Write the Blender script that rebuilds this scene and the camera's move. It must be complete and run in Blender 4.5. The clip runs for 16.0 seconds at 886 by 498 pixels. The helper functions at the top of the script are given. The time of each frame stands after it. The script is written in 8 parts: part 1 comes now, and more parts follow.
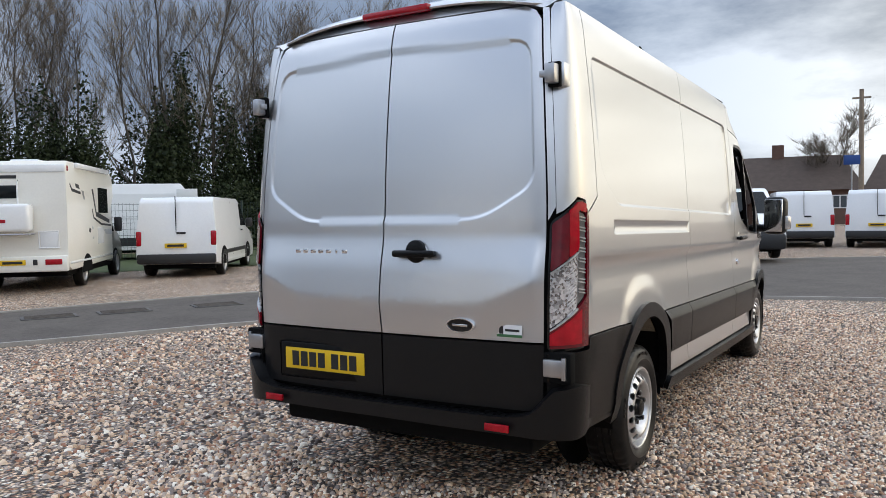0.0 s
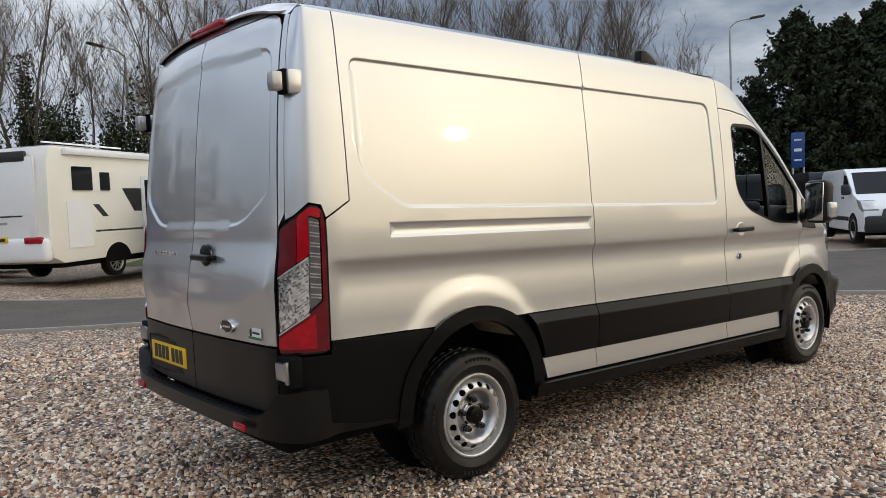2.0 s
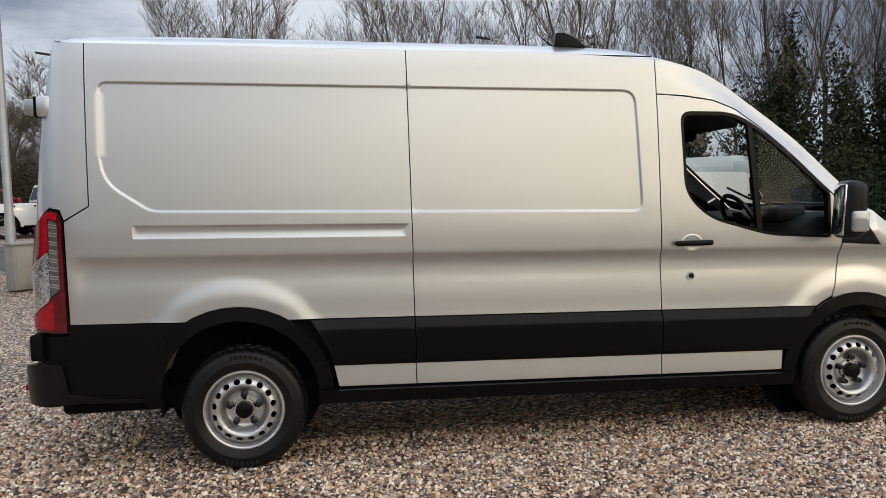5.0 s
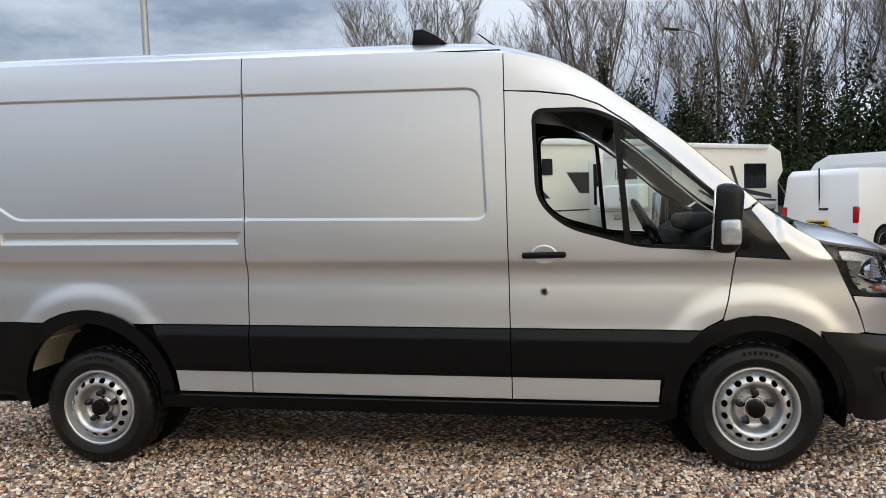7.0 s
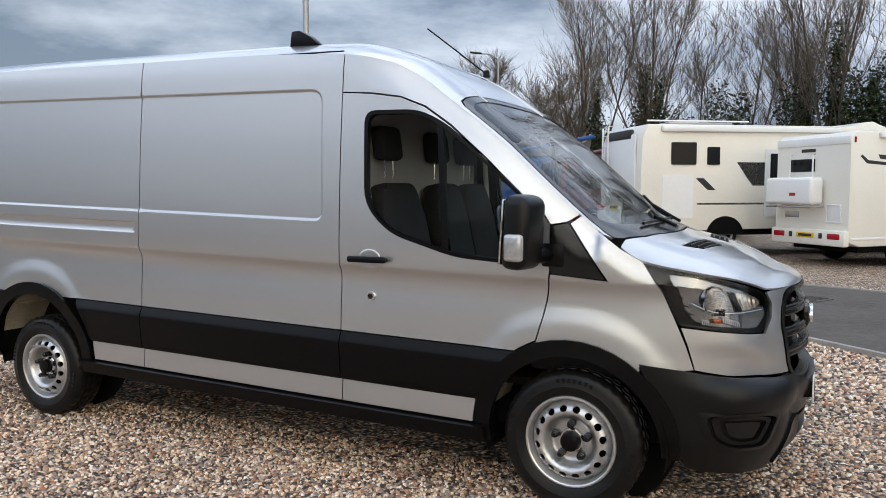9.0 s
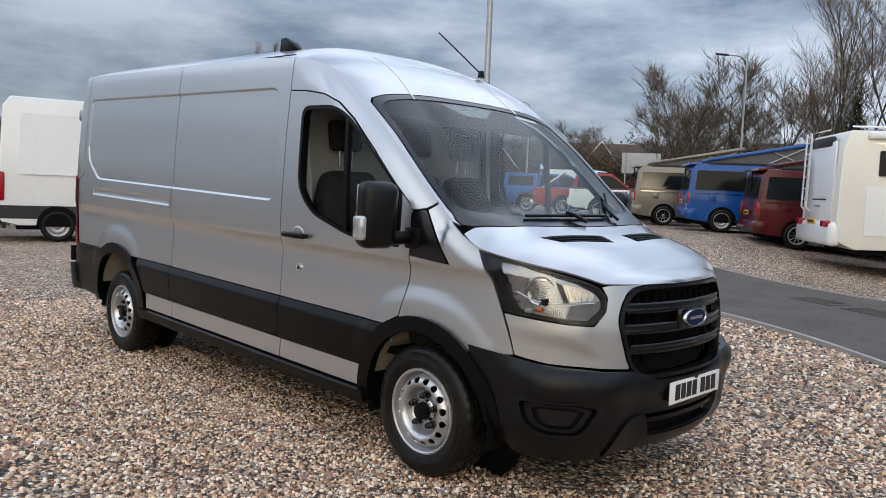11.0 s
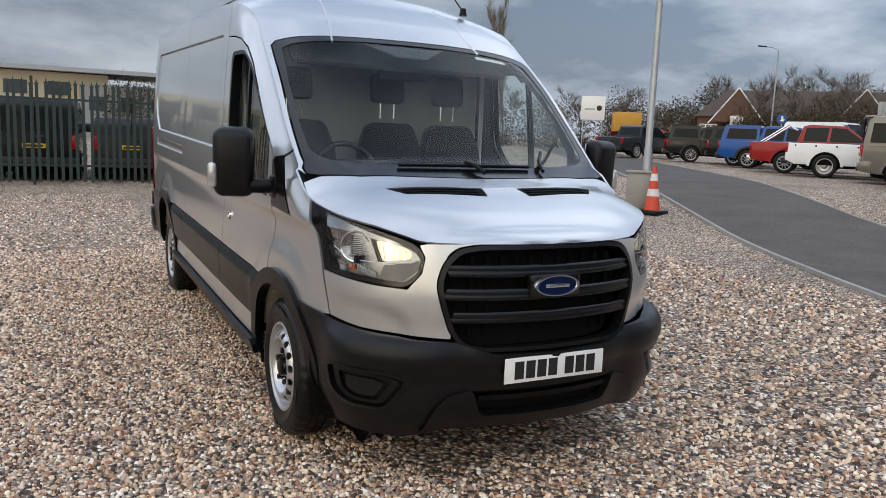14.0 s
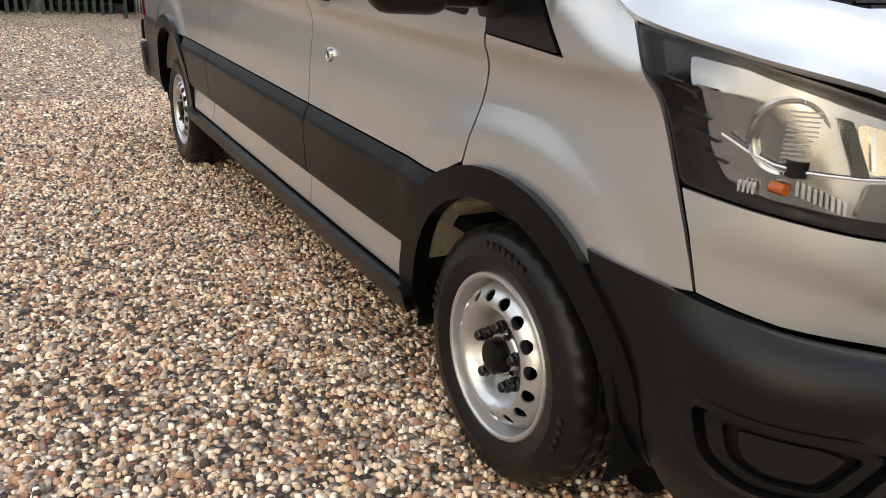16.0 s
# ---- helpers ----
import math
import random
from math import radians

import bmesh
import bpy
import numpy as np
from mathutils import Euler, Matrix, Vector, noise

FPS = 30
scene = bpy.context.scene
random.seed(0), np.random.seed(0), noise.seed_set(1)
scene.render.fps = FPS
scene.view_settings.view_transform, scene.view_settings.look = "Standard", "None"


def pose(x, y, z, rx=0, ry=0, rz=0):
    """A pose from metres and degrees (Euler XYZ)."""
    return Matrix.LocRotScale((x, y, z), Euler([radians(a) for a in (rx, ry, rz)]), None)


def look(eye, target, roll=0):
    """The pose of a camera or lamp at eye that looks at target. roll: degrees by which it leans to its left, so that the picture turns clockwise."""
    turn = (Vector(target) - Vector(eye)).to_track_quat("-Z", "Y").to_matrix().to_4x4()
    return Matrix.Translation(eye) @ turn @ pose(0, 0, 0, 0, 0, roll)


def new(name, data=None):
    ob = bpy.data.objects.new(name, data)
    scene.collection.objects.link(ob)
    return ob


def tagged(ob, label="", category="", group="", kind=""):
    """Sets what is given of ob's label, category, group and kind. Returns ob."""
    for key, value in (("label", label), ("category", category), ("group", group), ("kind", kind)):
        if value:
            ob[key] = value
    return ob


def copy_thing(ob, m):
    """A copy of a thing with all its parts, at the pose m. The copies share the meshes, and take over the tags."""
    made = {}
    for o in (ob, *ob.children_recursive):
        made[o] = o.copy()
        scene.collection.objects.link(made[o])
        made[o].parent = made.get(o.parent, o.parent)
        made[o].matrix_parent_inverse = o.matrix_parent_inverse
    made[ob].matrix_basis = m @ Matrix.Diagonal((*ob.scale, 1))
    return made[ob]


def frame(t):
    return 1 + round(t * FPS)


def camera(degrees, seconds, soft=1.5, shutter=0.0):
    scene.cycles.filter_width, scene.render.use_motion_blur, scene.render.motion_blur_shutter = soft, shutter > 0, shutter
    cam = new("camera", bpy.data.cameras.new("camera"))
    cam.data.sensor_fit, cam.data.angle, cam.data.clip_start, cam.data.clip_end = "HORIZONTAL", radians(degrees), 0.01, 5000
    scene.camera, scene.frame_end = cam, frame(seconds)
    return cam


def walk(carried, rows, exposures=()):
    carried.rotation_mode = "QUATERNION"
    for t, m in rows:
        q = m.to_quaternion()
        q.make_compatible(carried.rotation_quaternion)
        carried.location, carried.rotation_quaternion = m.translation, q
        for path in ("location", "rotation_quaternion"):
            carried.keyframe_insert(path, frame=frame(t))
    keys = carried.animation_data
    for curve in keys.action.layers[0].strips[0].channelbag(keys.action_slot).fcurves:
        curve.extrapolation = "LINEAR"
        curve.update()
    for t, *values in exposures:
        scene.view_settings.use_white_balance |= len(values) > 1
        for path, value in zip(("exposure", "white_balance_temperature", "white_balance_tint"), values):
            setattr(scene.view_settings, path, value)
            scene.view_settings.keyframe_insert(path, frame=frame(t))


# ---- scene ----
cam = camera(59.3, 16.0, soft=0.5)
PATH = [
    (0, (-6.116, -2.232, 1.456), (-4.407, -1.198, 1.362), -1.1),
    (0.5, (-5.778, -2.727, 1.435), (-4.167, -1.544, 1.35), -1.5),
    (1, (-5.429, -3.199, 1.454), (-3.925, -1.884, 1.363), -1.9),
    (1.5, (-4.991, -3.598, 1.496), (-3.6, -2.165, 1.39), -2.2),
    (2, (-4.593, -4.008, 1.483), (-3.321, -2.469, 1.366), -2.5),
    (2.5, (-4.098, -4.288, 1.453), (-2.954, -2.651, 1.339), -2.7),
    (3, (-3.627, -4.644, 1.476), (-2.625, -2.917, 1.358), -2.6),
    (3.5, (-3.141, -4.96, 1.431), (-2.294, -3.151, 1.329), -2.5),
    (6, (-0.277, -5.393, 1.556), (-0.277, -3.399, 1.405), -1.7),
    (6.2, (-0.095, -5.367, 1.556), (-0.132, -3.373, 1.405), -1.8),
    (6.5, (0.277, -5.339, 1.502), (0.147, -3.347, 1.378), -1.9),
    (7, (0.843, -5.175, 1.487), (0.559, -3.199, 1.371), -2.0),
    (7.5, (1.355, -4.982, 1.541), (0.94, -3.03, 1.403), -1.9),
    (8, (1.871, -4.849, 1.561), (1.31, -2.934, 1.419), -1.6),
    (8.5, (2.41, -4.679, 1.572), (1.695, -2.818, 1.422), -0.9),
    (11, (4.749, -3.717, 1.518), (3.346, -2.3, 1.361), 2.3),
    (11.5, (5.12, -3.418, 1.539), (3.626, -2.1, 1.37), 2.4),
    (12, (5.38, -3.01, 1.535), (3.812, -1.781, 1.356), 2.3),
    (12.5, (5.616, -2.618, 1.539), (3.985, -1.474, 1.358), 2.2),
    (13, (5.744, -2.292, 1.55), (4.06, -1.23, 1.357), 2.2),
    (13.5, (5.759, -2.072, 1.561), (4.032, -1.088, 1.335), 2.3),
    (14, (5.63, -1.982, 1.551), (3.874, -1.071, 1.255), 2.3),
    (14.5, (5.126, -2.015, 1.496), (3.37, -1.148, 1.091), 2.5),
    (15, (4.529, -1.975, 1.398), (2.795, -1.127, 0.874), 2.6),
    (15.5, (3.95, -2.01, 1.356), (2.264, -1.141, 0.721), 2.3),
    (16, (3.379, -1.993, 1.295), (1.758, -1.035, 0.62), 3.2),
]
walk(cam, [(t, look(eye, target, roll)) for t, eye, target, roll in PATH], exposures=[(0, 0.66, 6600, 10), (1.2, 0.50, 6850, 10), (2.5, 0.36, 7100, 10), (3.7, 0.36, 7150, 10), (6.0, 0.48, 6850, 10), (8.5, 0.62, 6700, 10), (11.0, 0.48, 6550, 10), (13.5, 0.48, 6600, 10), (14.7, 0.62, 6850, 10), (16.0, 0.88, 7450, 10)])

# ---- world and light ----
world = bpy.data.worlds.new("sky")
scene.world = world
world.use_nodes = True


def build_sky():
    nt = world.node_tree
    nt.nodes.clear()
    out = nt.nodes.new("ShaderNodeOutputWorld")
    bg = nt.nodes.new("ShaderNodeBackground")
    sky = nt.nodes.new("ShaderNodeTexSky")
    sky.sky_type = "NISHITA"
    sky.sun_disc = False
    sky.sun_elevation = radians(SUN_UP)
    sky.sun_rotation = radians(SUN_TURN)
    coord = nt.nodes.new("ShaderNodeTexCoord")
    mapping = nt.nodes.new("ShaderNodeMapping")
    mapping.inputs["Scale"].default_value = (1.0, 1.0, 3.0)
    noise1 = nt.nodes.new("ShaderNodeTexNoise")
    noise1.inputs["Scale"].default_value = 2.3
    noise1.inputs["Detail"].default_value = 7.0
    noise1.inputs["Roughness"].default_value = 0.58
    ramp = nt.nodes.new("ShaderNodeValToRGB")
    ramp.color_ramp.elements[0].position = 0.41
    ramp.color_ramp.elements[0].color = CLOUD_DARK
    ramp.color_ramp.elements[1].position = 0.61
    ramp.color_ramp.elements[1].color = CLOUD_LIGHT
    cover = nt.nodes.new("ShaderNodeValToRGB")
    cover.color_ramp.elements[0].position = 0.30
    cover.color_ramp.elements[0].color = (0.72, 0.72, 0.72, 1)
    cover.color_ramp.elements[1].position = 0.75
    cover.color_ramp.elements[1].color = (0.97, 0.97, 0.97, 1)
    noise2 = nt.nodes.new("ShaderNodeTexNoise")
    noise2.inputs["Scale"].default_value = 1.1
    noise2.inputs["Detail"].default_value = 4.0
    # clouds are brighter overhead and glow warm about the veiled sun
    split = nt.nodes.new("ShaderNodeSeparateXYZ")
    high = nt.nodes.new("ShaderNodeMapRange")
    high.interpolation_type = "SMOOTHSTEP"
    for k, v in zip(("From Min", "From Max", "To Min", "To Max"), (0.20, 0.70, 0.74, ZENITH)):
        high.inputs[k].default_value = v
    lift = nt.nodes.new("ShaderNodeVectorMath")
    lift.operation = "SCALE"
    toward = nt.nodes.new("ShaderNodeVectorMath")
    toward.operation = "DOT_PRODUCT"
    toward.inputs[1].default_value = GLOW_DIR.normalized()
    wide = nt.nodes.new("ShaderNodeMapRange")
    wide.interpolation_type = "SMOOTHSTEP"
    for k, v in zip(("From Min", "From Max", "To Min", "To Max"), (0.36, 1.0, 0.0, 1.0)):
        wide.inputs[k].default_value = v
    tight = nt.nodes.new("ShaderNodeMath")
    tight.operation = "POWER"
    tight.inputs[1].default_value = 6.0
    streak = nt.nodes.new("ShaderNodeMapRange")
    for k, v in zip(("From Min", "From Max", "To Min", "To Max"), (0.3, 0.7, 0.55, 1.25)):
        streak.inputs[k].default_value = v
    glow1 = nt.nodes.new("ShaderNodeVectorMath")
    glow1.operation = "SCALE"
    glow1.inputs[0].default_value = GLOW_WIDE
    glow2 = nt.nodes.new("ShaderNodeVectorMath")
    glow2.operation = "SCALE"
    glow2.inputs[0].default_value = GLOW_TIGHT
    glows = nt.nodes.new("ShaderNodeVectorMath")
    streaked = nt.nodes.new("ShaderNodeVectorMath")
    streaked.operation = "SCALE"
    total = nt.nodes.new("ShaderNodeVectorMath")
    scaled = nt.nodes.new("ShaderNodeMix")
    scaled.data_type = "RGBA"
    scaled.blend_type = "MULTIPLY"
    scaled.inputs[0].default_value = 1.0
    scaled.inputs[7].default_value = (SKY_GAIN, SKY_GAIN, SKY_GAIN, 1)
    mix = nt.nodes.new("ShaderNodeMix")
    mix.data_type = "RGBA"
    L = nt.links.new
    L(coord.outputs["Generated"], mapping.inputs["Vector"])
    L(mapping.outputs["Vector"], noise1.inputs["Vector"])
    L(mapping.outputs["Vector"], noise2.inputs["Vector"])
    L(noise1.outputs["Fac"], ramp.inputs["Fac"])
    L(noise2.outputs["Fac"], cover.inputs["Fac"])
    L(sky.outputs["Color"], scaled.inputs[6])
    L(scaled.outputs[2], mix.inputs[6])
    L(ramp.outputs["Color"], mix.inputs[7])
    L(cover.outputs["Color"], mix.inputs[0])
    L(coord.outputs["Generated"], split.inputs[0])
    L(split.outputs["Z"], high.inputs["Value"])
    L(mix.outputs[2], lift.inputs[0])
    L(coord.outputs["Generated"], toward.inputs[0])
    # a heavier bank of cloud over the far end of the yard
    bank = nt.nodes.new("ShaderNodeVectorMath")
    bank.operation = "DOT_PRODUCT"
    bank.inputs[1].default_value = Vector((-0.93, -0.34, 0.14)).normalized()
    L(coord.outputs["Generated"], bank.inputs[0])
    away = nt.nodes.new("ShaderNodeMapRange")
    away.interpolation_type = "SMOOTHSTEP"
    for k, v in zip(("From Min", "From Max", "To Min", "To Max"), (0.15, 0.95, 1.0, 0.67)):
        away.inputs[k].default_value = v
    L(bank.outputs["Value"], away.inputs["Value"])
    both = nt.nodes.new("ShaderNodeMath")
    both.operation = "MULTIPLY"
    L(high.outputs[0], both.inputs[0])
    overhead = nt.nodes.new("ShaderNodeMapRange")
    overhead.interpolation_type = "SMOOTHSTEP"
    for k, v in zip(("From Min", "From Max", "To Min", "To Max"), (0.11, 0.36, 0.58, 1.42)):
        overhead.inputs[k].default_value = v
    L(split.outputs["Z"], overhead.inputs["Value"])
    clear = nt.nodes.new("ShaderNodeMath")
    clear.operation = "MAXIMUM"
    L(away.outputs[0], clear.inputs[0])
    L(overhead.outputs[0], clear.inputs[1])
    L(clear.outputs[0], both.inputs[1])
    L(both.outputs[0], lift.inputs["Scale"])
    L(toward.outputs["Value"], wide.inputs["Value"])
    L(wide.outputs[0], tight.inputs[0])
    L(wide.outputs[0], glow1.inputs["Scale"])
    L(tight.outputs[0], glow2.inputs["Scale"])
    L(glow1.outputs[0], glows.inputs[0])
    L(glow2.outputs[0], glows.inputs[1])
    L(noise1.outputs["Fac"], streak.inputs["Value"])
    L(glows.outputs[0], streaked.inputs[0])
    L(streak.outputs[0], streaked.inputs["Scale"])
    L(lift.outputs[0], total.inputs[0])
    L(streaked.outputs[0], total.inputs[1])
    L(total.outputs[0], bg.inputs["Color"])
    bg.inputs["Strength"].default_value = 1.1
    L(bg.outputs[0], out.inputs[0])


SUN_UP, SUN_TURN = 12.5, 138.0
SKY_GAIN = 0.09
CLOUD_DARK = (0.20, 0.255, 0.37, 1)
CLOUD_LIGHT = (0.66, 0.74, 0.875, 1)
ZENITH = 1.14
GLOW_WIDE = (0.47, 0.40, 0.235)
GLOW_TIGHT = (0.20, 0.16, 0.085)
SUN_DIR = Vector((0.645, -0.72, 0.192))
GLOW_DIR = Vector((0.56, -0.76, 0.27))
build_sky()
sun = new("sun", bpy.data.lights.new("sun", "SUN"))
sun.data.energy = 0.03
sun.data.angle = radians(1.5)
sun.data.color = (1.0, 0.84, 0.60)
sun.matrix_world = look(SUN_DIR * 30, (0, 0, 0))


# ---- materials ----
def nodes_of(m):
    m.use_nodes = True
    nt = m.node_tree
    return nt, nt.nodes["Principled BSDF"]


def rgba(c):
    return (*c, 1.0)


def plain(name, color, rough=0.5, metal=0.0, vary=0.12, scale=6.0, bump=0.0, bump_scale=60.0, coat=0.0, spec=0.5, random_tone=0.0):
    """A surface with tone variation at two scales and fine relief."""
    m = bpy.data.materials.new(name)
    nt, p = nodes_of(m)
    coord = nt.nodes.new("ShaderNodeTexCoord")
    big = nt.nodes.new("ShaderNodeTexNoise")
    big.inputs["Scale"].default_value = scale
    big.inputs["Detail"].default_value = 5.0
    fine = nt.nodes.new("ShaderNodeTexNoise")
    fine.inputs["Scale"].default_value = scale * 14
    fine.inputs["Detail"].default_value = 3.0
    both = nt.nodes.new("ShaderNodeMath")
    both.operation = "ADD"
    ramp = nt.nodes.new("ShaderNodeValToRGB")
    ramp.color_ramp.elements[0].position = 0.7
    ramp.color_ramp.elements[1].position = 1.0
    half = nt.nodes.new("ShaderNodeMath")
    half.operation = "MULTIPLY"
    half.inputs[1].default_value = 0.5
    ramp.color_ramp.elements[0].position = 0.32
    ramp.color_ramp.elements[1].position = 0.68
    ramp.color_ramp.elements[0].color = rgba([c * (1 - vary) for c in color])
    ramp.color_ramp.elements[1].color = rgba([min(1, c * (1 + vary)) for c in color])
    L = nt.links.new
    L(coord.outputs["Object"], big.inputs["Vector"])
    L(coord.outputs["Object"], fine.inputs["Vector"])
    L(big.outputs["Fac"], both.inputs[0])
    L(fine.outputs["Fac"], both.inputs[1])
    L(both.outputs[0], half.inputs[0])
    L(half.outputs[0], ramp.inputs["Fac"])
    out = ramp.outputs["Color"]
    if random_tone:
        info = nt.nodes.new("ShaderNodeObjectInfo")
        hsv = nt.nodes.new("ShaderNodeHueSaturation")
        span = nt.nodes.new("ShaderNodeMapRange")
        span.inputs["To Min"].default_value = 1 - random_tone
        span.inputs["To Max"].default_value = 1 + random_tone
        L(info.outputs["Random"], span.inputs["Value"])
        L(span.outputs[0], hsv.inputs["Value"])
        L(out, hsv.inputs["Color"])
        out = hsv.outputs["Color"]
    L(out, p.inputs["Base Color"])
    p.inputs["Roughness"].default_value = rough
    p.inputs["Metallic"].default_value = metal
    p.inputs["Coat Weight"].default_value = coat
    p.inputs["Coat Roughness"].default_value = 0.06
    p.inputs["Specular IOR Level"].default_value = spec
    if bump:
        b = nt.nodes.new("ShaderNodeBump")
        b.inputs["Strength"].default_value = bump
        b.inputs["Distance"].default_value = 0.004
        n = nt.nodes.new("ShaderNodeTexNoise")
        n.inputs["Scale"].default_value = bump_scale
        n.inputs["Detail"].default_value = 4.0
        L(coord.outputs["Object"], n.inputs["Vector"])
        L(n.outputs["Fac"], b.inputs["Height"])
        L(b.outputs[0], p.inputs["Normal"])
    return m


def glass(name, tint=(0.75, 0.82, 0.8), clear=0.8, rough=0.01):
    """A thin tinted pane: light goes straight through, with a glossy face."""
    m = bpy.data.materials.new(name)
    m.use_nodes = True
    nt = m.node_tree
    nt.nodes.clear()
    out = nt.nodes.new("ShaderNodeOutputMaterial")
    t = nt.nodes.new("ShaderNodeBsdfTransparent")
    t.inputs["Color"].default_value = rgba([c * clear for c in tint])
    g = nt.nodes.new("ShaderNodeBsdfGlossy")
    g.inputs["Roughness"].default_value = rough
    lw = nt.nodes.new("ShaderNodeLayerWeight")
    lw.inputs["Blend"].default_value = 0.5
    power = nt.nodes.new("ShaderNodeMath")
    power.operation = "POWER"
    power.inputs[1].default_value = 5.0
    nt.links.new(lw.outputs["Facing"], power.inputs[0])
    f = nt.nodes.new("ShaderNodeMapRange")
    f.inputs["To Min"].default_value = 0.028
    nt.links.new(power.outputs[0], f.inputs["Value"])
    mix = nt.nodes.new("ShaderNodeMixShader")
    nt.links.new(f.outputs[0], mix.inputs[0])
    nt.links.new(t.outputs[0], mix.inputs[1])
    nt.links.new(g.outputs[0], mix.inputs[2])
    nt.links.new(mix.outputs[0], out.inputs[0])
    return m


STONE_TONES = [(0.0, (0.055, 0.039, 0.031)), (0.16, (0.375, 0.222, 0.130)), (0.28, (0.225, 0.180, 0.155)), (0.41, (0.51, 0.355, 0.228)),
               (0.52, (0.42, 0.335, 0.272)), (0.65, (0.30, 0.142, 0.083)), (0.73, (0.71, 0.535, 0.382)), (0.91, (0.78, 0.70, 0.59))]


def stone_ramp(nt):
    ramp = nt.nodes.new("ShaderNodeValToRGB")
    ramp.color_ramp.interpolation = "CONSTANT"
    e = ramp.color_ramp.elements
    e[0].position, e[0].color = 0.0, rgba(STONE_TONES[0][1])
    e[1].position, e[1].color = STONE_TONES[1][0], rgba(STONE_TONES[1][1])
    for pos, col in STONE_TONES[2:]:
        n = e.new(pos)
        n.color = rgba(col)
    return ramp


def gravel_material():
    m = bpy.data.materials.new("gravel_bed")
    nt, p = nodes_of(m)
    L = nt.links.new
    coord = nt.nodes.new("ShaderNodeTexCoord")
    flat = nt.nodes.new("ShaderNodeMapping")
    wob = nt.nodes.new("ShaderNodeTexNoise")
    wob.inputs["Scale"].default_value = 22.0
    add = nt.nodes.new("ShaderNodeMix")
    add.data_type = "VECTOR"
    add.inputs[0].default_value = 0.035
    v = nt.nodes.new("ShaderNodeTexVoronoi")
    v.inputs["Scale"].default_value = 40.0
    L(coord.outputs["Object"], wob.inputs["Vector"])
    L(coord.outputs["Object"], add.inputs[4])
    L(wob.outputs["Color"], add.inputs[5])
    L(add.outputs[1], v.inputs["Vector"])
    sep = nt.nodes.new("ShaderNodeSeparateColor")
    L(v.outputs["Color"], sep.inputs[0])
    ramp = stone_ramp(nt)
    L(sep.outputs[0], ramp.inputs["Fac"])
    patch_n = nt.nodes.new("ShaderNodeTexNoise")
    patch_n.inputs["Scale"].default_value = 0.5
    patch_n.inputs["Detail"].default_value = 6.0
    L(coord.outputs["Object"], patch_n.inputs["Vector"])
    tone = nt.nodes.new("ShaderNodeMapRange")
    tone.inputs["From Min"].default_value, tone.inputs["From Max"].default_value = 0.3, 0.7
    tone.inputs["To Min"].default_value, tone.inputs["To Max"].default_value = 0.78, 1.28
    L(patch_n.outputs["Fac"], tone.inputs["Value"])
    # shade between the stones is put into the colour, darker away from cell centres
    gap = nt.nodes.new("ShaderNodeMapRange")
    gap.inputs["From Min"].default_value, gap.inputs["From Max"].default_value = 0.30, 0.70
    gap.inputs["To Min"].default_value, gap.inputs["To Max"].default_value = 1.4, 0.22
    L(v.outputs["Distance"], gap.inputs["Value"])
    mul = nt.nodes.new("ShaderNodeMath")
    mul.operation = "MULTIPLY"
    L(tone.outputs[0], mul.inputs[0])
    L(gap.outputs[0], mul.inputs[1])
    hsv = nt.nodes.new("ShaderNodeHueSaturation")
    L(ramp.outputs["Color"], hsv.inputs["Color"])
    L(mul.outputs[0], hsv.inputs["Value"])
    L(hsv.outputs["Color"], p.inputs["Base Color"])
    b = nt.nodes.new("ShaderNodeBump")
    b.invert = True
    b.inputs["Strength"].default_value = 0.9
    b.inputs["Distance"].default_value = 0.02
    L(v.outputs["Distance"], b.inputs["Height"])
    L(b.outputs[0], p.inputs["Normal"])
    p.inputs["Roughness"].default_value = 0.75
    return m


def pebble_material():
    m = bpy.data.materials.new("pebble")
    nt, p = nodes_of(m)
    L = nt.links.new
    geo = nt.nodes.new("ShaderNodeNewGeometry")
    ramp = stone_ramp(nt)
    L(geo.outputs["Random Per Island"], ramp.inputs["Fac"])
    coord = nt.nodes.new("ShaderNodeTexCoord")
    n = nt.nodes.new("ShaderNodeTexNoise")
    n.inputs["Scale"].default_value = 90.0
    n.inputs["Detail"].default_value = 4.0
    L(coord.outputs["Object"], n.inputs["Vector"])
    tone = nt.nodes.new("ShaderNodeMapRange")
    tone.inputs["To Min"].default_value, tone.inputs["To Max"].default_value = 0.8, 1.7
    L(n.outputs["Fac"], tone.inputs["Value"])
    hsv = nt.nodes.new("ShaderNodeHueSaturation")
    L(ramp.outputs["Color"], hsv.inputs["Color"])
    L(tone.outputs[0], hsv.inputs["Value"])
    L(hsv.outputs["Color"], p.inputs["Base Color"])
    p.inputs["Roughness"].default_value = 0.6
    return m


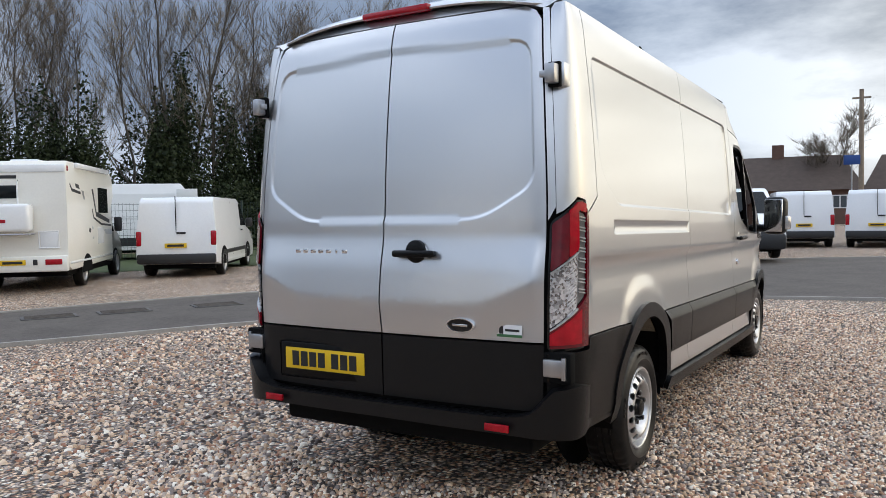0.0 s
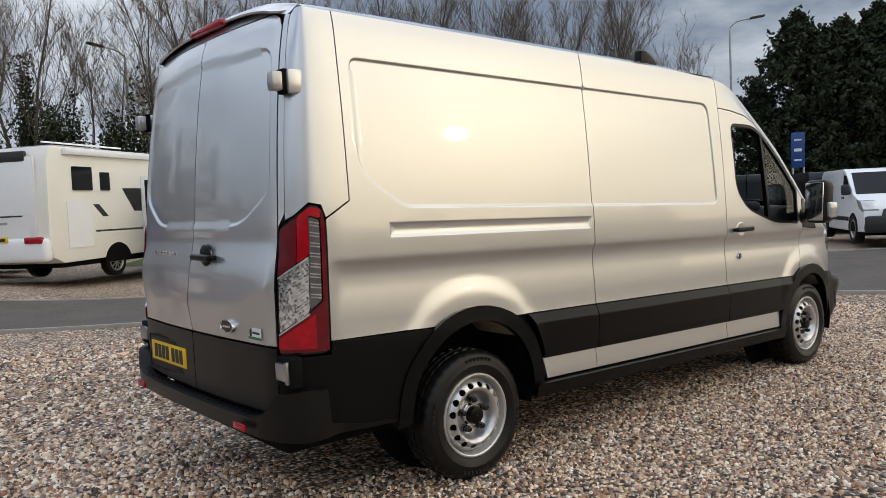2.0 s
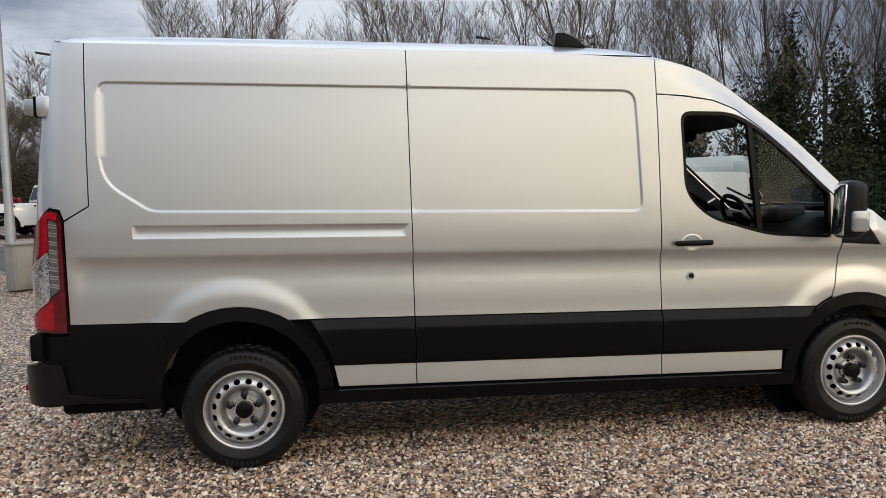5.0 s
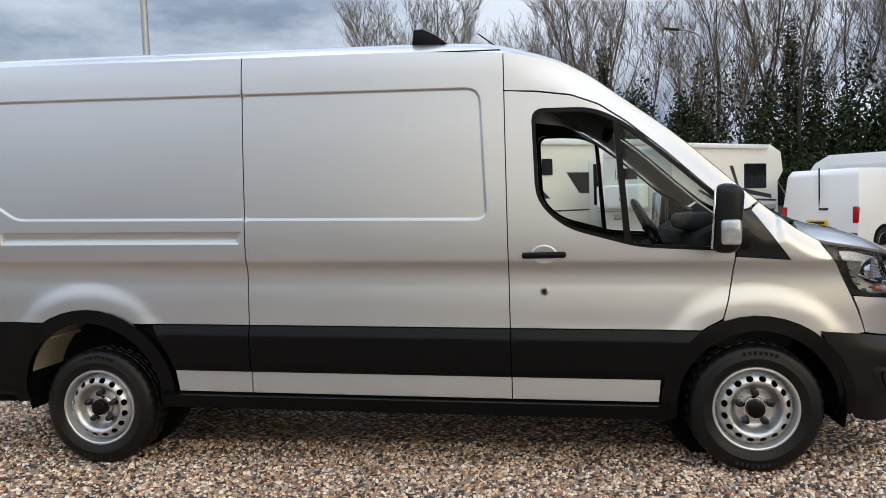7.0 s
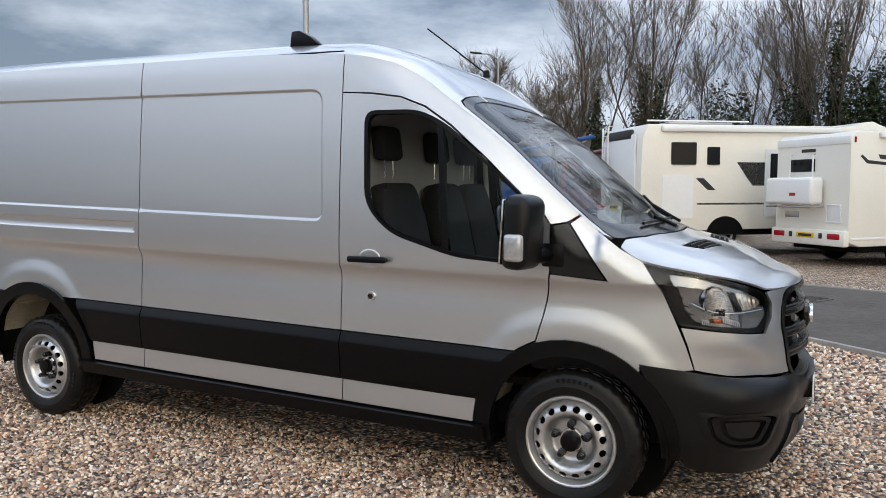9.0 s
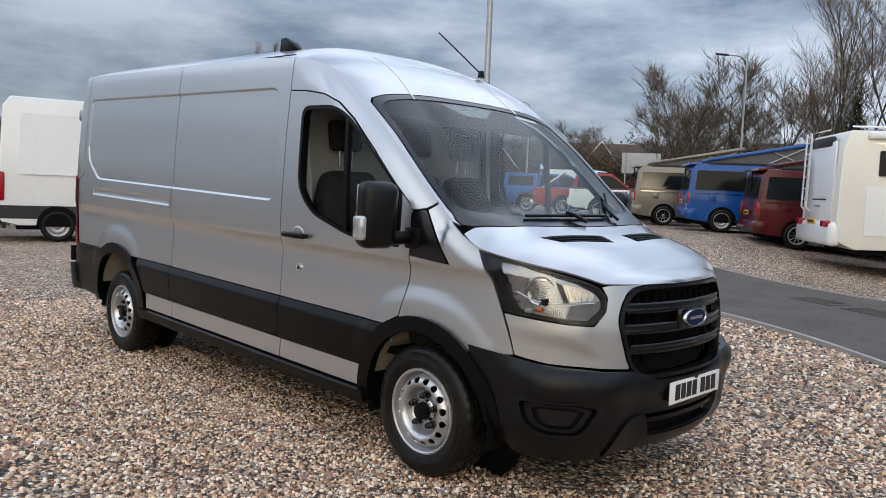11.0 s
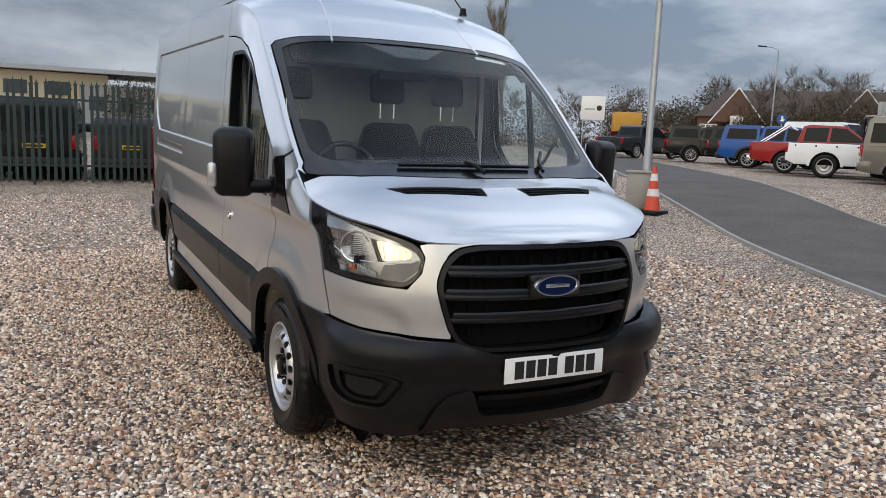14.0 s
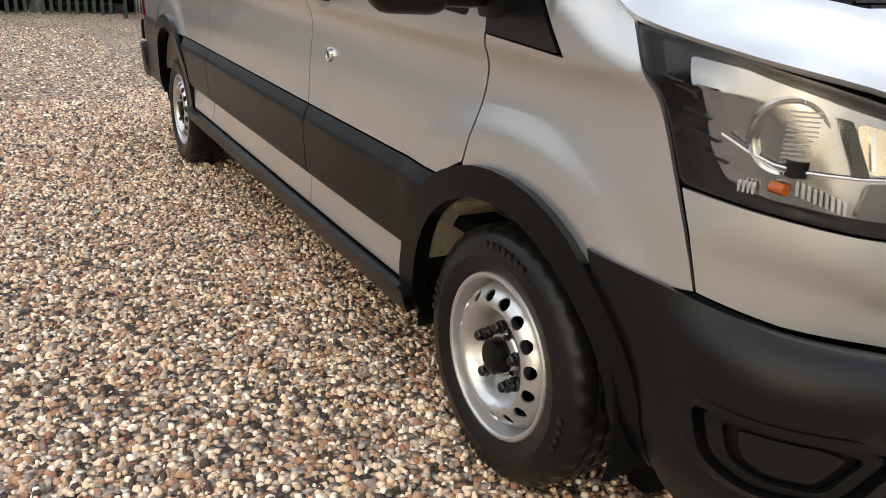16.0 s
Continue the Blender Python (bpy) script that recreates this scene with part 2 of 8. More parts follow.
def paint_material():
    """Moondust silver metallic paint under clear coat."""
    m = bpy.data.materials.new("silver_paint")
    nt, p = nodes_of(m)
    L = nt.links.new
    coord = nt.nodes.new("ShaderNodeTexCoord")
    fl = nt.nodes.new("ShaderNodeTexNoise")
    fl.inputs["Scale"].default_value = 900.0
    fl.inputs["Detail"].default_value = 2.0
    big = nt.nodes.new("ShaderNodeTexNoise")
    big.inputs["Scale"].default_value = 2.2
    big.inputs["Detail"].default_value = 6.0
    L(coord.outputs["Object"], fl.inputs["Vector"])
    L(coord.outputs["Object"], big.inputs["Vector"])
    mix = nt.nodes.new("ShaderNodeMix")
    mix.data_type = "RGBA"
    mix.inputs[6].default_value = (0.53, 0.534, 0.54, 1)
    mix.inputs[7].default_value = (0.645, 0.65, 0.658, 1)
    L(fl.outputs["Fac"], mix.inputs[0])
    L(mix.outputs[2], p.inputs["Base Color"])
    rr = nt.nodes.new("ShaderNodeMapRange")
    rr.inputs["From Min"].default_value, rr.inputs["From Max"].default_value = 0.0, 1.0
    rr.inputs["To Min"].default_value, rr.inputs["To Max"].default_value = 0.31, 0.35
    L(big.outputs["Fac"], rr.inputs["Value"])
    L(rr.outputs[0], p.inputs["Roughness"])
    p.inputs["Metallic"].default_value = 0.88
    p.inputs["Coat Weight"].default_value = 1.0
    p.inputs["Coat Roughness"].default_value = 0.03
    return m


M = {}
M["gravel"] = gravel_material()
M["pebble"] = pebble_material()
M["paint"] = paint_material()
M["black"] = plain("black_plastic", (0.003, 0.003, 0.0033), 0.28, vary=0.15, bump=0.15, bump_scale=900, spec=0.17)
M["bumper"] = plain("bumper_plastic", (0.004, 0.004, 0.0044), 0.33, vary=0.15, bump=0.15, bump_scale=900, spec=0.30)
M["satin_black"] = plain("satin_black", (0.005, 0.005, 0.0055), 0.27, vary=0.1, spec=0.36)
M["gloss_black"] = plain("gloss_black", (0.005, 0.005, 0.0055), 0.15, vary=0.1)
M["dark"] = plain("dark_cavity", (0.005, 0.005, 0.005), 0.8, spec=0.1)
M["tyre"] = plain("tyre_rubber", (0.0075, 0.0072, 0.0070), 0.36, vary=0.4, bump=0.08, bump_scale=200, spec=0.26)
M["steel"] = plain("painted_steel", (0.62, 0.62, 0.625), 0.33, metal=0.85, vary=0.08, bump=0.1)
M["chrome"] = plain("chrome", (0.75, 0.75, 0.76), 0.12, metal=1.0, vary=0.03)
M["red_lens"] = plain("red_lens", (0.36, 0.0015, 0.010), 0.16, vary=0.35, scale=22, coat=0.35, spec=0.3)
M["red_deep"] = plain("deep_red_lens", (0.115, 0.0008, 0.006), 0.14, vary=0.4, scale=26, coat=0.5, spec=0.3)
M["clear_lens"] = plain("clear_lens", (0.55, 0.55, 0.55), 0.15, metal=0.5, vary=0.35, scale=30, coat=0.8)



def facet_material():
    """A clear lens over silvered facets; pale and dark cells paint their sparkle."""
    m = plain("facet_lens", (0.5, 0.5, 0.5), 0.12, metal=0.7, coat=0.8)
    nt, p = nodes_of(m)
    coord = nt.nodes.new("ShaderNodeTexCoord")
    v = nt.nodes.new("ShaderNodeTexVoronoi")
    v.inputs["Scale"].default_value = 95.0
    ramp = nt.nodes.new("ShaderNodeValToRGB")
    ramp.color_ramp.elements[0].position, ramp.color_ramp.elements[0].color = 0.15, (0.22, 0.22, 0.23, 1)
    ramp.color_ramp.elements[1].position, ramp.color_ramp.elements[1].color = 0.75, (0.85, 0.86, 0.88, 1)
    sep = nt.nodes.new("ShaderNodeSeparateColor")
    nt.links.new(coord.outputs["Object"], v.inputs["Vector"])
    nt.links.new(v.outputs["Color"], sep.inputs[0])
    nt.links.new(sep.outputs[0], ramp.inputs["Fac"])
    nt.links.new(ramp.outputs["Color"], p.inputs["Base Color"])
    return m


M["facet_lens"] = facet_material()
M["amber"] = plain("amber_lens", (0.50, 0.10, 0.008), 0.15, vary=0.15, coat=0.6)
M["orange"] = plain("peach_reflector", (0.85, 0.70, 0.54), 0.16, metal=0.9, vary=0.25, scale=18)
M["smoke"] = plain("smoked_chrome", (0.40, 0.40, 0.41), 0.16, metal=0.95, vary=0.06, scale=5)
M["smoke_dark"] = plain("smoked_lens", (0.10, 0.10, 0.10), 0.2, vary=0.3, scale=20, coat=0.4)
M["plate_y"] = plain("plate_yellow", (0.75, 0.48, 0.01), 0.4, vary=0.04)
M["plate_w"] = plain("plate_white", (0.82, 0.82, 0.80), 0.4, vary=0.04)
M["ink"] = plain("black_ink", (0.012, 0.012, 0.012), 0.5, vary=0.05)
M["badge_blue"] = plain("badge_blue", (0.003, 0.009, 0.045), 0.2, vary=0.1, spec=0.25)
M["window"] = glass("window_glass", (0.88, 0.94, 0.92), 0.92)
M["lamp_glass"] = glass("lamp_glass", (0.95, 0.96, 0.97), 0.97)
M["seat"] = plain("seat_fabric", (0.011, 0.011, 0.012), 0.9, vary=0.3, scale=20, bump=0.4, bump_scale=400)
M["lining"] = plain("dark_lining", (0.035, 0.036, 0.038), 0.9, vary=0.1)
M["panel"] = plain("bulkhead_grey", (0.34, 0.335, 0.325), 0.6, vary=0.06)
M["white"] = plain("white_gelcoat", (0.86, 0.86, 0.845), 0.28, vary=0.03, scale=1.5, coat=0.4)
M["asphalt"] = plain("asphalt", (0.112, 0.098, 0.086), 0.85, vary=0.25, scale=1.2, bump=0.5, bump_scale=160, spec=0.2)
M["concrete"] = plain("kerb_concrete", (0.34, 0.32, 0.29), 0.9, vary=0.2, scale=4, bump=0.3, bump_scale=80)


# ---- helpers for parts ----
def link_mesh(name, me, material, parent=None, label="", smooth=True):
    ob = new(name, me)
    if material is not None:
        me.materials.append(material)
    if smooth:
        me.shade_smooth()
    if parent is not None:
        ob.parent = parent
    if label:
        ob["label"] = label
    return ob


def part(name, bm, material, parent=None, label="", smooth=True, angle=35):
    me = bpy.data.meshes.new(name)
    bmesh.ops.recalc_face_normals(bm, faces=bm.faces)
    if smooth:
        lim = radians(angle)
        for e in bm.edges:
            if len(e.link_faces) == 2 and e.calc_face_angle(0) > lim:
                e.smooth = False
    bm.to_mesh(me)
    bm.free()
    return link_mesh(name, me, material, parent, label, smooth)


def thing(name, label, category, at=(0, 0, 0), turn=0.0, group="", kind=""):
    ob = new(name)
    ob.matrix_world = pose(*at, 0, 0, turn)
    return tagged(ob, label, category, group, kind)


def box_bm(sx, sy, sz, at=(0, 0, 0), bevel=0.0, seg=2, bm=None):
    own = bmesh.new()
    bmesh.ops.create_cube(own, size=1, matrix=Matrix.LocRotScale(at, None, (sx, sy, sz)))
    if bevel:
        bmesh.ops.bevel(own, geom=own.edges[:], offset=bevel, segments=seg, affect="EDGES", profile=0.5)
    if bm is None:
        return own
    tmp = bpy.data.meshes.new("tmp")
    own.to_mesh(tmp)
    own.free()
    bm.from_mesh(tmp)
    bpy.data.meshes.remove(tmp)
    return bm


def cyl_bm(r, h, at=(0, 0, 0), axis="Z", seg=24, r2=None, bm=None, bevel=0.0):
    own = bmesh.new()
    bmesh.ops.create_cone(own, cap_ends=True, segments=seg, radius1=r, radius2=r if r2 is None else r2, depth=h)
    if bevel:
        es = [e for e in own.edges if all(abs(abs(v.co.z) - h / 2) < 1e-6 for v in e.verts)]
        bmesh.ops.bevel(own, geom=es, offset=bevel, segments=2, affect="EDGES")
    rot = {"Z": Matrix(), "X": Matrix.Rotation(radians(90), 4, "Y"), "Y": Matrix.Rotation(radians(90), 4, "X")}[axis]
    bmesh.ops.transform(own, matrix=Matrix.Translation(at) @ rot, verts=own.verts)
    if bm is None:
        return own
    tmp = bpy.data.meshes.new("tmp")
    own.to_mesh(tmp)
    own.free()
    bm.from_mesh(tmp)
    bpy.data.meshes.remove(tmp)
    return bm


def lathe_bm(profile, seg=48, axis="Y", close=False):
    """Turns (radius, along) pairs about an axis."""
    bm = bmesh.new()
    rings = []
    for r, a in profile:
        ring = []
        for i in range(seg):
            w = 2 * math.pi * i / seg
            c, s = r * math.cos(w), r * math.sin(w)
            ring.append(bm.verts.new((c, a, s) if axis == "Y" else (c, s, a) if axis == "Z" else (a, c, s)))
        rings.append(ring)
    pairs = list(zip(rings, rings[1:])) + ([(rings[-1], rings[0])] if close else [])
    for a, b in pairs:
        for i in range(seg):
            j = (i + 1) % seg
            bm.faces.new((a[i], a[j], b[j], b[i]))
    return bm


def tube_bm(points, r, seg=8, bm=None, taper=None):
    """A round bar along a line of points."""
    bm = bm or bmesh.new()
    pts = [Vector(p) for p in points]
    rings = []
    for k, p in enumerate(pts):
        d = (pts[min(k + 1, len(pts) - 1)] - pts[max(k - 1, 0)]).normalized()
        side = d.cross(Vector((0, 0, 1)) if abs(d.z) < 0.95 else Vector((1, 0, 0))).normalized()
        up = side.cross(d)
        rad = r if taper is None else r + (taper - r) * k / (len(pts) - 1)
        rings.append([bm.verts.new(p + rad * (math.cos(2 * math.pi * i / seg) * side + math.sin(2 * math.pi * i / seg) * up)) for i in range(seg)])
    for a, b in zip(rings, rings[1:]):
        for i in range(seg):
            j = (i + 1) % seg
            bm.faces.new((a[i], a[j], b[j], b[i]))
    bm.faces.new(rings[0][::-1])
    bm.faces.new(rings[-1])
    return bm


def prism_bm(outline, depth, plane="XZ", at=0.0, bevel=0.0, bm=None):
    """A flat outline given depth. plane XZ: depth along y from at; XY: along z; YZ: along x."""
    own = bmesh.new()

    def put(u, v, w):
        return {"XZ": (u, w, v), "XY": (u, v, w), "YZ": (w, u, v)}[plane]
    a = [own.verts.new(put(u, v, at)) for u, v in outline]
    b = [own.verts.new(put(u, v, at + depth)) for u, v in outline]
    n = len(a)
    own.faces.new(a)
    own.faces.new(b[::-1])
    for i in range(n):
        own.faces.new((a[i], b[i], b[(i + 1) % n], a[(i + 1) % n]))
    bmesh.ops.recalc_face_normals(own, faces=own.faces)
    if bevel:
        bmesh.ops.bevel(own, geom=own.edges[:], offset=bevel, segments=2, affect="EDGES", profile=0.5)
    if bm is None:
        return own
    tmp = bpy.data.meshes.new("tmp")
    own.to_mesh(tmp)
    own.free()
    bm.from_mesh(tmp)
    bpy.data.meshes.remove(tmp)
    return bm


def smooth_step(a, b, x):
    t = min(1.0, max(0.0, (x - a) / (b - a)))
    return t * t * (3 - 2 * t)


def curve(xs, ys):
    """A smooth curve through given values that does not overshoot."""
    xs, ys = list(map(float, xs)), list(map(float, ys))
    n = len(xs)
    d = [(ys[i + 1] - ys[i]) / (xs[i + 1] - xs[i]) for i in range(n - 1)]
    m = [d[0]] + [0 if d[i - 1] * d[i] <= 0 else 2 * d[i - 1] * d[i] / (d[i - 1] + d[i]) for i in range(1, n - 1)] + [d[-1]]

    def f(x):
        if x <= xs[0]:
            return ys[0]
        if x >= xs[-1]:
            return ys[-1]
        lo, hi = 0, n - 1
        while hi - lo > 1:
            mid = (lo + hi) // 2
            if xs[mid] <= x:
                lo = mid
            else:
                hi = mid
        h = xs[hi] - xs[lo]
        t = (x - xs[lo]) / h
        return ((2 * t**3 - 3 * t**2 + 1) * ys[lo] + (t**3 - 2 * t**2 + t) * h * m[lo]
                + (3 * t**2 - 2 * t**3) * ys[hi] + (t**3 - t**2) * h * m[hi])
    return f


# ---- ground ----
def rise(x, y):
    """The land lifts a little beyond the road."""
    return 0.56 * smooth_step(0.8, -5.0, x) * smooth_step(6.0, 15.0, y)


# ---- the silver van: its surfaces ----
RAKE = 0.024  # nose-down stance of the body
HALF = curve([0.30, 0.37, 0.42, 0.54, 0.60, 0.79, 0.815, 0.835, 0.86, 0.90, 0.96, 1.02, 1.07, 1.108, 1.130, 1.150, 1.168, 1.176, 1.186, 1.205, 1.25, 1.40, 1.80, 2.13, 2.25, 2.33, 2.40],
             [0.905, 0.928, 0.944, 0.953, 0.957, 0.968, 0.967, 0.9655, 0.9643, 0.963, 0.9595, 0.9545, 0.9505, 0.9500, 0.9530, 0.9600, 0.9705, 0.9745, 0.9757, 0.976, 0.976, 0.971, 0.948, 0.918, 0.905, 0.888, 0.862])
HALF_REAR = curve([0.30, 0.42, 0.60, 0.80, 1.0, 1.25, 1.40, 1.80, 2.13, 2.25, 2.33, 2.40], [0.905, 0.944, 0.958, 0.964, 0.9685, 0.973, 0.971, 0.948, 0.918, 0.905, 0.888, 0.862])
TAPER = curve([0.9, 1.3, 1.77, 2.0], [1.0, 0.997, 0.985, 0.972])
EDGE = curve([-2.9, -2.6, -0.1, 0.6, 0.85, 1.03, 1.187, 1.347, 1.506, 1.70, 1.86, 2.02, 2.2, 2.43, 2.59, 2.676, 2.72, 2.80, 2.87, 2.90],
             [2.33, 2.33, 2.33, 2.305, 2.26, 2.18, 2.07, 1.955, 1.835, 1.665, 1.525, 1.395, 1.285, 1.243, 1.211, 1.177, 1.157, 1.156, 1.158, 1.16])
FRONT = [(2.0, 0.948), (2.2, 0.93), (2.36, 0.90), (2.48, 0.855), (2.58, 0.785), (2.66, 0.69), (2.715, 0.60), (2.763, 0.52), (2.805, 0.42), (2.842, 0.28), (2.862, 0.14), (2.868, 0.0)]
REAR = [(-2.72, 0.972), (-2.80, 0.966), (-2.87, 0.945), (-2.925, 0.905), (-2.955, 0.855), (-2.97, 0.79), (-2.985, 0.60), (-3.0, 0.30), (-3.005, 0.0)]
NOSE = curve([0.28, 0.34, 0.42, 0.52, 0.66, 0.76, 0.80, 0.86, 0.92, 0.98, 1.08, 1.16, 1.25], [-0.07, -0.01, 0.02, 0.03, 0.03, 0.026, 0.024, 0.026, 0.025, 0.018, 0.001, -0.017, -0.045])
TAIL = curve([0.3, 0.9, 1.1, 1.25, 1.6, 2.0, 2.25, 2.33, 2.40], [-0.005, -0.01, -0.005, 0.012, 0.038, 0.083, 0.13, 0.16, 0.21])


def arc_table(pts, s0, sign):
    s, out = s0, [s0]
    for a, b in zip(pts, pts[1:]):
        s += sign * math.dist(a, b)
        out.append(s)
    order = 1 if sign > 0 else -1
    return curve(out[::order], [p[0] for p in pts][::order]), curve(out[::order], [p[1] for p in pts][::order]), s


FX, FY, S_FRONT = arc_table(FRONT, 2.0, 1)
RX, RY, S_REAR = arc_table(REAR, -2.72, -1)


def s_front(y):
    """The place along the nose at which it is y from the middle."""
    lo, hi = 2.0, S_FRONT
    for _ in range(40):
        mid = (lo + hi) / 2
        lo, hi = (mid, hi) if FY(mid) > y else (lo, mid)
    return lo


def s_rear(y):
    lo, hi = S_REAR, -2.72
    for _ in range(40):
        mid = (lo + hi) / 2
        lo, hi = (lo, mid) if RY(mid) > y else (mid, hi)
    return lo


NOSE_FOLD = curve([2.38, 2.606, 2.759, 2.835, 2.90], [0.912, 0.90, 0.865, 0.806, 0.70])


def arch_swell(x, z):
    """The flared lips over the wheels."""
    out = 0.0
    for cx, w in ((-1.885, 0.54), (1.88, 0.55)):
        r = math.hypot((x - cx) / w, (z - 0.60) / 0.46)
        out += 0.0115 * smooth_step(1.0, 0.78, r) * smooth_step(0.50, 0.80, z)
    return out


def rounded(loop, r, seg=4):
    """A loop with its corners rounded; r is one radius or one for each corner."""
    out, n = [], len(loop)
    for i, p in enumerate(loop):
        rad = r[i] if isinstance(r, (list, tuple)) else r
        a, b = Vector(loop[i - 1]), Vector(loop[(i + 1) % n])
        p = Vector(p)
        da, db = (a - p).length, (b - p).length
        k = min(rad, da * 0.45, db * 0.45)
        if k < 1e-4:
            out.append(tuple(p))
            continue
        pa, pb = p + (a - p) * k / da, p + (b - p) * k / db
        for j in range(seg + 1):
            t = j / seg
            out.append(tuple(pa * (1 - t) ** 2 + p * 2 * t * (1 - t) + pb * t * t))
    return out


def inset(loop, d):
    """A loop drawn inwards by d (outwards where d is negative); loops run clockwise in (along, up)."""
    out, n = [], len(loop)
    for i, p in enumerate(loop):
        a, b = Vector(loop[i - 1]), Vector(loop[(i + 1) % n])
        w = (b - a).normalized()
        out.append((p[0] + w.y * d, p[1] - w.x * d))
    return out


def depth_in(loop, u, v):
    """How deep a point lies inside a loop; negative outside."""
    best, odd, n = 1e9, False, len(loop)
    for i in range(n):
        x1, y1 = loop[i - 1]
        x2, y2 = loop[i]
        dx, dy = x2 - x1, y2 - y1
        t = ((u - x1) * dx + (v - y1) * dy) / (dx * dx + dy * dy + 1e-12)
        t = 0.0 if t < 0 else 1.0 if t > 1 else t
        q = (u - x1 - t * dx) ** 2 + (v - y1 - t * dy) ** 2
        best = q if q < best else best
        if (y1 > v) != (y2 > v) and u < x1 + dx * (v - y1) / dy:
            odd = not odd
    return math.sqrt(best) if odd else -math.sqrt(best)


SIDE_PANEL = rounded([(-2.565, 2.122), (0.463, 2.122), (0.485, 1.403), (-2.31, 1.417), (-2.565, 1.585)], [0.05, 0.08, 0.06, 0.05, 0.12])
SLIDER = rounded([(-2.41, 1.345), (-0.91, 1.345), (-0.93, 1.275), (-2.41, 1.275)], 0.006)
REAR_PANEL = rounded([(-0.4, 2.195), (0.797, 2.17), (0.797, 1.50), (0.53, 1.345), (-0.4, 1.345)], [0, 0.10, 0.08, 0.10, 0])
LIP = 0.009


def recess_side(x, z):
    """Shallow pressed panels and the slider groove."""
    d = 0.0
    if -2.60 < x < 0.52 and 1.38 < z < 2.15:
        d += 0.010 * smooth_step(0.0, LIP, depth_in(SIDE_PANEL, x, z))
    if -2.43 < x < -0.89 and 1.26 < z < 1.36:
        d += 0.0065 * smooth_step(0.0, 0.008, depth_in(SLIDER, x, z))
    return d


def rear_crease(y):
    """Height of the fold across the rear doors."""
    return 0.955 + 0.115 * min(1.0, max(0.0, (y - 0.53) / 0.27))


def rear_press(y, z):
    """How far the rear doors are pressed in at a place."""
    d = 0.0
    if z > 1.32:
        d += 0.010 * smooth_step(0.0, LIP + 0.002, depth_in(REAR_PANEL, y, z))
    zc = rear_crease(y)
    if z > 1.27:
        d += 0.003 * max(0.0, 1.345 - z) / 0.075
    else:
        d += 0.003 - 0.029 * min(1.0, (1.27 - z) / (1.27 - zc)) + 0.022 * max(0.0, min(1.0, (zc - z) / 0.16)) ** 2 / (max(0.0, min(1.0, (zc - z) / 0.16)) + 0.10)
    return d


def wrap(s, z):
    """The upright skin of the van: s runs along the side, round the nose and the tail; z is body height."""
    e = EDGE(min(s, 2.9)) if s < 2.0 else EDGE(FX(s))
    half = HALF(z)
    if s < -2.66:
        k = smooth_step(-2.66, -2.77, s)
        half += (HALF_REAR(z) - half) * k
    if s > 2.0:
        y = FY(s)
        w = smooth_step(2.15, 2.75, s)
        x = FX(s) + NOSE(z) * w
        y *= (half / 0.975) * (1 - w) + w
        y -= 0.03 * (1 - w) * smooth_step(0.10, 0.0, e - z)
        y += arch_swell(FX(s), z) * smooth_step(2.46, 2.36, s)
        x -= 0.018 * smooth_step(0.0, 0.025, NOSE_FOLD(s) - z) * smooth_step(2.38, 2.52, s) * smooth_step(2.86, 2.74, s) * smooth_step(0.70, 0.76, z)
        if z < 0.55:
            y -= 0.10 * smooth_step(0.5, 0.28, z) * (1 - w)
    elif s < -2.72:
        w = smooth_step(-2.74, -3.0, s)
        x = RX(s) + TAIL(z) * w
        y = RY(s) * (half / 0.972)
        yy = abs(RY(s))
        if yy < 0.86:
            x += rear_press(yy, z) * smooth_step(0.86, 0.80, yy)
    else:
        x = s
        y = half * TAPER(s) + arch_swell(s, z) - recess_side(s, z)
        if s > 0.6:
            y -= 0.055 * smooth_step(0.16, 0.0, e - z) * smooth_step(0.6, 1.1, s)
    return Vector((x, -y, z - RAKE * x))


def crown(x):
    return CROWN(x)


CROWN = curve([-2.86, -2.80, -2.72, -2.55, -2.0, 0.0, 0.45, 0.75, 1.0, 1.2, 1.4, 1.7, 2.0, 2.1, 2.2, 2.32, 2.46, 2.6, 2.7, 2.775, 2.814, 2.833, 2.845, 2.851],
              [0.045, 0.095, 0.12, 0.135, 0.14, 0.14, 0.145, 0.092, 0.056, 0.050, 0.050, 0.052, 0.056, 0.086, 0.104, 0.100, 0.088, 0.066, 0.060, 0.048, 0.034, 0.024, 0.013, 0.0])
TOP_BACK = -2.842


def edge_half(x):
    """Half width of the roof and bonnet edge."""
    if x > 2.0:
        lo, hi = 2.0, S_FRONT
        for _ in range(30):
            mid = (lo + hi) / 2
            v = wrap(mid, EDGE(FX(mid)))
            lo, hi = (mid, hi) if v.x < x else (lo, mid)
        return -wrap(lo, EDGE(FX(lo))).y
    if x < -2.70:
        lo, hi = s_rear(0.80), -2.70
        for _ in range(30):
            mid = (lo + hi) / 2
            v = wrap(mid, 2.33)
            lo, hi = (mid, hi) if v.x < x else (lo, mid)
        return -wrap(lo, 2.33).y
    return -wrap(x, EDGE(x)).y


TIP = 2.851
_xs = [TOP_BACK + (2.79 - TOP_BACK) * i / 160 for i in range(161)] + [TIP - 0.058 * (1 - k / 12) ** 2 for k in range(12)]
TOP_HALF = curve(_xs + [TIP], [edge_half(x) for x in _xs] + [0.0])
POWER = curve([-2.8, 0.6, 1.2, 2.0, 2.3, 2.9], [3.2, 3.2, 6.0, 6.0, 4.0, 4.0])


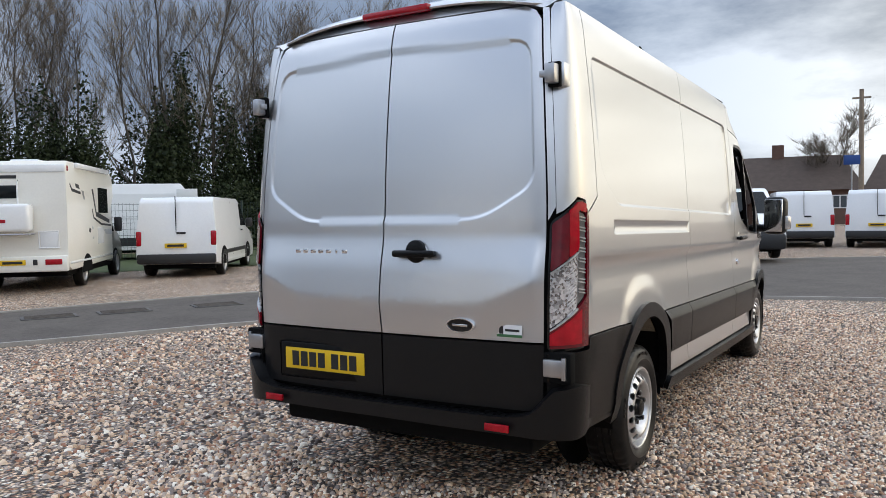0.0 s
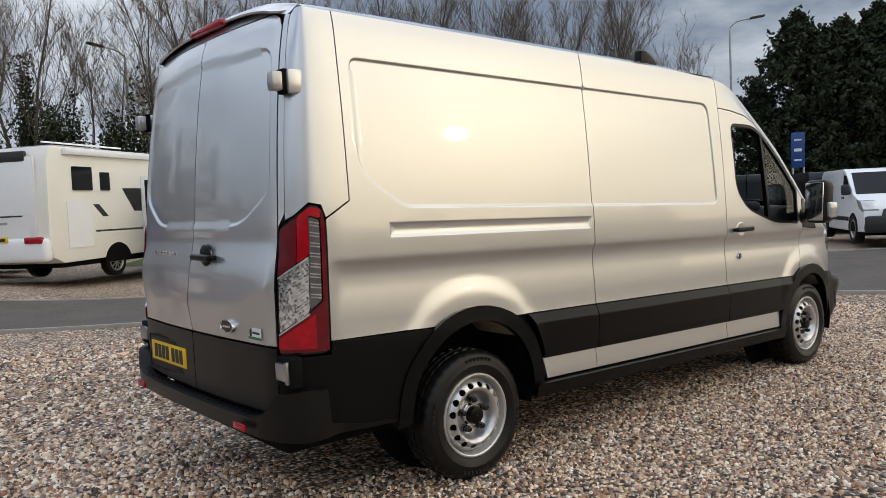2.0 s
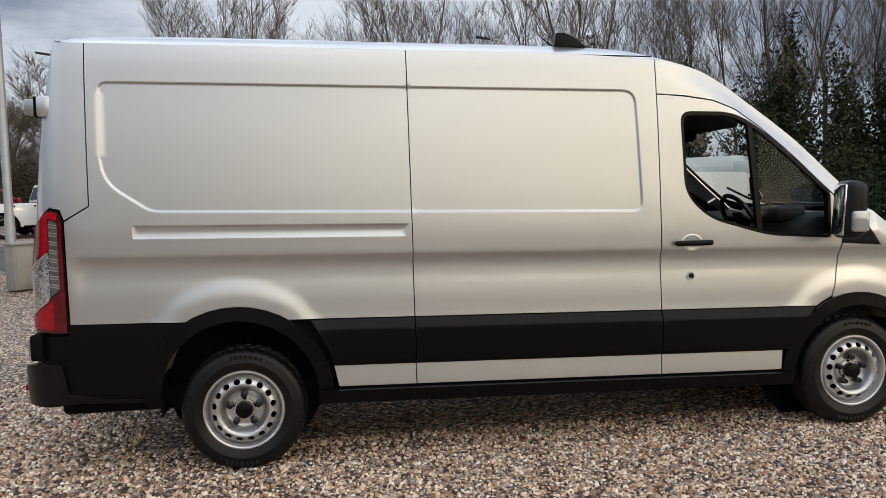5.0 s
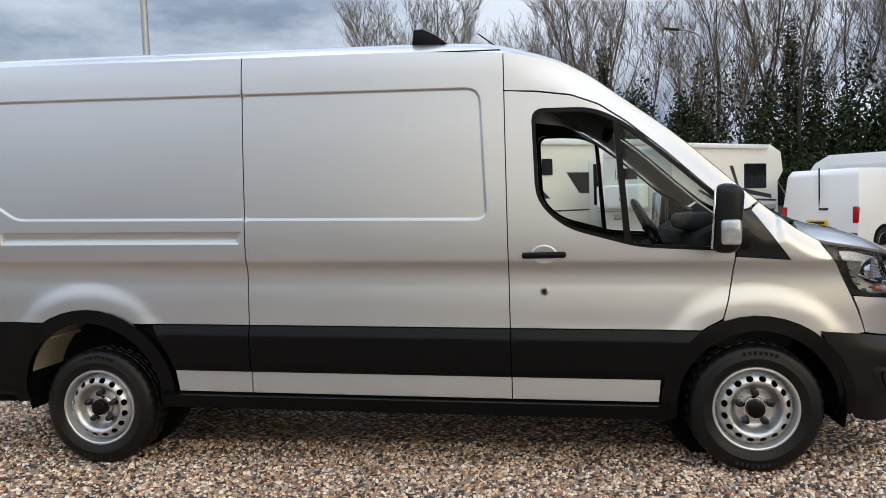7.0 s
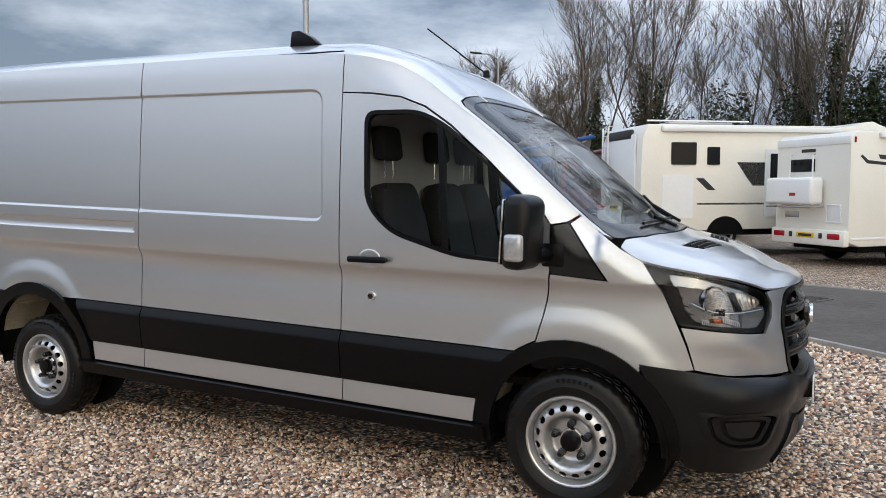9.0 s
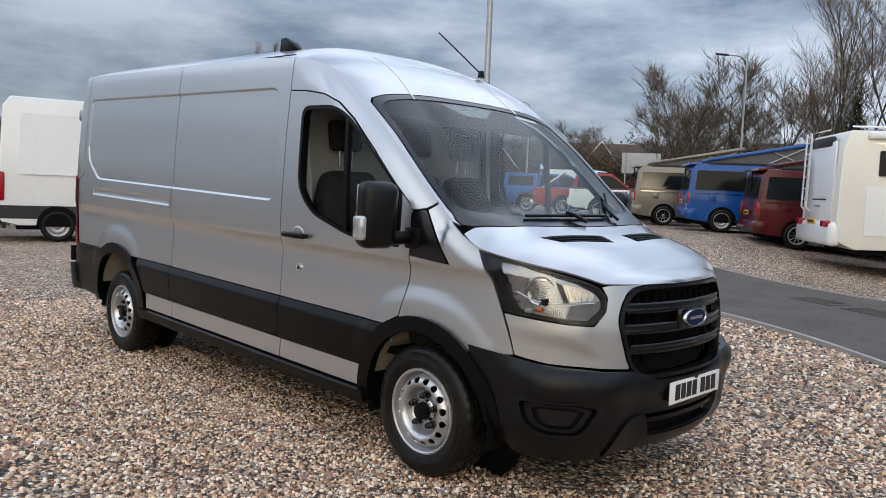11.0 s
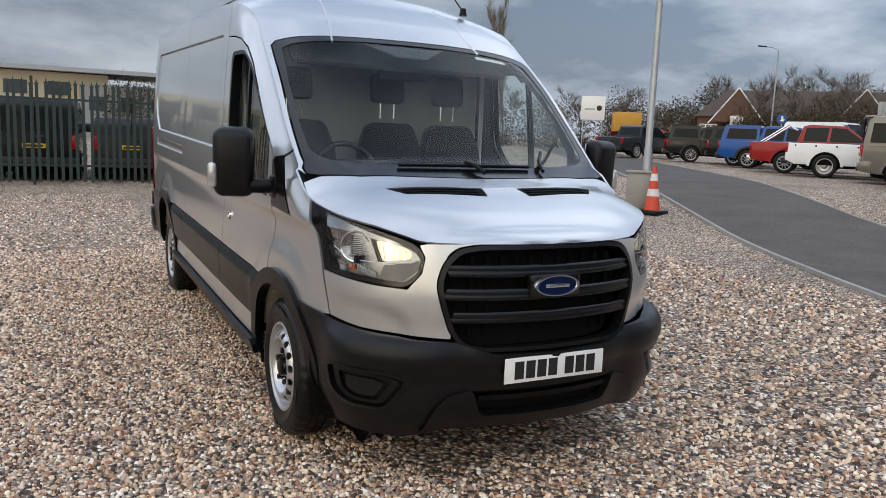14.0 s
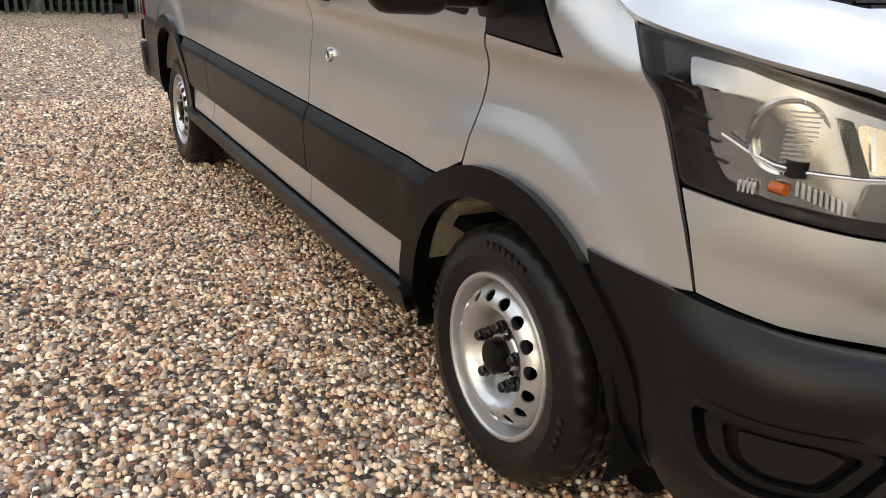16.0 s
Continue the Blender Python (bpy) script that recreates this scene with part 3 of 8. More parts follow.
def top(x, t):
    """Roof, windscreen and bonnet: t runs across from -1 to 1."""
    z = EDGE(x) + crown(x) * (1 - min(1.0, abs(t)) ** POWER(x))
    return Vector((x, t * TOP_HALF(x), z - RAKE * x))


# ---- panels cut from a surface ----
from mathutils.geometry import delaunay_2d_cdt


def inside(poly, pts):
    px, py = pts[:, 0], pts[:, 1]
    res = np.zeros(len(pts), bool)
    n = len(poly)
    for i in range(n):
        (x1, y1), (x2, y2) = poly[i], poly[(i + 1) % n]
        if y1 == y2:
            continue
        c = ((y1 > py) != (y2 > py)) & (px < (x2 - x1) * (py - y1) / (y2 - y1) + x1)
        res ^= c
    return res


def near_edge(poly, pts):
    best = np.full(len(pts), 1e9)
    for i in range(len(poly)):
        a, b = np.array(poly[i]), np.array(poly[(i + 1) % len(poly)])
        ab = b - a
        t = np.clip(((pts - a) @ ab) / max(ab @ ab, 1e-12), 0, 1)
        best = np.minimum(best, np.linalg.norm(pts - (a + t[:, None] * ab), axis=1))
    return best


def dense_loop(loop, step):
    out = []
    for i, a in enumerate(loop):
        b = loop[(i + 1) % len(loop)]
        n = max(1, math.ceil(math.dist(a, b) / step))
        out += [(a[0] + (b[0] - a[0]) * k / n, a[1] + (b[1] - a[1]) * k / n) for k in range(n)]
    return out


def slim(t):
    """Whether a triangle is nearly a line."""
    a, b, c = t
    base = max((b - a).length, (c - b).length, (a - c).length)
    return abs((b - a).cross(c - a)) < 4e-4 * base


def cut(name, outline, surface, material, parent, label="", holes=(), step=0.04, off=0.0, rim=0.012, flip=False, sides=(1,), offset=None, lines=()):
    """A panel of a surface inside an outline, with turned-in edges. sides: 1 as given, -1 mirrored."""
    loops = [dense_loop(l, step) for l in (outline, *holes)]
    pts, edges = [], []
    for l in loops:
        k = len(pts)
        pts += l
        edges += [(k + i, k + (i + 1) % len(l)) for i in range(len(l))]
    folds = []
    for l in lines:
        l = dense_loop(l, step) if math.dist(l[0], l[-1]) < 0.2 else dense_loop(l, step)[:-max(1, math.ceil(math.dist(l[0], l[-1]) / step)) + 1 or None]
        ok = inside(outline, np.array(l)) & (near_edge(loops[0], np.array(l)) > 0.010)
        for h in holes:
            ok &= ~inside(h, np.array(l))
        k = len(pts)
        keep_i = {i: k + j for j, i in enumerate(np.nonzero(ok)[0])}
        pts += [l[i] for i in keep_i]
        edges += [(keep_i[i], keep_i[i + 1]) for i in keep_i if i + 1 in keep_i]
        folds += [l[i] for i in keep_i]
    lo, hi = np.min(outline, axis=0), np.max(outline, axis=0)
    gx = np.arange(lo[0] + step / 2, hi[0], step)
    gy = np.arange(lo[1] + step / 2, hi[1], step)
    grid = np.array([(x + (j % 2) * step * 0.3, y) for j, y in enumerate(gy) for x in gx]).reshape(-1, 2)
    if len(grid):
        ok = inside(outline, grid)
        for h in holes:
            ok &= ~inside(h, grid)
        for l in loops:
            ok &= near_edge(l, grid) > step * 0.45
        if folds:
            f = np.array(folds)
            for j0 in range(0, len(grid), 500):
                g = grid[j0:j0 + 500]
                ok[j0:j0 + 500] &= ((g[:, None, :] - f[None]) ** 2).sum(2).min(1) > 0.013 ** 2
        pts += [tuple(p) for p in grid[ok]]
    n_rim = sum(map(len, loops))
    v2, _, tris, origin, *_ = delaunay_2d_cdt([Vector(p) for p in pts], edges, [], 0, 1e-6)
    on_rim = [min(o, default=n_rim) < n_rim for o in origin]
    mids = np.array([(sum(v2[i].x for i in t) / 3, sum(v2[i].y for i in t) / 3) for t in tris])
    keep = inside(outline, mids)
    for h in holes:
        keep &= ~inside(h, mids)
    tris = [t for t, k in zip(tris, keep) if k and not (all(on_rim[i] for i in t) and slim([v2[i] for i in t]))]
    made = []
    co, no = [], []
    e = 1e-3
    for v in v2:
        p = surface(v.x, v.y)
        n = (surface(v.x + e, v.y) - surface(v.x - e, v.y)).cross(surface(v.x, v.y + e) - surface(v.x, v.y - e)).normalized()
        if flip:
            n = -n
        d = off + (offset(v.x, v.y) if offset else 0.0)
        co.append(p + n * d)
        no.append(n)
    for side in sides:
        bm = bmesh.new()
        flipm = Vector((1, side, 1))
        vs = [bm.verts.new(p * flipm) for p in co]
        fs = []
        for t in tris:
            try:
                fs.append(bm.faces.new([vs[i] for i in t]))
            except ValueError:
                pass
        for v in [v for v in bm.verts if not v.link_faces]:
            pass
        for f in fs:
            f.normal_update()
            i = None
        # all faces outward
        idx = {v: k for k, v in enumerate(vs)}
        for f in fs:
            n = no[idx[f.verts[0]]] * flipm
            if f.normal.dot(n) < 0:
                f.normal_flip()
        if rim:
            bound = [ed for ed in bm.edges if len(ed.link_faces) == 1]
            low = {}
            for ed in bound:
                for v in ed.verts:
                    if v not in low:
                        low[v] = bm.verts.new(v.co - no[idx[v]] * flipm * rim)
            for ed in bound:
                a, b = ed.verts
                f = ed.link_faces[0]
                order = [l.vert for l in f.loops]
                i = order.index(a)
                fwd = order[(i + 1) % len(order)] == b
                bm.faces.new((b, a, low[a], low[b]) if fwd else (a, b, low[b], low[a]))
                ed.smooth = False
        bmesh.ops.delete(bm, geom=[v for v in bm.verts if not v.link_faces], context="VERTS")
        me = bpy.data.meshes.new(name)
        bm.to_mesh(me)
        bm.free()
        made.append(link_mesh(name, me, material, parent, label))
    return made


def arc(cx, cz, rx, rz, a0, a1, n=14):
    return [(cx + rx * math.cos(radians(a0 + (a1 - a0) * i / n)), cz + rz * math.sin(radians(a0 + (a1 - a0) * i / n))) for i in range(n + 1)]


BOTH = (1, -1)
rs = s_rear
van = thing("panel_van", "silver medium-roof panel van with black lower cladding on gravel", "van")
P = M["paint"]

# openings for the wheels, as body outlines
G = 0.003  # half a shut line
R_SEAM, D_SEAM, C_SEAM = -0.893, 0.593, -2.628
TL = [(-2.765, 1.365), (-2.783, 1.425), (-2.843, 1.437), (-2.93, 1.375), (-2.995, 1.335), (-2.995, 0.76), (-2.765, 0.765)]
Z0 = 0.815

# fold lines that keep the pressings crisp
SIDE_FOLDS = [inset(SIDE_PANEL, d) for d in (-0.005, 0.0, LIP / 2, LIP, LIP + 0.006)] + [inset(SLIDER, d) for d in (-0.004, 0.0, 0.004, 0.008)]
LEVELS = [[(-2.74, z), (2.4, z), (2.4, z + 1e-5), (-2.74, z + 1e-5)][:2] for z in (0.835, 0.86, 1.04, 1.07, 1.09, 1.108, 1.130, 1.150, 1.168, 1.176, 1.186)]
FLARES = [arc(cx, 0.60, w * k, 0.46 * k, 172, 8, 30) for cx, w in ((-1.885, 0.54), (1.88, 0.55)) for k in (1.0, 0.96, 0.92, 0.88, 0.84)]
REAR_FOLDS = [[(s_rear(max(0.001, y)), z) for y, z in inset(REAR_PANEL, d) if y > -0.1] for d in (-0.006, 0.0, 0.0065, 0.013, 0.02)]
REAR_FOLDS += [[(s_rear(0.02 * k), 1.27) for k in range(1, 43)], [(s_rear(0.02 * k), rear_crease(0.02 * k)) for k in range(1, 43)]]

# rear corner post and quarter panel
gut = lambda a, b, n=6: [(a + (b - a) * i / n, EDGE(a + (b - a) * i / n)) for i in range(n + 1)]
cut("corner_post", [(C_SEAM - G, 2.33), (C_SEAM - G, 1.455), (-2.757, 1.378), (-2.778, 1.435), (-2.845, 1.446), (-2.93, 1.385), (-2.965, 1.37), (-2.965, 2.20), (-2.96, 2.30), (-2.93, 2.33)], wrap, P, van, sides=BOTH)
cut("quarter_panel", [(C_SEAM + G, 2.33), (C_SEAM + G, 1.45), (-2.757, 1.368), (-2.757, Z0), (R_SEAM - G, Z0), (R_SEAM - G, 2.33)], wrap, P, van, step=0.022, lines=SIDE_FOLDS + LEVELS + FLARES, sides=BOTH)
cut("side_door", [(R_SEAM + G, 2.33), (R_SEAM + G, Z0), (D_SEAM - G, Z0), (D_SEAM - G, EDGE(D_SEAM))] + gut(D_SEAM - G, -0.1)[1:], wrap, P, van, step=0.022, lines=SIDE_FOLDS + LEVELS, sides=BOTH)
DOOR_TOP = [(0.62, 2.095), (0.77, 2.086), (0.95, 2.062), (1.09, 2.010), (1.237, 1.912), (1.435, 1.748), (1.63, 1.569), (1.743, 1.474), (1.772, 1.44)]
DOOR_FRONT = [(1.772, 1.215), (1.755, 1.08), (1.735, 0.98), (1.705, 0.875)]
WINDOW = rounded([(0.735, 2.0), (0.748, 1.50), (0.90, 1.355), (1.28, 1.252), (1.70, 1.232), (1.70, 1.515), (1.415, 1.765), (1.22, 1.925), (1.06, 2.0)], [0.07, 0.12, 0.10, 0.08, 0.03, 0.03, 0.1, 0.12, 0.1])
DOOR_LOW = [(1.705, 0.875), (1.62, 0.83), (1.60, Z0), (D_SEAM + G, Z0)]
cut("front_door", [(D_SEAM + G, 2.095)] + DOOR_TOP + DOOR_FRONT[:-1] + DOOR_LOW, wrap, P, van, holes=[WINDOW], step=0.025, lines=LEVELS + FLARES, sides=BOTH)
cut("roof_side", [(D_SEAM + G, 2.103), (0.77, 2.095), (0.95, 2.071), (1.094, 2.019), (1.243, 1.92), (1.441, 1.756), (1.636, 1.577), (1.749, 1.482), (1.778, 1.44), (1.85, 1.455), (1.90, 1.49)]
    + gut(1.90, D_SEAM + G, 20)[1:], wrap, P, van, step=0.025, sides=BOTH)
TRI = [(1.778, 1.43), (1.778, 1.205), (2.04, 1.19), (1.855, 1.445)]
HL_BACK = [(2.205, 1.277), (2.294, 1.152), (2.358, 1.0), (2.362, 0.99)]
cut("front_wing", [(1.778, 1.20), (2.055, 1.183), (1.865, 1.445), (1.91, 1.482)] + gut(1.91, 2.0, 4)[1:] + [(2.1, 1.335), (2.205, 1.277)] + HL_BACK[1:]
    + [(2.435, 0.80), (2.30, 0.785), (2.20, 0.80)] + arc(1.88, 0.42, 0.46, 0.47, 45, 112, 10) + [(1.712, 0.875), (1.742, 0.98), (1.762, 1.08)], wrap, P, van, step=0.025, lines=LEVELS + FLARES, sides=BOTH)

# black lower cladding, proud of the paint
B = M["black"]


def swell_edge(lo, hi):
    return lambda s, z: 0.010 * smooth_step(lo - 0.005, lo + 0.02, z) - 0.026 * max(0.0, min(1.0, (z - hi + 0.052) / 0.052))


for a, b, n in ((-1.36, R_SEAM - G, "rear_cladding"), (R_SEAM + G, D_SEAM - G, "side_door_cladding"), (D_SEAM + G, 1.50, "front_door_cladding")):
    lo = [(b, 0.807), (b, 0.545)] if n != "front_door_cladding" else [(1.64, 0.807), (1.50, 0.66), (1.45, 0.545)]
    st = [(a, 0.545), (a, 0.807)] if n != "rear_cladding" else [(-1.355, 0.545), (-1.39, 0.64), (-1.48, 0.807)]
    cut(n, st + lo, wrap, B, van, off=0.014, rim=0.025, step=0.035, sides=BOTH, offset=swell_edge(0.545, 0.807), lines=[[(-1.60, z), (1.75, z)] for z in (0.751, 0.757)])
    cut(n.replace("cladding", "sill_strip"), [(a if a > -1.3 else -1.36, 0.54), (b if b < 1.4 else 1.385, 0.54), (b if b < 1.4 else 1.372, 0.425), (a if a > -1.3 else -1.335, 0.425)], wrap, P, van, off=0.0, rim=0.02, sides=BOTH, offset=lambda s, z: 0.016 * (0.54 - z) / 0.115)
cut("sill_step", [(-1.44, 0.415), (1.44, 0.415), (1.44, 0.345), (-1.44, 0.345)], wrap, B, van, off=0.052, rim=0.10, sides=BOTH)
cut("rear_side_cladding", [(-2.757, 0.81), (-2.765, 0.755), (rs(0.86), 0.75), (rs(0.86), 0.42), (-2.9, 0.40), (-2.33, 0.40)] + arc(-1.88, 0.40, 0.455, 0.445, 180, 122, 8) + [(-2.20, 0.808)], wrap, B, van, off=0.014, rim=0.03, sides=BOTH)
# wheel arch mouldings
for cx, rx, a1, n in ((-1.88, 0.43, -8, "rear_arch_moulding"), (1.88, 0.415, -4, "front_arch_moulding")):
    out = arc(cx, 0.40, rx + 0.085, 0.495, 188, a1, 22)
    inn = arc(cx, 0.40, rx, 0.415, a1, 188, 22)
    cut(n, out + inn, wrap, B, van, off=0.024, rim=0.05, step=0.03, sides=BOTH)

# tail lights
RED, CLR = M["red_lens"], M["clear_lens"]
cut("tail_light_base", rounded(TL, 0.03), wrap, M["gloss_black"], van, off=0.0, rim=0.02, sides=BOTH)


def lens(name, loop, mat, off=0.012, r=0.012):
    cut(name, rounded(loop, r), wrap, mat, van, off=off, rim=0.012, step=0.02, sides=BOTH)


lens("brake_lens", [(-2.79, 1.414), (-2.84, 1.427), (-2.905, 1.382), (-2.905, 1.175), (-2.852, 1.212), (-2.852, 1.388), (-2.797, 1.374)], RED)
lens("stop_lens", [(-2.907, 1.380), (-2.985, 1.325), (-2.985, 1.115), (-2.907, 1.173)], M["red_deep"])
lens("outer_lens", [(-2.772, 1.36), (-2.788, 1.40), (-2.793, 1.365), (-2.793, 1.0), (-2.845, 0.955), (-2.985, 0.855), (-2.985, 0.775), (-2.772, 0.775)], M["red_deep"], r=0.006)
lens("fog_lens", [(-2.83, 0.945), (-2.985, 0.838), (-2.985, 0.79), (-2.83, 0.79)], RED, 0.0145, 0.004)
lens("reversing_lens", [(-2.852, 1.205), (-2.905, 1.167), (-2.985, 1.107), (-2.985, 0.863), (-2.852, 0.957)], M["facet_lens"], 0.004)
lens("indicator_lens", [(-2.797, 1.367), (-2.849, 1.382), (-2.849, 0.965), (-2.797, 1.005)], M["smoke_dark"], 0.002)
for k in range(8):
    for d in (0.0, 0.014):
        z0 = 1.350 - 0.046 * k - d
        lens("lens_bar", [(-2.800, z0 + 0.004), (-2.846, z0 + 0.011), (-2.846, z0 + 0.005), (-2.800, z0 - 0.002)], M["clear_lens"], 0.008, 0.001)
for k in range(12):
    z0 = 1.055 - 0.0165 * k
    lens("lens_rib", [(-2.862, z0 + 0.080), (-2.908, z0 + 0.046), (-2.908, z0 + 0.041), (-2.862, z0 + 0.075)], M["clear_lens"], 0.0065, 0.001)
for z0 in (1.112, 0.858):
    lens("lens_border", [(-2.855, z0 + 0.094), (-2.985, z0), (-2.985, z0 - 0.008), (-2.855, z0 + 0.084)], M["clear_lens"], 0.014, 0.001)

# rear doors
YD = 0.845


def door_loop(y0, y1, z0, z1, ramp=True):
    a, b = rs(y0), rs(y1)
    return [(a, z0), (b, z0), (b, z1 - 0.07), (b + (a - b) * 0.03, z1 - 0.025), (b + (a - b) * 0.09, z1), (a, z1 + 0.005)]


cut("rear_door", door_loop(0.004, YD, 0.80, 2.325), wrap, P, van, step=0.022, lines=REAR_FOLDS, sides=BOTH)
cut("rear_door_lower_trim", [(rs(0.004), 0.79), (rs(YD), 0.79), (rs(YD), 0.49), (rs(0.004), 0.49)], wrap, M["bumper"], van, off=0.003, rim=0.02, sides=BOTH)
cut("rear_frame", [(rs(YD + 0.008), 2.31), (-2.968, 2.31), (-2.968, 1.40), (rs(YD + 0.008), 1.34)], wrap, P, van, rim=0.03, sides=BOTH)


# roof, windscreen, bonnet
def both_sides(rows):
    """Closes a half outline, from the middle out and back, over the middle."""
    return rows + [(x, -t) for x, t in rows[::-1]]


TX = 0.85


def top_uv(u, v):
    return top(u, max(-1, min(1, v / TX)))


def trow(rows):
    return [(x, t * TX) for x, t in rows]


WS_TOP = [(1.198, 0.0), (1.202, 0.3), (1.216, 0.6), (1.234, 0.82), (1.250, 0.92), (1.28, 0.954)]
WS_SIDE = [(1.55, 0.955), (1.75, 0.962), (1.95, 0.965), (2.06, 0.95)]
WS_BASE = [(2.09, 0.90), (2.155, 0.70), (2.20, 0.40), (2.215, 0.15), (2.217, 0.0)]
ws = both_sides(trow(WS_TOP + WS_SIDE + WS_BASE))
roof_front = both_sides(trow([(TOP_BACK + 0.0, 0.0), (TOP_BACK, 0.985), (-2.70, 0.998), (-2.0, 0.998), (0.0, 0.998), (0.9, 0.998), (1.5, 0.998), (1.9, 0.998), (1.985, 0.998), (2.02, 0.985)] + [(x - 0.004, t + 0.012) for x, t in WS_SIDE[::-1]] + [(x - 0.008, t + (0.01 if t > 0.85 else 0)) for x, t in WS_TOP[::-1]]))
cut("roof", roof_front, top_uv, P, van, step=0.05, rim=0.010)
cut("windscreen", ws, top_uv, M["window"], van, step=0.06, rim=0.0, off=-0.004)
# dark band printed round the glass
inner = both_sides(trow([(1.230, 0.0), (1.234, 0.3), (1.252, 0.6), (1.278, 0.82), (1.308, 0.90), (1.55, 0.918), (1.75, 0.924), (1.92, 0.915), (1.97, 0.88), (2.0, 0.82), (2.055, 0.62), (2.09, 0.36), (2.10, 0.15), (2.102, 0.0)]))
cut("windscreen_band", ws, top_uv, M["gloss_black"], van, holes=[inner], step=0.05, rim=0.004, off=0.0)
BON_BACK = [(x + 0.012, t) for x, t in WS_BASE[::-1]]
HOOD_EDGE = [(2.10, 0.985), (2.2, 0.995), (2.4, 0.995), (2.6, 0.99), (2.715, 0.99), (2.795, 0.99), (2.842, 0.99), (2.885, 0.99), (2.897, 0.97), (2.897, 0.0)]


def hood_uv(u, v):
    """The bonnet: towards its tip the rows draw closer, to follow the round lip."""
    x = u if u < 2.6 else 2.6 + (TIP - 2.6) * math.sin(math.pi / 2 * min(1.0, (u - 2.6) / 0.3))
    return top(x, max(-1, min(1, v / TX)))


VENT = rounded([(2.325, 0.66), (2.42, 0.60), (2.475, 0.14), (2.375, 0.11)], 0.01)
vent_l = [(x, -t * TX) for x, t in VENT]
vent_r = [(x, t * TX) for x, t in VENT]
bon = both_sides(trow(BON_BACK + HOOD_EDGE))
cut("bonnet", bon, hood_uv, P, van, holes=[vent_l, vent_r], step=0.03, rim=0.012)
for v in (vent_l, vent_r):
    cut("bonnet_vent", v, top_uv, M["dark"], van, off=-0.005, rim=0.01, step=0.03)

# nose
sf = s_front
HL = rounded([(2.212, 1.272), (2.30, 1.152), (2.366, 0.997), (2.55, 0.98), (2.68, 0.968), (2.805, 0.962), (2.868, 1.03), (2.885, 1.094), (2.855, 1.143), (2.77, 1.173), (2.63, 1.207), (2.46, 1.238)], [0.01, 0.03, 0.02, 0.03, 0.03, 0.06, 0.05, 0.04, 0.04, 0.03, 0.03, 0.03])
GR = [(0.0, 1.155), (0.34, 1.152), (0.44, 1.135), (0.495, 1.075), (0.524, 0.985), (0.508, 0.90), (0.468, 0.775), (0.42, 0.715), (0.33, 0.70), (0.0, 0.70)]
gr_half = [(sf(y), z) for y, z in GR]
ring = rounded(GR + [(-y, z) for y, z in GR[::-1]], 0.04, 5)
NOSE_RING = sorted([(y, z) for y, z in ring if y > 0.33 and 0.76 < z], key=lambda q: math.atan2(q[1] - 0.93, q[0]))
NOSE_RING = [(sf(y + 0.006), z + (0.006 if z > 1.1 else 0.0)) for y, z in NOSE_RING]
cut("nose_panel", [(2.375, 0.99), (2.442, 0.80), (2.60, 0.775), (sf(0.60), 0.76), (sf(0.468), 0.756)] + NOSE_RING + [(sf(0.40), 1.157), (sf(0.45), 1.154), (2.90, 1.150), (2.868, 1.143), (2.889, 1.094), (2.872, 1.027), (2.807, 0.957), (2.68, 0.963), (2.55, 0.975)], wrap, P, van, step=0.025, sides=BOTH)


def wrap_all(s, z):
    """The nose with both sides: s counts on past the middle."""
    if s <= S_FRONT:
        return wrap(s, z)
    v = wrap(2 * S_FRONT - s, z)
    return Vector((v.x, -v.y, v.z))


def mirror_loop(half):
    return half + [(2 * S_FRONT - s, z) for s, z in half[::-1]]


cut("grille_surround", rounded(mirror_loop(gr_half), 0.04, 5), wrap_all, M["satin_black"], van, off=0.006, rim=0.05, step=0.03,
    holes=[rounded(mirror_loop([(sf(y), z) for y, z in [(0.0, 1.136), (0.335, 1.133), (0.425, 1.117), (0.477, 1.063), (0.504, 0.984), (0.489, 0.903), (0.451, 0.784), (0.408, 0.733), (0.325, 0.719), (0.0, 0.719)]]), 0.035, 5)])
cut("grille_back", mirror_loop([(sf(y * 0.96), 0.93 + (z - 0.93) * 0.95) for y, z in GR]), wrap_all, M["dark"], van, off=-0.085, rim=0.0, step=0.06)
for z, w in ((1.045, 0.472), (0.945, 0.486), (0.845, 0.458)):
    cut("grille_bar", mirror_loop([(sf(0.0), z + 0.027), (sf(w), z + 0.024), (sf(w + 0.012), z), (sf(w), z - 0.024), (sf(0.0), z - 0.027)]), wrap_all, M["satin_black"], van, off=-0.012, rim=0.03, step=0.009,
        offset=lambda s, v, z=z: 0.013 * abs(math.sin(math.pi * (v - z) / 0.027)) if abs(v - z) < 0.027 else 0.0)
for k in range(-5, 6):
    y = k * 0.072
    zlo, zhi = 0.75, 1.10
    bm = box_bm(0.02, 0.02, zhi - zlo, (2.79 - 0.14 * y * y, y, (zlo + zhi) / 2 - RAKE * 2.82))
    part("grille_upright", bm, M["dark"], van)

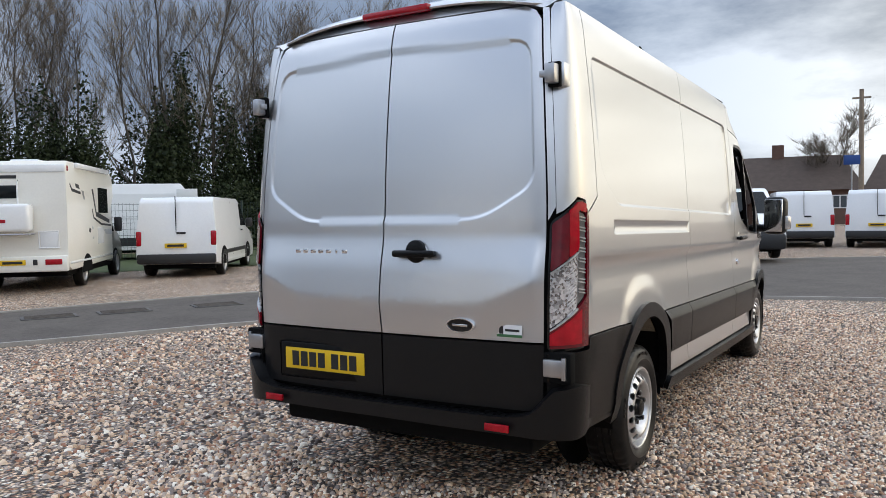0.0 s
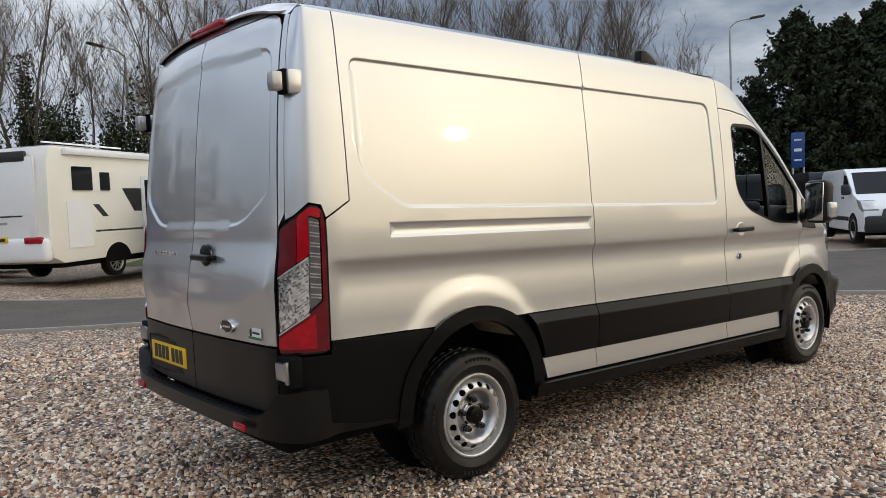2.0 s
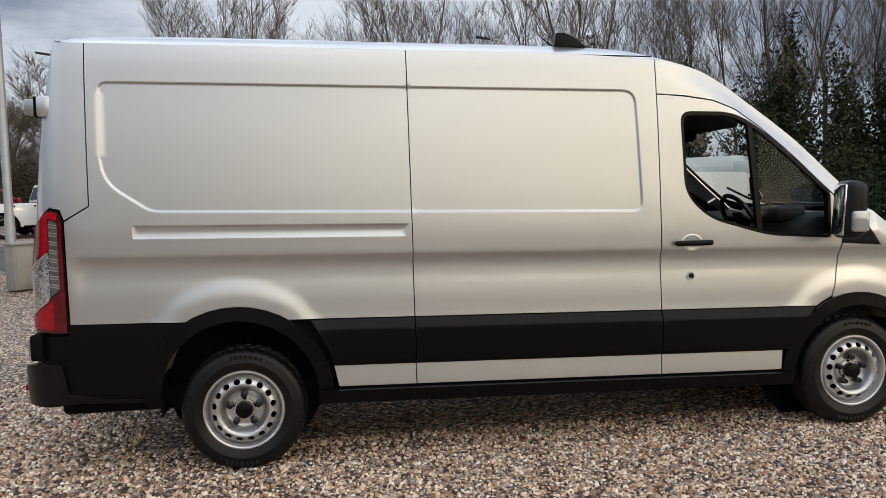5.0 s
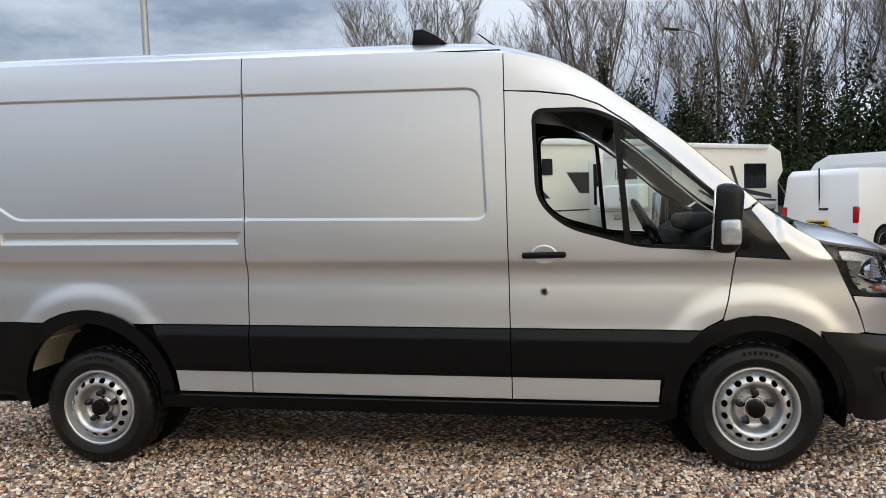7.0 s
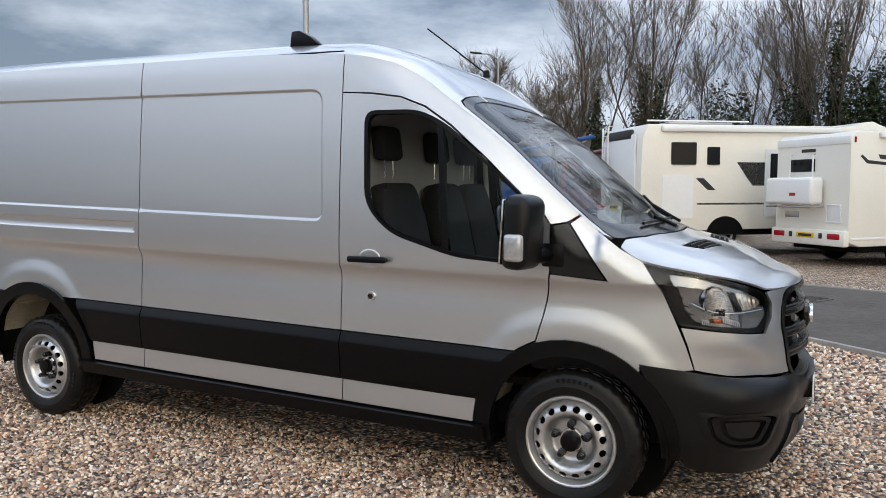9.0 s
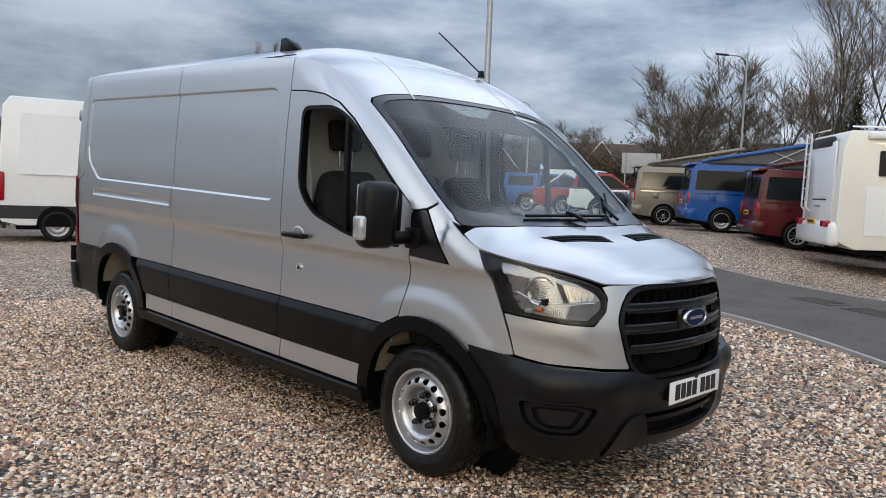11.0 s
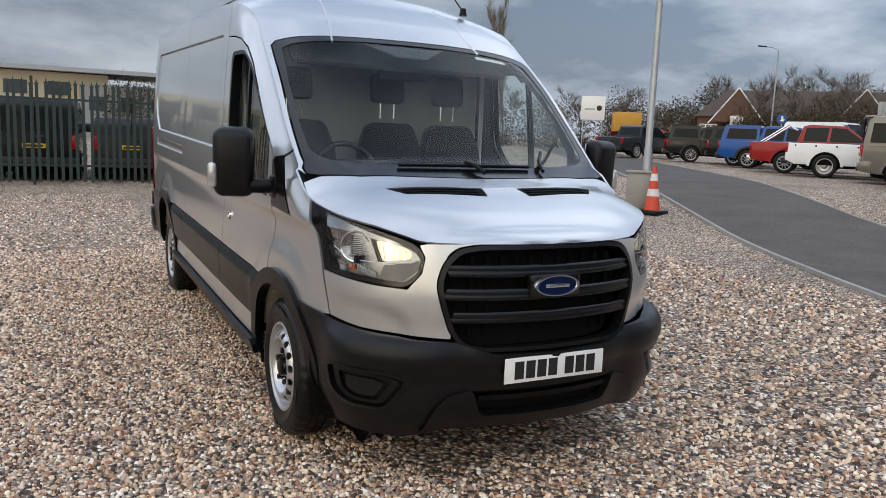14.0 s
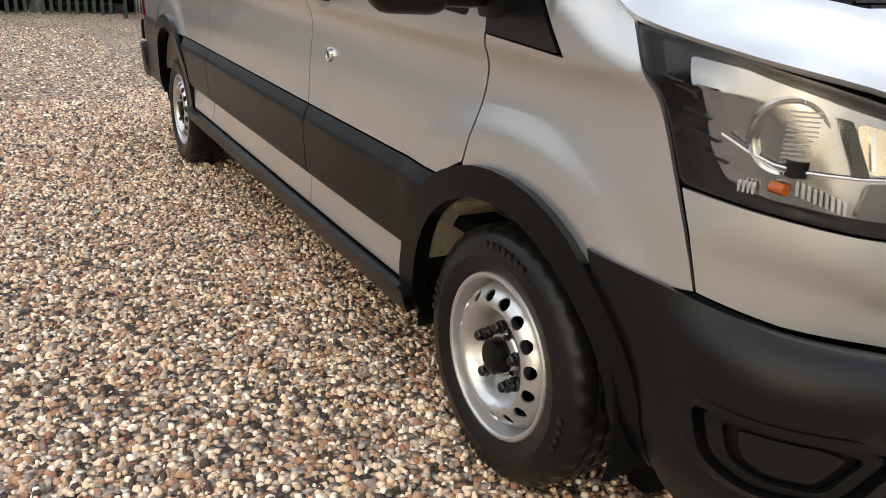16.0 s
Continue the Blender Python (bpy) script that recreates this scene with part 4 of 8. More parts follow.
# headlights: dark bowl, reflectors, clear cover
cut("headlight_bowl", HL, wrap, M["gloss_black"], van, off=-0.05, rim=0.0, step=0.04, sides=BOTH)
cut("headlight_rim", HL, wrap, M["gloss_black"], van, off=-0.008, rim=0.05, step=0.03, sides=BOTH, holes=[inset(HL, -0.005)])
cut("headlight_cover", HL, wrap, M["lamp_glass"], van, off=0.0, rim=0.0, step=0.05, sides=BOTH)
cut("headlight_housing", rounded([(2.335, 1.235), (2.375, 1.15), (2.40, 1.07), (2.44, 1.02), (2.52, 1.0), (2.66, 0.992), (2.79, 0.985), (2.85, 1.03), (2.863, 1.085), (2.84, 1.115), (2.76, 1.155), (2.62, 1.190), (2.46, 1.222)], 0.012),
    wrap, M["smoke"], van, off=-0.040, rim=0.010, step=0.012, sides=BOTH)
cut("reflector_divider", [(2.645, 1.16), (2.668, 1.155), (2.70, 1.062), (2.678, 1.06)], wrap, M["gloss_black"], van, off=-0.024, rim=0.02, step=0.03, sides=BOTH)
cut("smoked_panel", rounded([(2.70, 1.052), (2.83, 1.068), (2.858, 1.085), (2.855, 1.04), (2.79, 0.988), (2.68, 0.992)], 0.012), wrap, M["smoke_dark"], van, off=-0.028, rim=0.012, step=0.03, sides=BOTH)
cut("inner_reflector", rounded([(2.673, 1.155), (2.690, 1.068), (2.822, 1.082), (2.832, 1.11), (2.81, 1.128), (2.76, 1.140)], 0.02), wrap, M["orange"], van, off=-0.026, rim=0.02, step=0.03, sides=BOTH)
for k in range(4):
    s0 = 2.695 + 0.032 * k
    cut("reflector_band", [(s0, 1.142 - 0.008 * k), (s0 + 0.004, 1.076), (s0 + 0.012, 1.077), (s0 + 0.009, 1.140 - 0.008 * k)], wrap, M["chrome"], van, off=-0.020, rim=0.006, step=0.03, sides=BOTH)
for k in range(9):
    s0 = 2.572 + 0.0105 * k
    z0 = 1.030 - 0.0028 * k
    cut("strip_rib", [(s0, z0 + 0.014), (s0, z0 - 0.012), (s0 + 0.006, z0 - 0.013), (s0 + 0.006, z0 + 0.013)], wrap, M["clear_lens"], van, off=-0.018, rim=0.008, step=0.03, sides=BOTH)
for k in range(4):
    s0 = 2.47 + 0.009 * k
    cut("strip_rib", [(s0, 1.027), (s0, 1.006), (s0 + 0.005, 1.006), (s0 + 0.005, 1.027)], wrap, M["clear_lens"], van, off=-0.018, rim=0.008, step=0.03, sides=BOTH)
for k in range(5):
    z0 = 1.20 - 0.034 * k
    s0 = 2.285 + 0.024 * k
    cut("shade_rib", [(s0, z0), (s0 + 0.06, z0 - 0.012), (s0 + 0.06, z0 - 0.018), (s0, z0 - 0.006)], wrap, M["gloss_black"], van, off=-0.03, rim=0.015, step=0.03, sides=BOTH)

# front bumper
BUMP = [(2.20, 0.812), (2.30, 0.803), (2.44, 0.790), (2.60, 0.768), (sf(0.60), 0.75), (sf(0.45), 0.745), (sf(0.36), 0.715), (sf(0.29), 0.695), (sf(0.0), 0.69), (sf(0.0), 0.34), (sf(0.5), 0.33), (2.5, 0.333), (2.41, 0.345), (2.37, 0.385), (2.335, 0.47), (2.31, 0.55), (2.25, 0.70)]
FOG = rounded([(2.47, 0.605), (2.50, 0.50), (2.58, 0.462), (2.73, 0.460), (2.815, 0.578), (2.72, 0.602)], [0.03, 0.03, 0.04, 0.03, 0.03, 0.03])
INTAKE = [(sf(0.0), 0.53), (sf(0.37), 0.53), (sf(0.375), 0.50), (sf(0.335), 0.425), (sf(0.0), 0.42)]


def bumper_swell(s, z):
    """The bumper stands out most at its corners and under the grille."""
    s = min(s, 2 * S_FRONT - s)
    corner = 0.055 * smooth_step(2.3, 2.6, s) * smooth_step(sf(0.40), sf(0.62), s)
    shelf = 0.020 * smooth_step(0.76, 0.69, z) * smooth_step(0.58, 0.66, z) - 0.022 * smooth_step(0.50, 0.34, z)
    return corner * smooth_step(0.80, 0.72, z) + shelf * smooth_step(2.40, 2.62, s) - 0.012 * smooth_step(0.62, 0.58, z) * smooth_step(2.45, 2.55, s)


fog_m = [(2 * S_FRONT - s, z) for s, z in FOG]
cut("front_bumper", (BUMP[9:] + BUMP[:9]) + [(2 * S_FRONT - s, z) for s, z in (BUMP[9:] + BUMP[:9])[::-1]],
    wrap_all, M["bumper"], van, off=0.012, rim=0.03, step=0.03, offset=bumper_swell, holes=[FOG, fog_m, mirror_loop(INTAKE)])
for f in (FOG, fog_m):
    mid = (sum(q[0] for q in f) / len(f), sum(q[1] for q in f) / len(f))

    def sized(k, f=f, mid=mid):
        return [(mid[0] + (u - mid[0]) * k, mid[1] + (v - mid[1]) * k) for u, v in f]
    cut("fog_light_blank", sized(1.05), wrap_all, B, van, off=-0.010, rim=0.0, step=0.03, offset=bumper_swell)
    cut("fog_surround", sized(1.24), wrap_all, M["bumper"], van, holes=[sized(1.0)], off=0.019, rim=0.045, step=0.02, offset=lambda s, z, g=sized(1.24), h=sized(1.0): bumper_swell(s, z) - (0.007 if abs(depth_in(g, s, z)) < 0.004 else 0.0))
    cut("fog_light_frame", sized(0.88), wrap_all, M["bumper"], van, holes=[sized(0.68)], off=0.004, rim=0.012, step=0.02, offset=bumper_swell)
    cut("fog_light_grid", sized(0.52), wrap_all, M["satin_black"], van, off=-0.004, rim=0.006, step=0.03, offset=bumper_swell)
chin = [(sf(0.56), 0.345), (sf(0.545), 0.385), (sf(0.515), 0.465), (sf(0.475), 0.51), (sf(0.385), 0.535), (sf(0.368), 0.52), (sf(0.328), 0.418), (sf(0.30), 0.412), (sf(0.0), 0.408), (sf(0.0), 0.345), (sf(0.3), 0.345)]
chin = chin[8:9] + chin[7::-1] + [chin[10], chin[9]]
cut("bumper_chin", chin + [(2 * S_FRONT - s, z) for s, z in chin[::-1]][1:-1], wrap_all, M["bumper"], van, off=0.026, rim=0.04, step=0.02, offset=bumper_swell)
cut("lower_intake", mirror_loop([(sf(0.0), 0.56), (sf(0.41), 0.56), (sf(0.41), 0.36), (sf(0.0), 0.36)]), wrap_all, M["dark"], van, off=-0.05, rim=0.0, step=0.05)
cut("intake_bar", mirror_loop([(sf(0.0), 0.505), (sf(0.34), 0.505), (sf(0.34), 0.482), (sf(0.0), 0.482)]), wrap_all, B, van, off=-0.005, rim=0.03, step=0.05)

cut("sensor_cover", [(1.20, -0.34), (1.20, 0.30), (1.30, 0.14), (1.335, 0.09), (1.335, -0.10), (1.30, -0.16)], top_uv, M["gloss_black"], van, off=-0.008, rim=0.0, step=0.05)
cut("screen_sticker", [(1.265, 0.44), (1.285, 0.64), (1.31, 0.64), (1.29, 0.44)], top_uv, M["plate_w"], van, off=-0.007, rim=0.0, step=0.05)

# side windows and mirror triangle
W2 = rounded([(0.755, 1.98), (0.768, 1.50), (0.91, 1.372), (1.28, 1.272), (1.685, 1.252), (1.685, 1.505), (1.405, 1.75), (1.21, 1.905), (1.055, 1.98)], [0.06, 0.1, 0.08, 0.06, 0.02, 0.02, 0.1, 0.1, 0.08])
cut("window_seal", WINDOW, wrap, M["black"], van, holes=[W2], off=-0.004, rim=0.03, step=0.03, sides=BOTH)
cut("quarter_glass", [(1.225, 1.885), (1.245, 1.285), (1.68, 1.258), (1.68, 1.50), (1.405, 1.745)], wrap, M["window"], van, off=-0.015, rim=0, step=0.08, sides=BOTH)
cut("window_divider", [(1.165, 1.935), (1.195, 1.925), (1.245, 1.275), (1.21, 1.29)], wrap, M["black"], van, off=-0.006, rim=0.03, step=0.05, sides=BOTH)
cut("door_glass", [(0.76, 1.975), (0.77, 1.50), (0.915, 1.375), (1.22, 1.285), (1.18, 1.93), (1.05, 1.975)], wrap, M["window"], van, off=-0.018, rim=0, step=0.08, sides=(-1,))
cut("mirror_triangle", rounded(TRI, 0.01), wrap, M["gloss_black"], van, off=0.004, rim=0.02, sides=BOTH)


# ---- van: wheels ----
DISC = curve([0.0, 0.055, 0.075, 0.102, 0.116, 0.130, 0.142, 0.160, 0.182, 0.193, 0.20], [-0.066, -0.066, -0.070, -0.067, -0.050, -0.018, -0.005, -0.009, -0.028, -0.050, -0.065])


def wheel_master(at):
    w = new("wheel")
    w.parent = van
    w.location = at
    seg = 144
    prof = [(0.213, -0.085), (0.222, -0.098), (0.235, -0.108), (0.265, -0.116), (0.272, -0.1185), (0.277, -0.1165), (0.30, -0.114), (0.318, -0.108), (0.330, -0.101), (0.340, -0.092), (0.347, -0.080), (0.3495, -0.062),
            (0.3497, -0.050), (0.342, -0.048), (0.342, -0.040), (0.350, -0.038), (0.351, -0.012), (0.342, -0.010), (0.342, -0.002), (0.351, 0.0), (0.351, 0.026), (0.342, 0.028), (0.342, 0.036),
            (0.3497, 0.038), (0.347, 0.080), (0.335, 0.10), (0.30, 0.113), (0.25, 0.110), (0.213, 0.09)]
    bm = lathe_bm(prof, seg)
    for i, v in enumerate(bm.verts):
        ring, k = divmod(i, seg)
        if ring in (9, 10, 11, 12, 23, 24) and k % 4 < 2 or ring in (15, 16, 19, 20) and (k + 2) % 4 < 2:
            v.co.x *= 0.986
            v.co.z *= 0.986
    part("tyre", bm, M["tyre"], w, angle=28)
    # raised marks on the sidewall, as plain bars
    for turn, n in ((70, 7), (250, 7), (160, 4), (340, 4)):
        for i in range(n):
            bm = bmesh.new()
            m = Matrix.Rotation(-radians(turn + i * 5.2), 4, "Y") @ Matrix.Translation((0.300, -0.1145, 0)) @ Matrix.Rotation(radians(-10), 4, "Z")
            bmesh.ops.create_cube(bm, size=1, matrix=m @ Matrix.Diagonal((0.026, 0.003, 0.016, 1)))
            part("sidewall_mark", bm, M["tyre"], w, smooth=False)
    rim = lathe_bm([(0.224, -0.094), (0.227, -0.101), (0.224, -0.107), (0.217, -0.108), (0.211, -0.104), (0.207, -0.092), (0.204, -0.07), (0.198, -0.055), (0.195, -0.02), (0.19, 0.06)], 64)
    part("rim", rim, M["steel"], w)
    holes = []
    for i in range(16):
        a = 2 * math.pi * (i + 0.5) / 16
        holes.append([(0.166 * math.cos(a) + 0.0155 * math.cos(q) * math.cos(a) - 0.0190 * math.sin(q) * math.sin(a),
                       0.166 * math.sin(a) + 0.0155 * math.cos(q) * math.sin(a) + 0.0190 * math.sin(q) * math.cos(a)) for q in [2 * math.pi * j / 12 for j in range(12)]])
    ring = [(0.200 * math.cos(2 * math.pi * i / 64), 0.200 * math.sin(2 * math.pi * i / 64)) for i in range(64)]
    cut("wheel_face", ring, lambda u, v: Vector((u, -0.100 - (DISC(math.hypot(u, v)) + 0.022), v)), M["steel"], w, holes=holes, step=0.012, rim=0.006)
    part("brake_drum", lathe_bm([(0.001, -0.03), (0.15, -0.03), (0.19, 0.0), (0.19, 0.05)], 32), M["dark"], w)
    hub = lathe_bm([(0.001, -0.116), (0.036, -0.116), (0.045, -0.112), (0.048, -0.10), (0.049, -0.075), (0.054, -0.06)], 28)
    part("hub_cap", hub, B, w, "black plastic hub cap")
    part("hub_ring", lathe_bm([(0.050, -0.085), (0.056, -0.085), (0.058, -0.07), (0.062, -0.066)], 32), M["chrome"], w)
    for i in range(5):
        a = 2 * math.pi * i / 5 + radians(90)
        x, z = 0.083 * math.cos(a), 0.083 * math.sin(a)
        bm = lathe_bm([(0.001, -0.110), (0.011, -0.110), (0.0145, -0.106), (0.0145, -0.094), (0.018, -0.092), (0.018, -0.083), (0.0145, -0.081), (0.0145, -0.072), (0.020, -0.070), (0.020, -0.045)], 12)
        bmesh.ops.translate(bm, verts=bm.verts, vec=(x, 0, z))
        part("wheel_nut", bm, M["gloss_black"], w)
    return w


wheel = wheel_master((1.875, -0.828, 0.345))
for x, y, turn in ((-1.872, -0.828, 0), (1.875, 0.828, 180), (-1.872, 0.828, 180)):
    copy_thing(wheel, pose(x, y, 0.345, 0, 0, turn))

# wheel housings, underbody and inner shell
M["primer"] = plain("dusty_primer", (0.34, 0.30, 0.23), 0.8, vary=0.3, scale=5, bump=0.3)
for cx in (-1.88, 1.88):
    for side in BOTH:
        # low ends of each housing are near-black: their shade is put into the colour
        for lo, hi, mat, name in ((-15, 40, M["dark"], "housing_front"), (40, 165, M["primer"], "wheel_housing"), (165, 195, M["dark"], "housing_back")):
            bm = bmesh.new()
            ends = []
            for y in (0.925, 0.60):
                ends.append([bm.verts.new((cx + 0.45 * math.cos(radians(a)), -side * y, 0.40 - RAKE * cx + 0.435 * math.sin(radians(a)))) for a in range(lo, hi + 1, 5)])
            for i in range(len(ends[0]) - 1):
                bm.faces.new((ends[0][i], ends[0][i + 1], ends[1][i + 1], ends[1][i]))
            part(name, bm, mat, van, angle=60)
        part("housing_wall", cyl_bm(0.47, 0.01, (cx, -side * 0.60, 0.42 - RAKE * cx), "Y", 28), M["dark"], van)
        for k in range(4):
            a = radians(60 + 24 * k)
            part("housing_rib", tube_bm([(cx + 0.44 * math.cos(a), -side * 0.62, 0.40 - RAKE * cx + 0.425 * math.sin(a)), (cx + 0.445 * math.cos(a), -side * 0.9, 0.40 - RAKE * cx + 0.428 * math.sin(a))], 0.012, 6), M["primer"], van)
part("underbody", box_bm(5.3, 1.5, 0.14, (-0.25, 0, 0.40), 0.03), M["dark"], van)
part("chassis_rail", box_bm(2.7, 0.12, 0.1, (0.0, -0.62, 0.34), 0.02), M["dark"], van)
part("rear_axle", cyl_bm(0.06, 1.6, (-1.872, 0, 0.34), "Y", 16), M["dark"], van)
spare = lathe_bm([(0.20, -0.09), (0.25, -0.11), (0.31, -0.105), (0.345, -0.07), (0.345, 0.07), (0.31, 0.105), (0.2, 0.09)], 40, "Z", True)
bmesh.ops.translate(spare, verts=spare.verts, vec=(-2.50, 0.18, 0.45))
part("spare_tyre", spare, M["tyre"], van)
cut("inner_side", [(-2.74, 2.3), (-2.74, 0.45), (-2.36, 0.45)] + arc(-1.88, 0.45, 0.48, 0.44, 180, 0, 10) + [(0.585, 0.42), (0.585, 2.28)], wrap, M["dark"], van, off=-0.035, rim=0, step=0.1, sides=BOTH)
cut("inner_door", [(0.585, 2.12), (0.585, 0.42), (1.36, 0.42)] + arc(1.88, 0.45, 0.47, 0.44, 170, 60, 8) + [(2.2, 0.8), (2.30, 1.08), (2.18, 1.24), (1.9, 1.43), (1.5, 1.68), (1.2, 1.93), (1.0, 2.06)], wrap, M["black"], van,
    holes=[rounded([(0.735, 2.0), (0.748, 1.50), (0.90, 1.355), (1.28, 1.252), (1.70, 1.232), (1.70, 1.515), (1.415, 1.765), (1.22, 1.925), (1.06, 2.0)], 0.05)], off=-0.035, rim=0.03, step=0.06, sides=BOTH)
cut("inner_rear", [(S_REAR, 0.46), (rs(0.9), 0.46), (-2.75, 0.46), (-2.75, 2.30), (rs(0.9), 2.29), (S_REAR, 2.31)], wrap, M["dark"], van, off=-0.03, rim=0, step=0.08, sides=BOTH)
cut("rear_header", [(S_REAR, 2.335), (rs(0.4), 2.335), (rs(0.75), 2.335), (rs(0.86), 2.31), (-2.93, 2.335), (-2.86, 2.345), (rs(0.85), 2.355), (rs(0.5), 2.38), (S_REAR, 2.385)], wrap, P, van, rim=0.02, step=0.03, sides=BOTH)


# roof seam lines and drip channel
for side in BOTH:
    pts = [wrap(-2.80 + 3.38 * k / 24, 2.325) + Vector((0, 0.006, 0.0)) for k in range(25)]
    part("gutter_seal", tube_bm([(p.x, p.y * side, p.z) for p in pts], 0.004, 6), M["black"], van)

# ---- rear bumper, lamps, hinges, plates ----


def wrap_rear(s, z):
    if s >= S_REAR:
        return wrap(s, z)
    v = wrap(2 * S_REAR - s, z)
    return Vector((v.x, -v.y, v.z))


def rear_loop(half):
    return half + [(2 * S_REAR - s, z) for s, z in half[::-1]]


def rear_swell(s, z):
    s = max(s, 2 * S_REAR - s)
    return 0.055 * smooth_step(-2.70, -2.92, s) + 0.004


cut("rear_bumper", rear_loop([(S_REAR, 0.470), (rs(0.70), 0.470), (rs(0.80), 0.49), (rs(0.88), 0.60), (-2.87, 0.615), (-2.80, 0.60), (-2.78, 0.44), (-2.60, 0.405), (-2.38, 0.395), (-2.36, 0.37), (-2.75, 0.385), (rs(0.86), 0.390), (rs(0.6), 0.395), (S_REAR, 0.40)][::-1]),
    wrap_rear, M["bumper"], van, off=0.012, rim=0.07, step=0.03, offset=rear_swell)
for k in range(26):
    bm = box_bm(0.05, 0.030, 0.006, (-3.035 + 0.03 * (k / 12.5 - 1) ** 2, -0.75 + 0.06 * k, 0.468 + RAKE * 3.02))
    part("step_tread", bm, B, van, smooth=False)
for y in (-0.66, 0.66):
    part("reflector", box_bm(0.012, 0.12, 0.034, (-3.090, y, 0.425 + RAKE * 3.07), 0.004), M["red_lens"], van, "red bumper reflector")
part("high_brake_light", box_bm(0.05, 0.40, 0.035, (-2.835, 0, 2.395 + RAKE * 2.8), 0.012), M["red_lens"], van)
M["hinge"] = plain("zinc_hinge", (0.42, 0.42, 0.43), 0.3, metal=0.9, vary=0.15, scale=20)
for side in BOTH:
    # upper hinge: body block and chrome strap
    up = box_bm(0.075, 0.04, 0.11, (-2.845, -side * 0.898, 2.055), 0.014)
    part("hinge_block", up, P, van)
    st = box_bm(0.07, 0.05, 0.085, (-2.915, -side * 0.872, 2.055), 0.008)
    box_bm(0.02, 0.075, 0.03, (-2.925, -side * 0.855, 2.055), 0.004, bm=st)
    part("hinge_strap", st, M["hinge"], van, "zinc hinge strap")
    part("hinge_shadow", box_bm(0.03, 0.06, 0.11, (-2.885, -side * 0.872, 2.055), 0.006), M["dark"], van)
    lo = box_bm(0.055, 0.095, 0.08, (-2.958, -side * 0.885, 0.762), 0.008)
    box_bm(0.02, 0.02, 0.1, (-2.975, -side * 0.935, 0.762), 0.004, bm=lo)
    part("lower_hinge", lo, M["hinge"], van, "zinc door hinge")
    part("hinge_pocket", box_bm(0.06, 0.16, 0.14, (-2.94, -side * 0.885, 0.762), 0.01), M["dark"], van)


def bars(n, w, h, gap, at, face, mat, parent, name, thick=0.002, big_gap=None):
    """A row of plain bars in place of writing. face: +1 looks to +x, -1 to -x."""
    total = n * w + (n - 1) * gap + (big_gap or 0)
    y = -total / 2
    for i in range(n):
        part(name, box_bm(thick, w, h, (at[0], at[1] + (y + w / 2) * face, at[2])), mat, parent, smooth=False)
        y += w + gap + (big_gap if big_gap and i == 3 else 0)


PLX = wrap(rs(0.372), 0.63).x
part("plate_recess", box_bm(0.012, 0.60, 0.19, (PLX - 0.001, 0.375, 0.694), 0.012), B, van)
rp = part("rear_number_plate", box_bm(0.006, 0.52, 0.111, (PLX - 0.010, 0.372, 0.702), 0.002), M["plate_y"], van, "yellow rear number plate")
bars(7, 0.046, 0.078, 0.012, (PLX - 0.0135, 0.372, 0.702), -1, M["ink"], rp, "plate_mark", big_gap=0.03)
fp = part("front_number_plate", box_bm(0.008, 0.52, 0.111, (2.925, 0.0, 0.556), 0.002), M["plate_w"], van, "white front number plate")
bars(7, 0.046, 0.078, 0.012, (2.930, 0.0, 0.556), 1, M["ink"], fp, "plate_mark", big_gap=0.03)
part("plate_holder", box_bm(0.05, 0.5, 0.09, (2.895, 0, 0.56), 0.01), B, van)


def oval_badge(at, face, w, h):
    rim = lathe_bm([(0.001, 0.004), (0.82, 0.004), (0.86, 0.012), (0.96, 0.012), (1.0, 0.004), (1.0, -0.006)], 40, "X")
    bmesh.ops.transform(rim, matrix=Matrix.Translation(at) @ Matrix.Diagonal((face, w / 2, h / 2, 1)), verts=rim.verts)
    b = part("badge", rim, M["chrome"], van, "chrome-rimmed oval badge with dark blue centre" if face > 0 else "chrome-rimmed oval badge with dark centre")
    mid = lathe_bm([(0.001, 0.007), (0.84, 0.007), (0.86, 0.0)], 40, "X")
    bmesh.ops.transform(mid, matrix=Matrix.Translation(at) @ Matrix.Diagonal((face, w / 2, h / 2, 1)), verts=mid.verts)
    part("badge_centre", mid, M["badge_blue"] if face > 0 else M["gloss_black"], b)
    sw = box_bm(0.003, 0.52 * w, 0.16 * h, (at[0] + face * 0.009, at[1], at[2]), 0.001)
    part("badge_script", sw, M["chrome"], b)


oval_badge((wrap(rs(0.448), 0.863).x - 0.002, -0.448, 0.935), -1, 0.155, 0.068)
oval_badge((2.898, 0.0, 0.912), 1, 0.24, 0.096)
part("badge_mount", box_bm(0.05, 0.27, 0.11, (2.872, 0, 0.912), 0.02), M["gloss_black"], van)
for k in range(7):
    part("model_mark", box_bm(0.004, 0.034 if k != 5 else 0.012, 0.022, (wrap(rs(0.555 - 0.053 * k), 1.196).x - 0.001, 0.555 - 0.053 * k, 1.268), 0.001), M["chrome"], van)
STK_X = wrap(rs(0.66), 0.846).x - 0.001
stk = part("dealer_sticker", box_bm(0.002, 0.125, 0.055, (STK_X, -0.685, 0.918)), M["plate_w"], van, "small white dealer sticker with green strip")
M["green_ink"] = plain("green_ink", (0.05, 0.16, 0.06), 0.6)
part("sticker_strip", box_bm(0.003, 0.125, 0.012, (STK_X - 0.001, -0.685, 0.897)), M["green_ink"], stk)
part("sticker_mark", box_bm(0.003, 0.07, 0.01, (STK_X - 0.001, -0.70, 0.922)), M["ink"], stk)
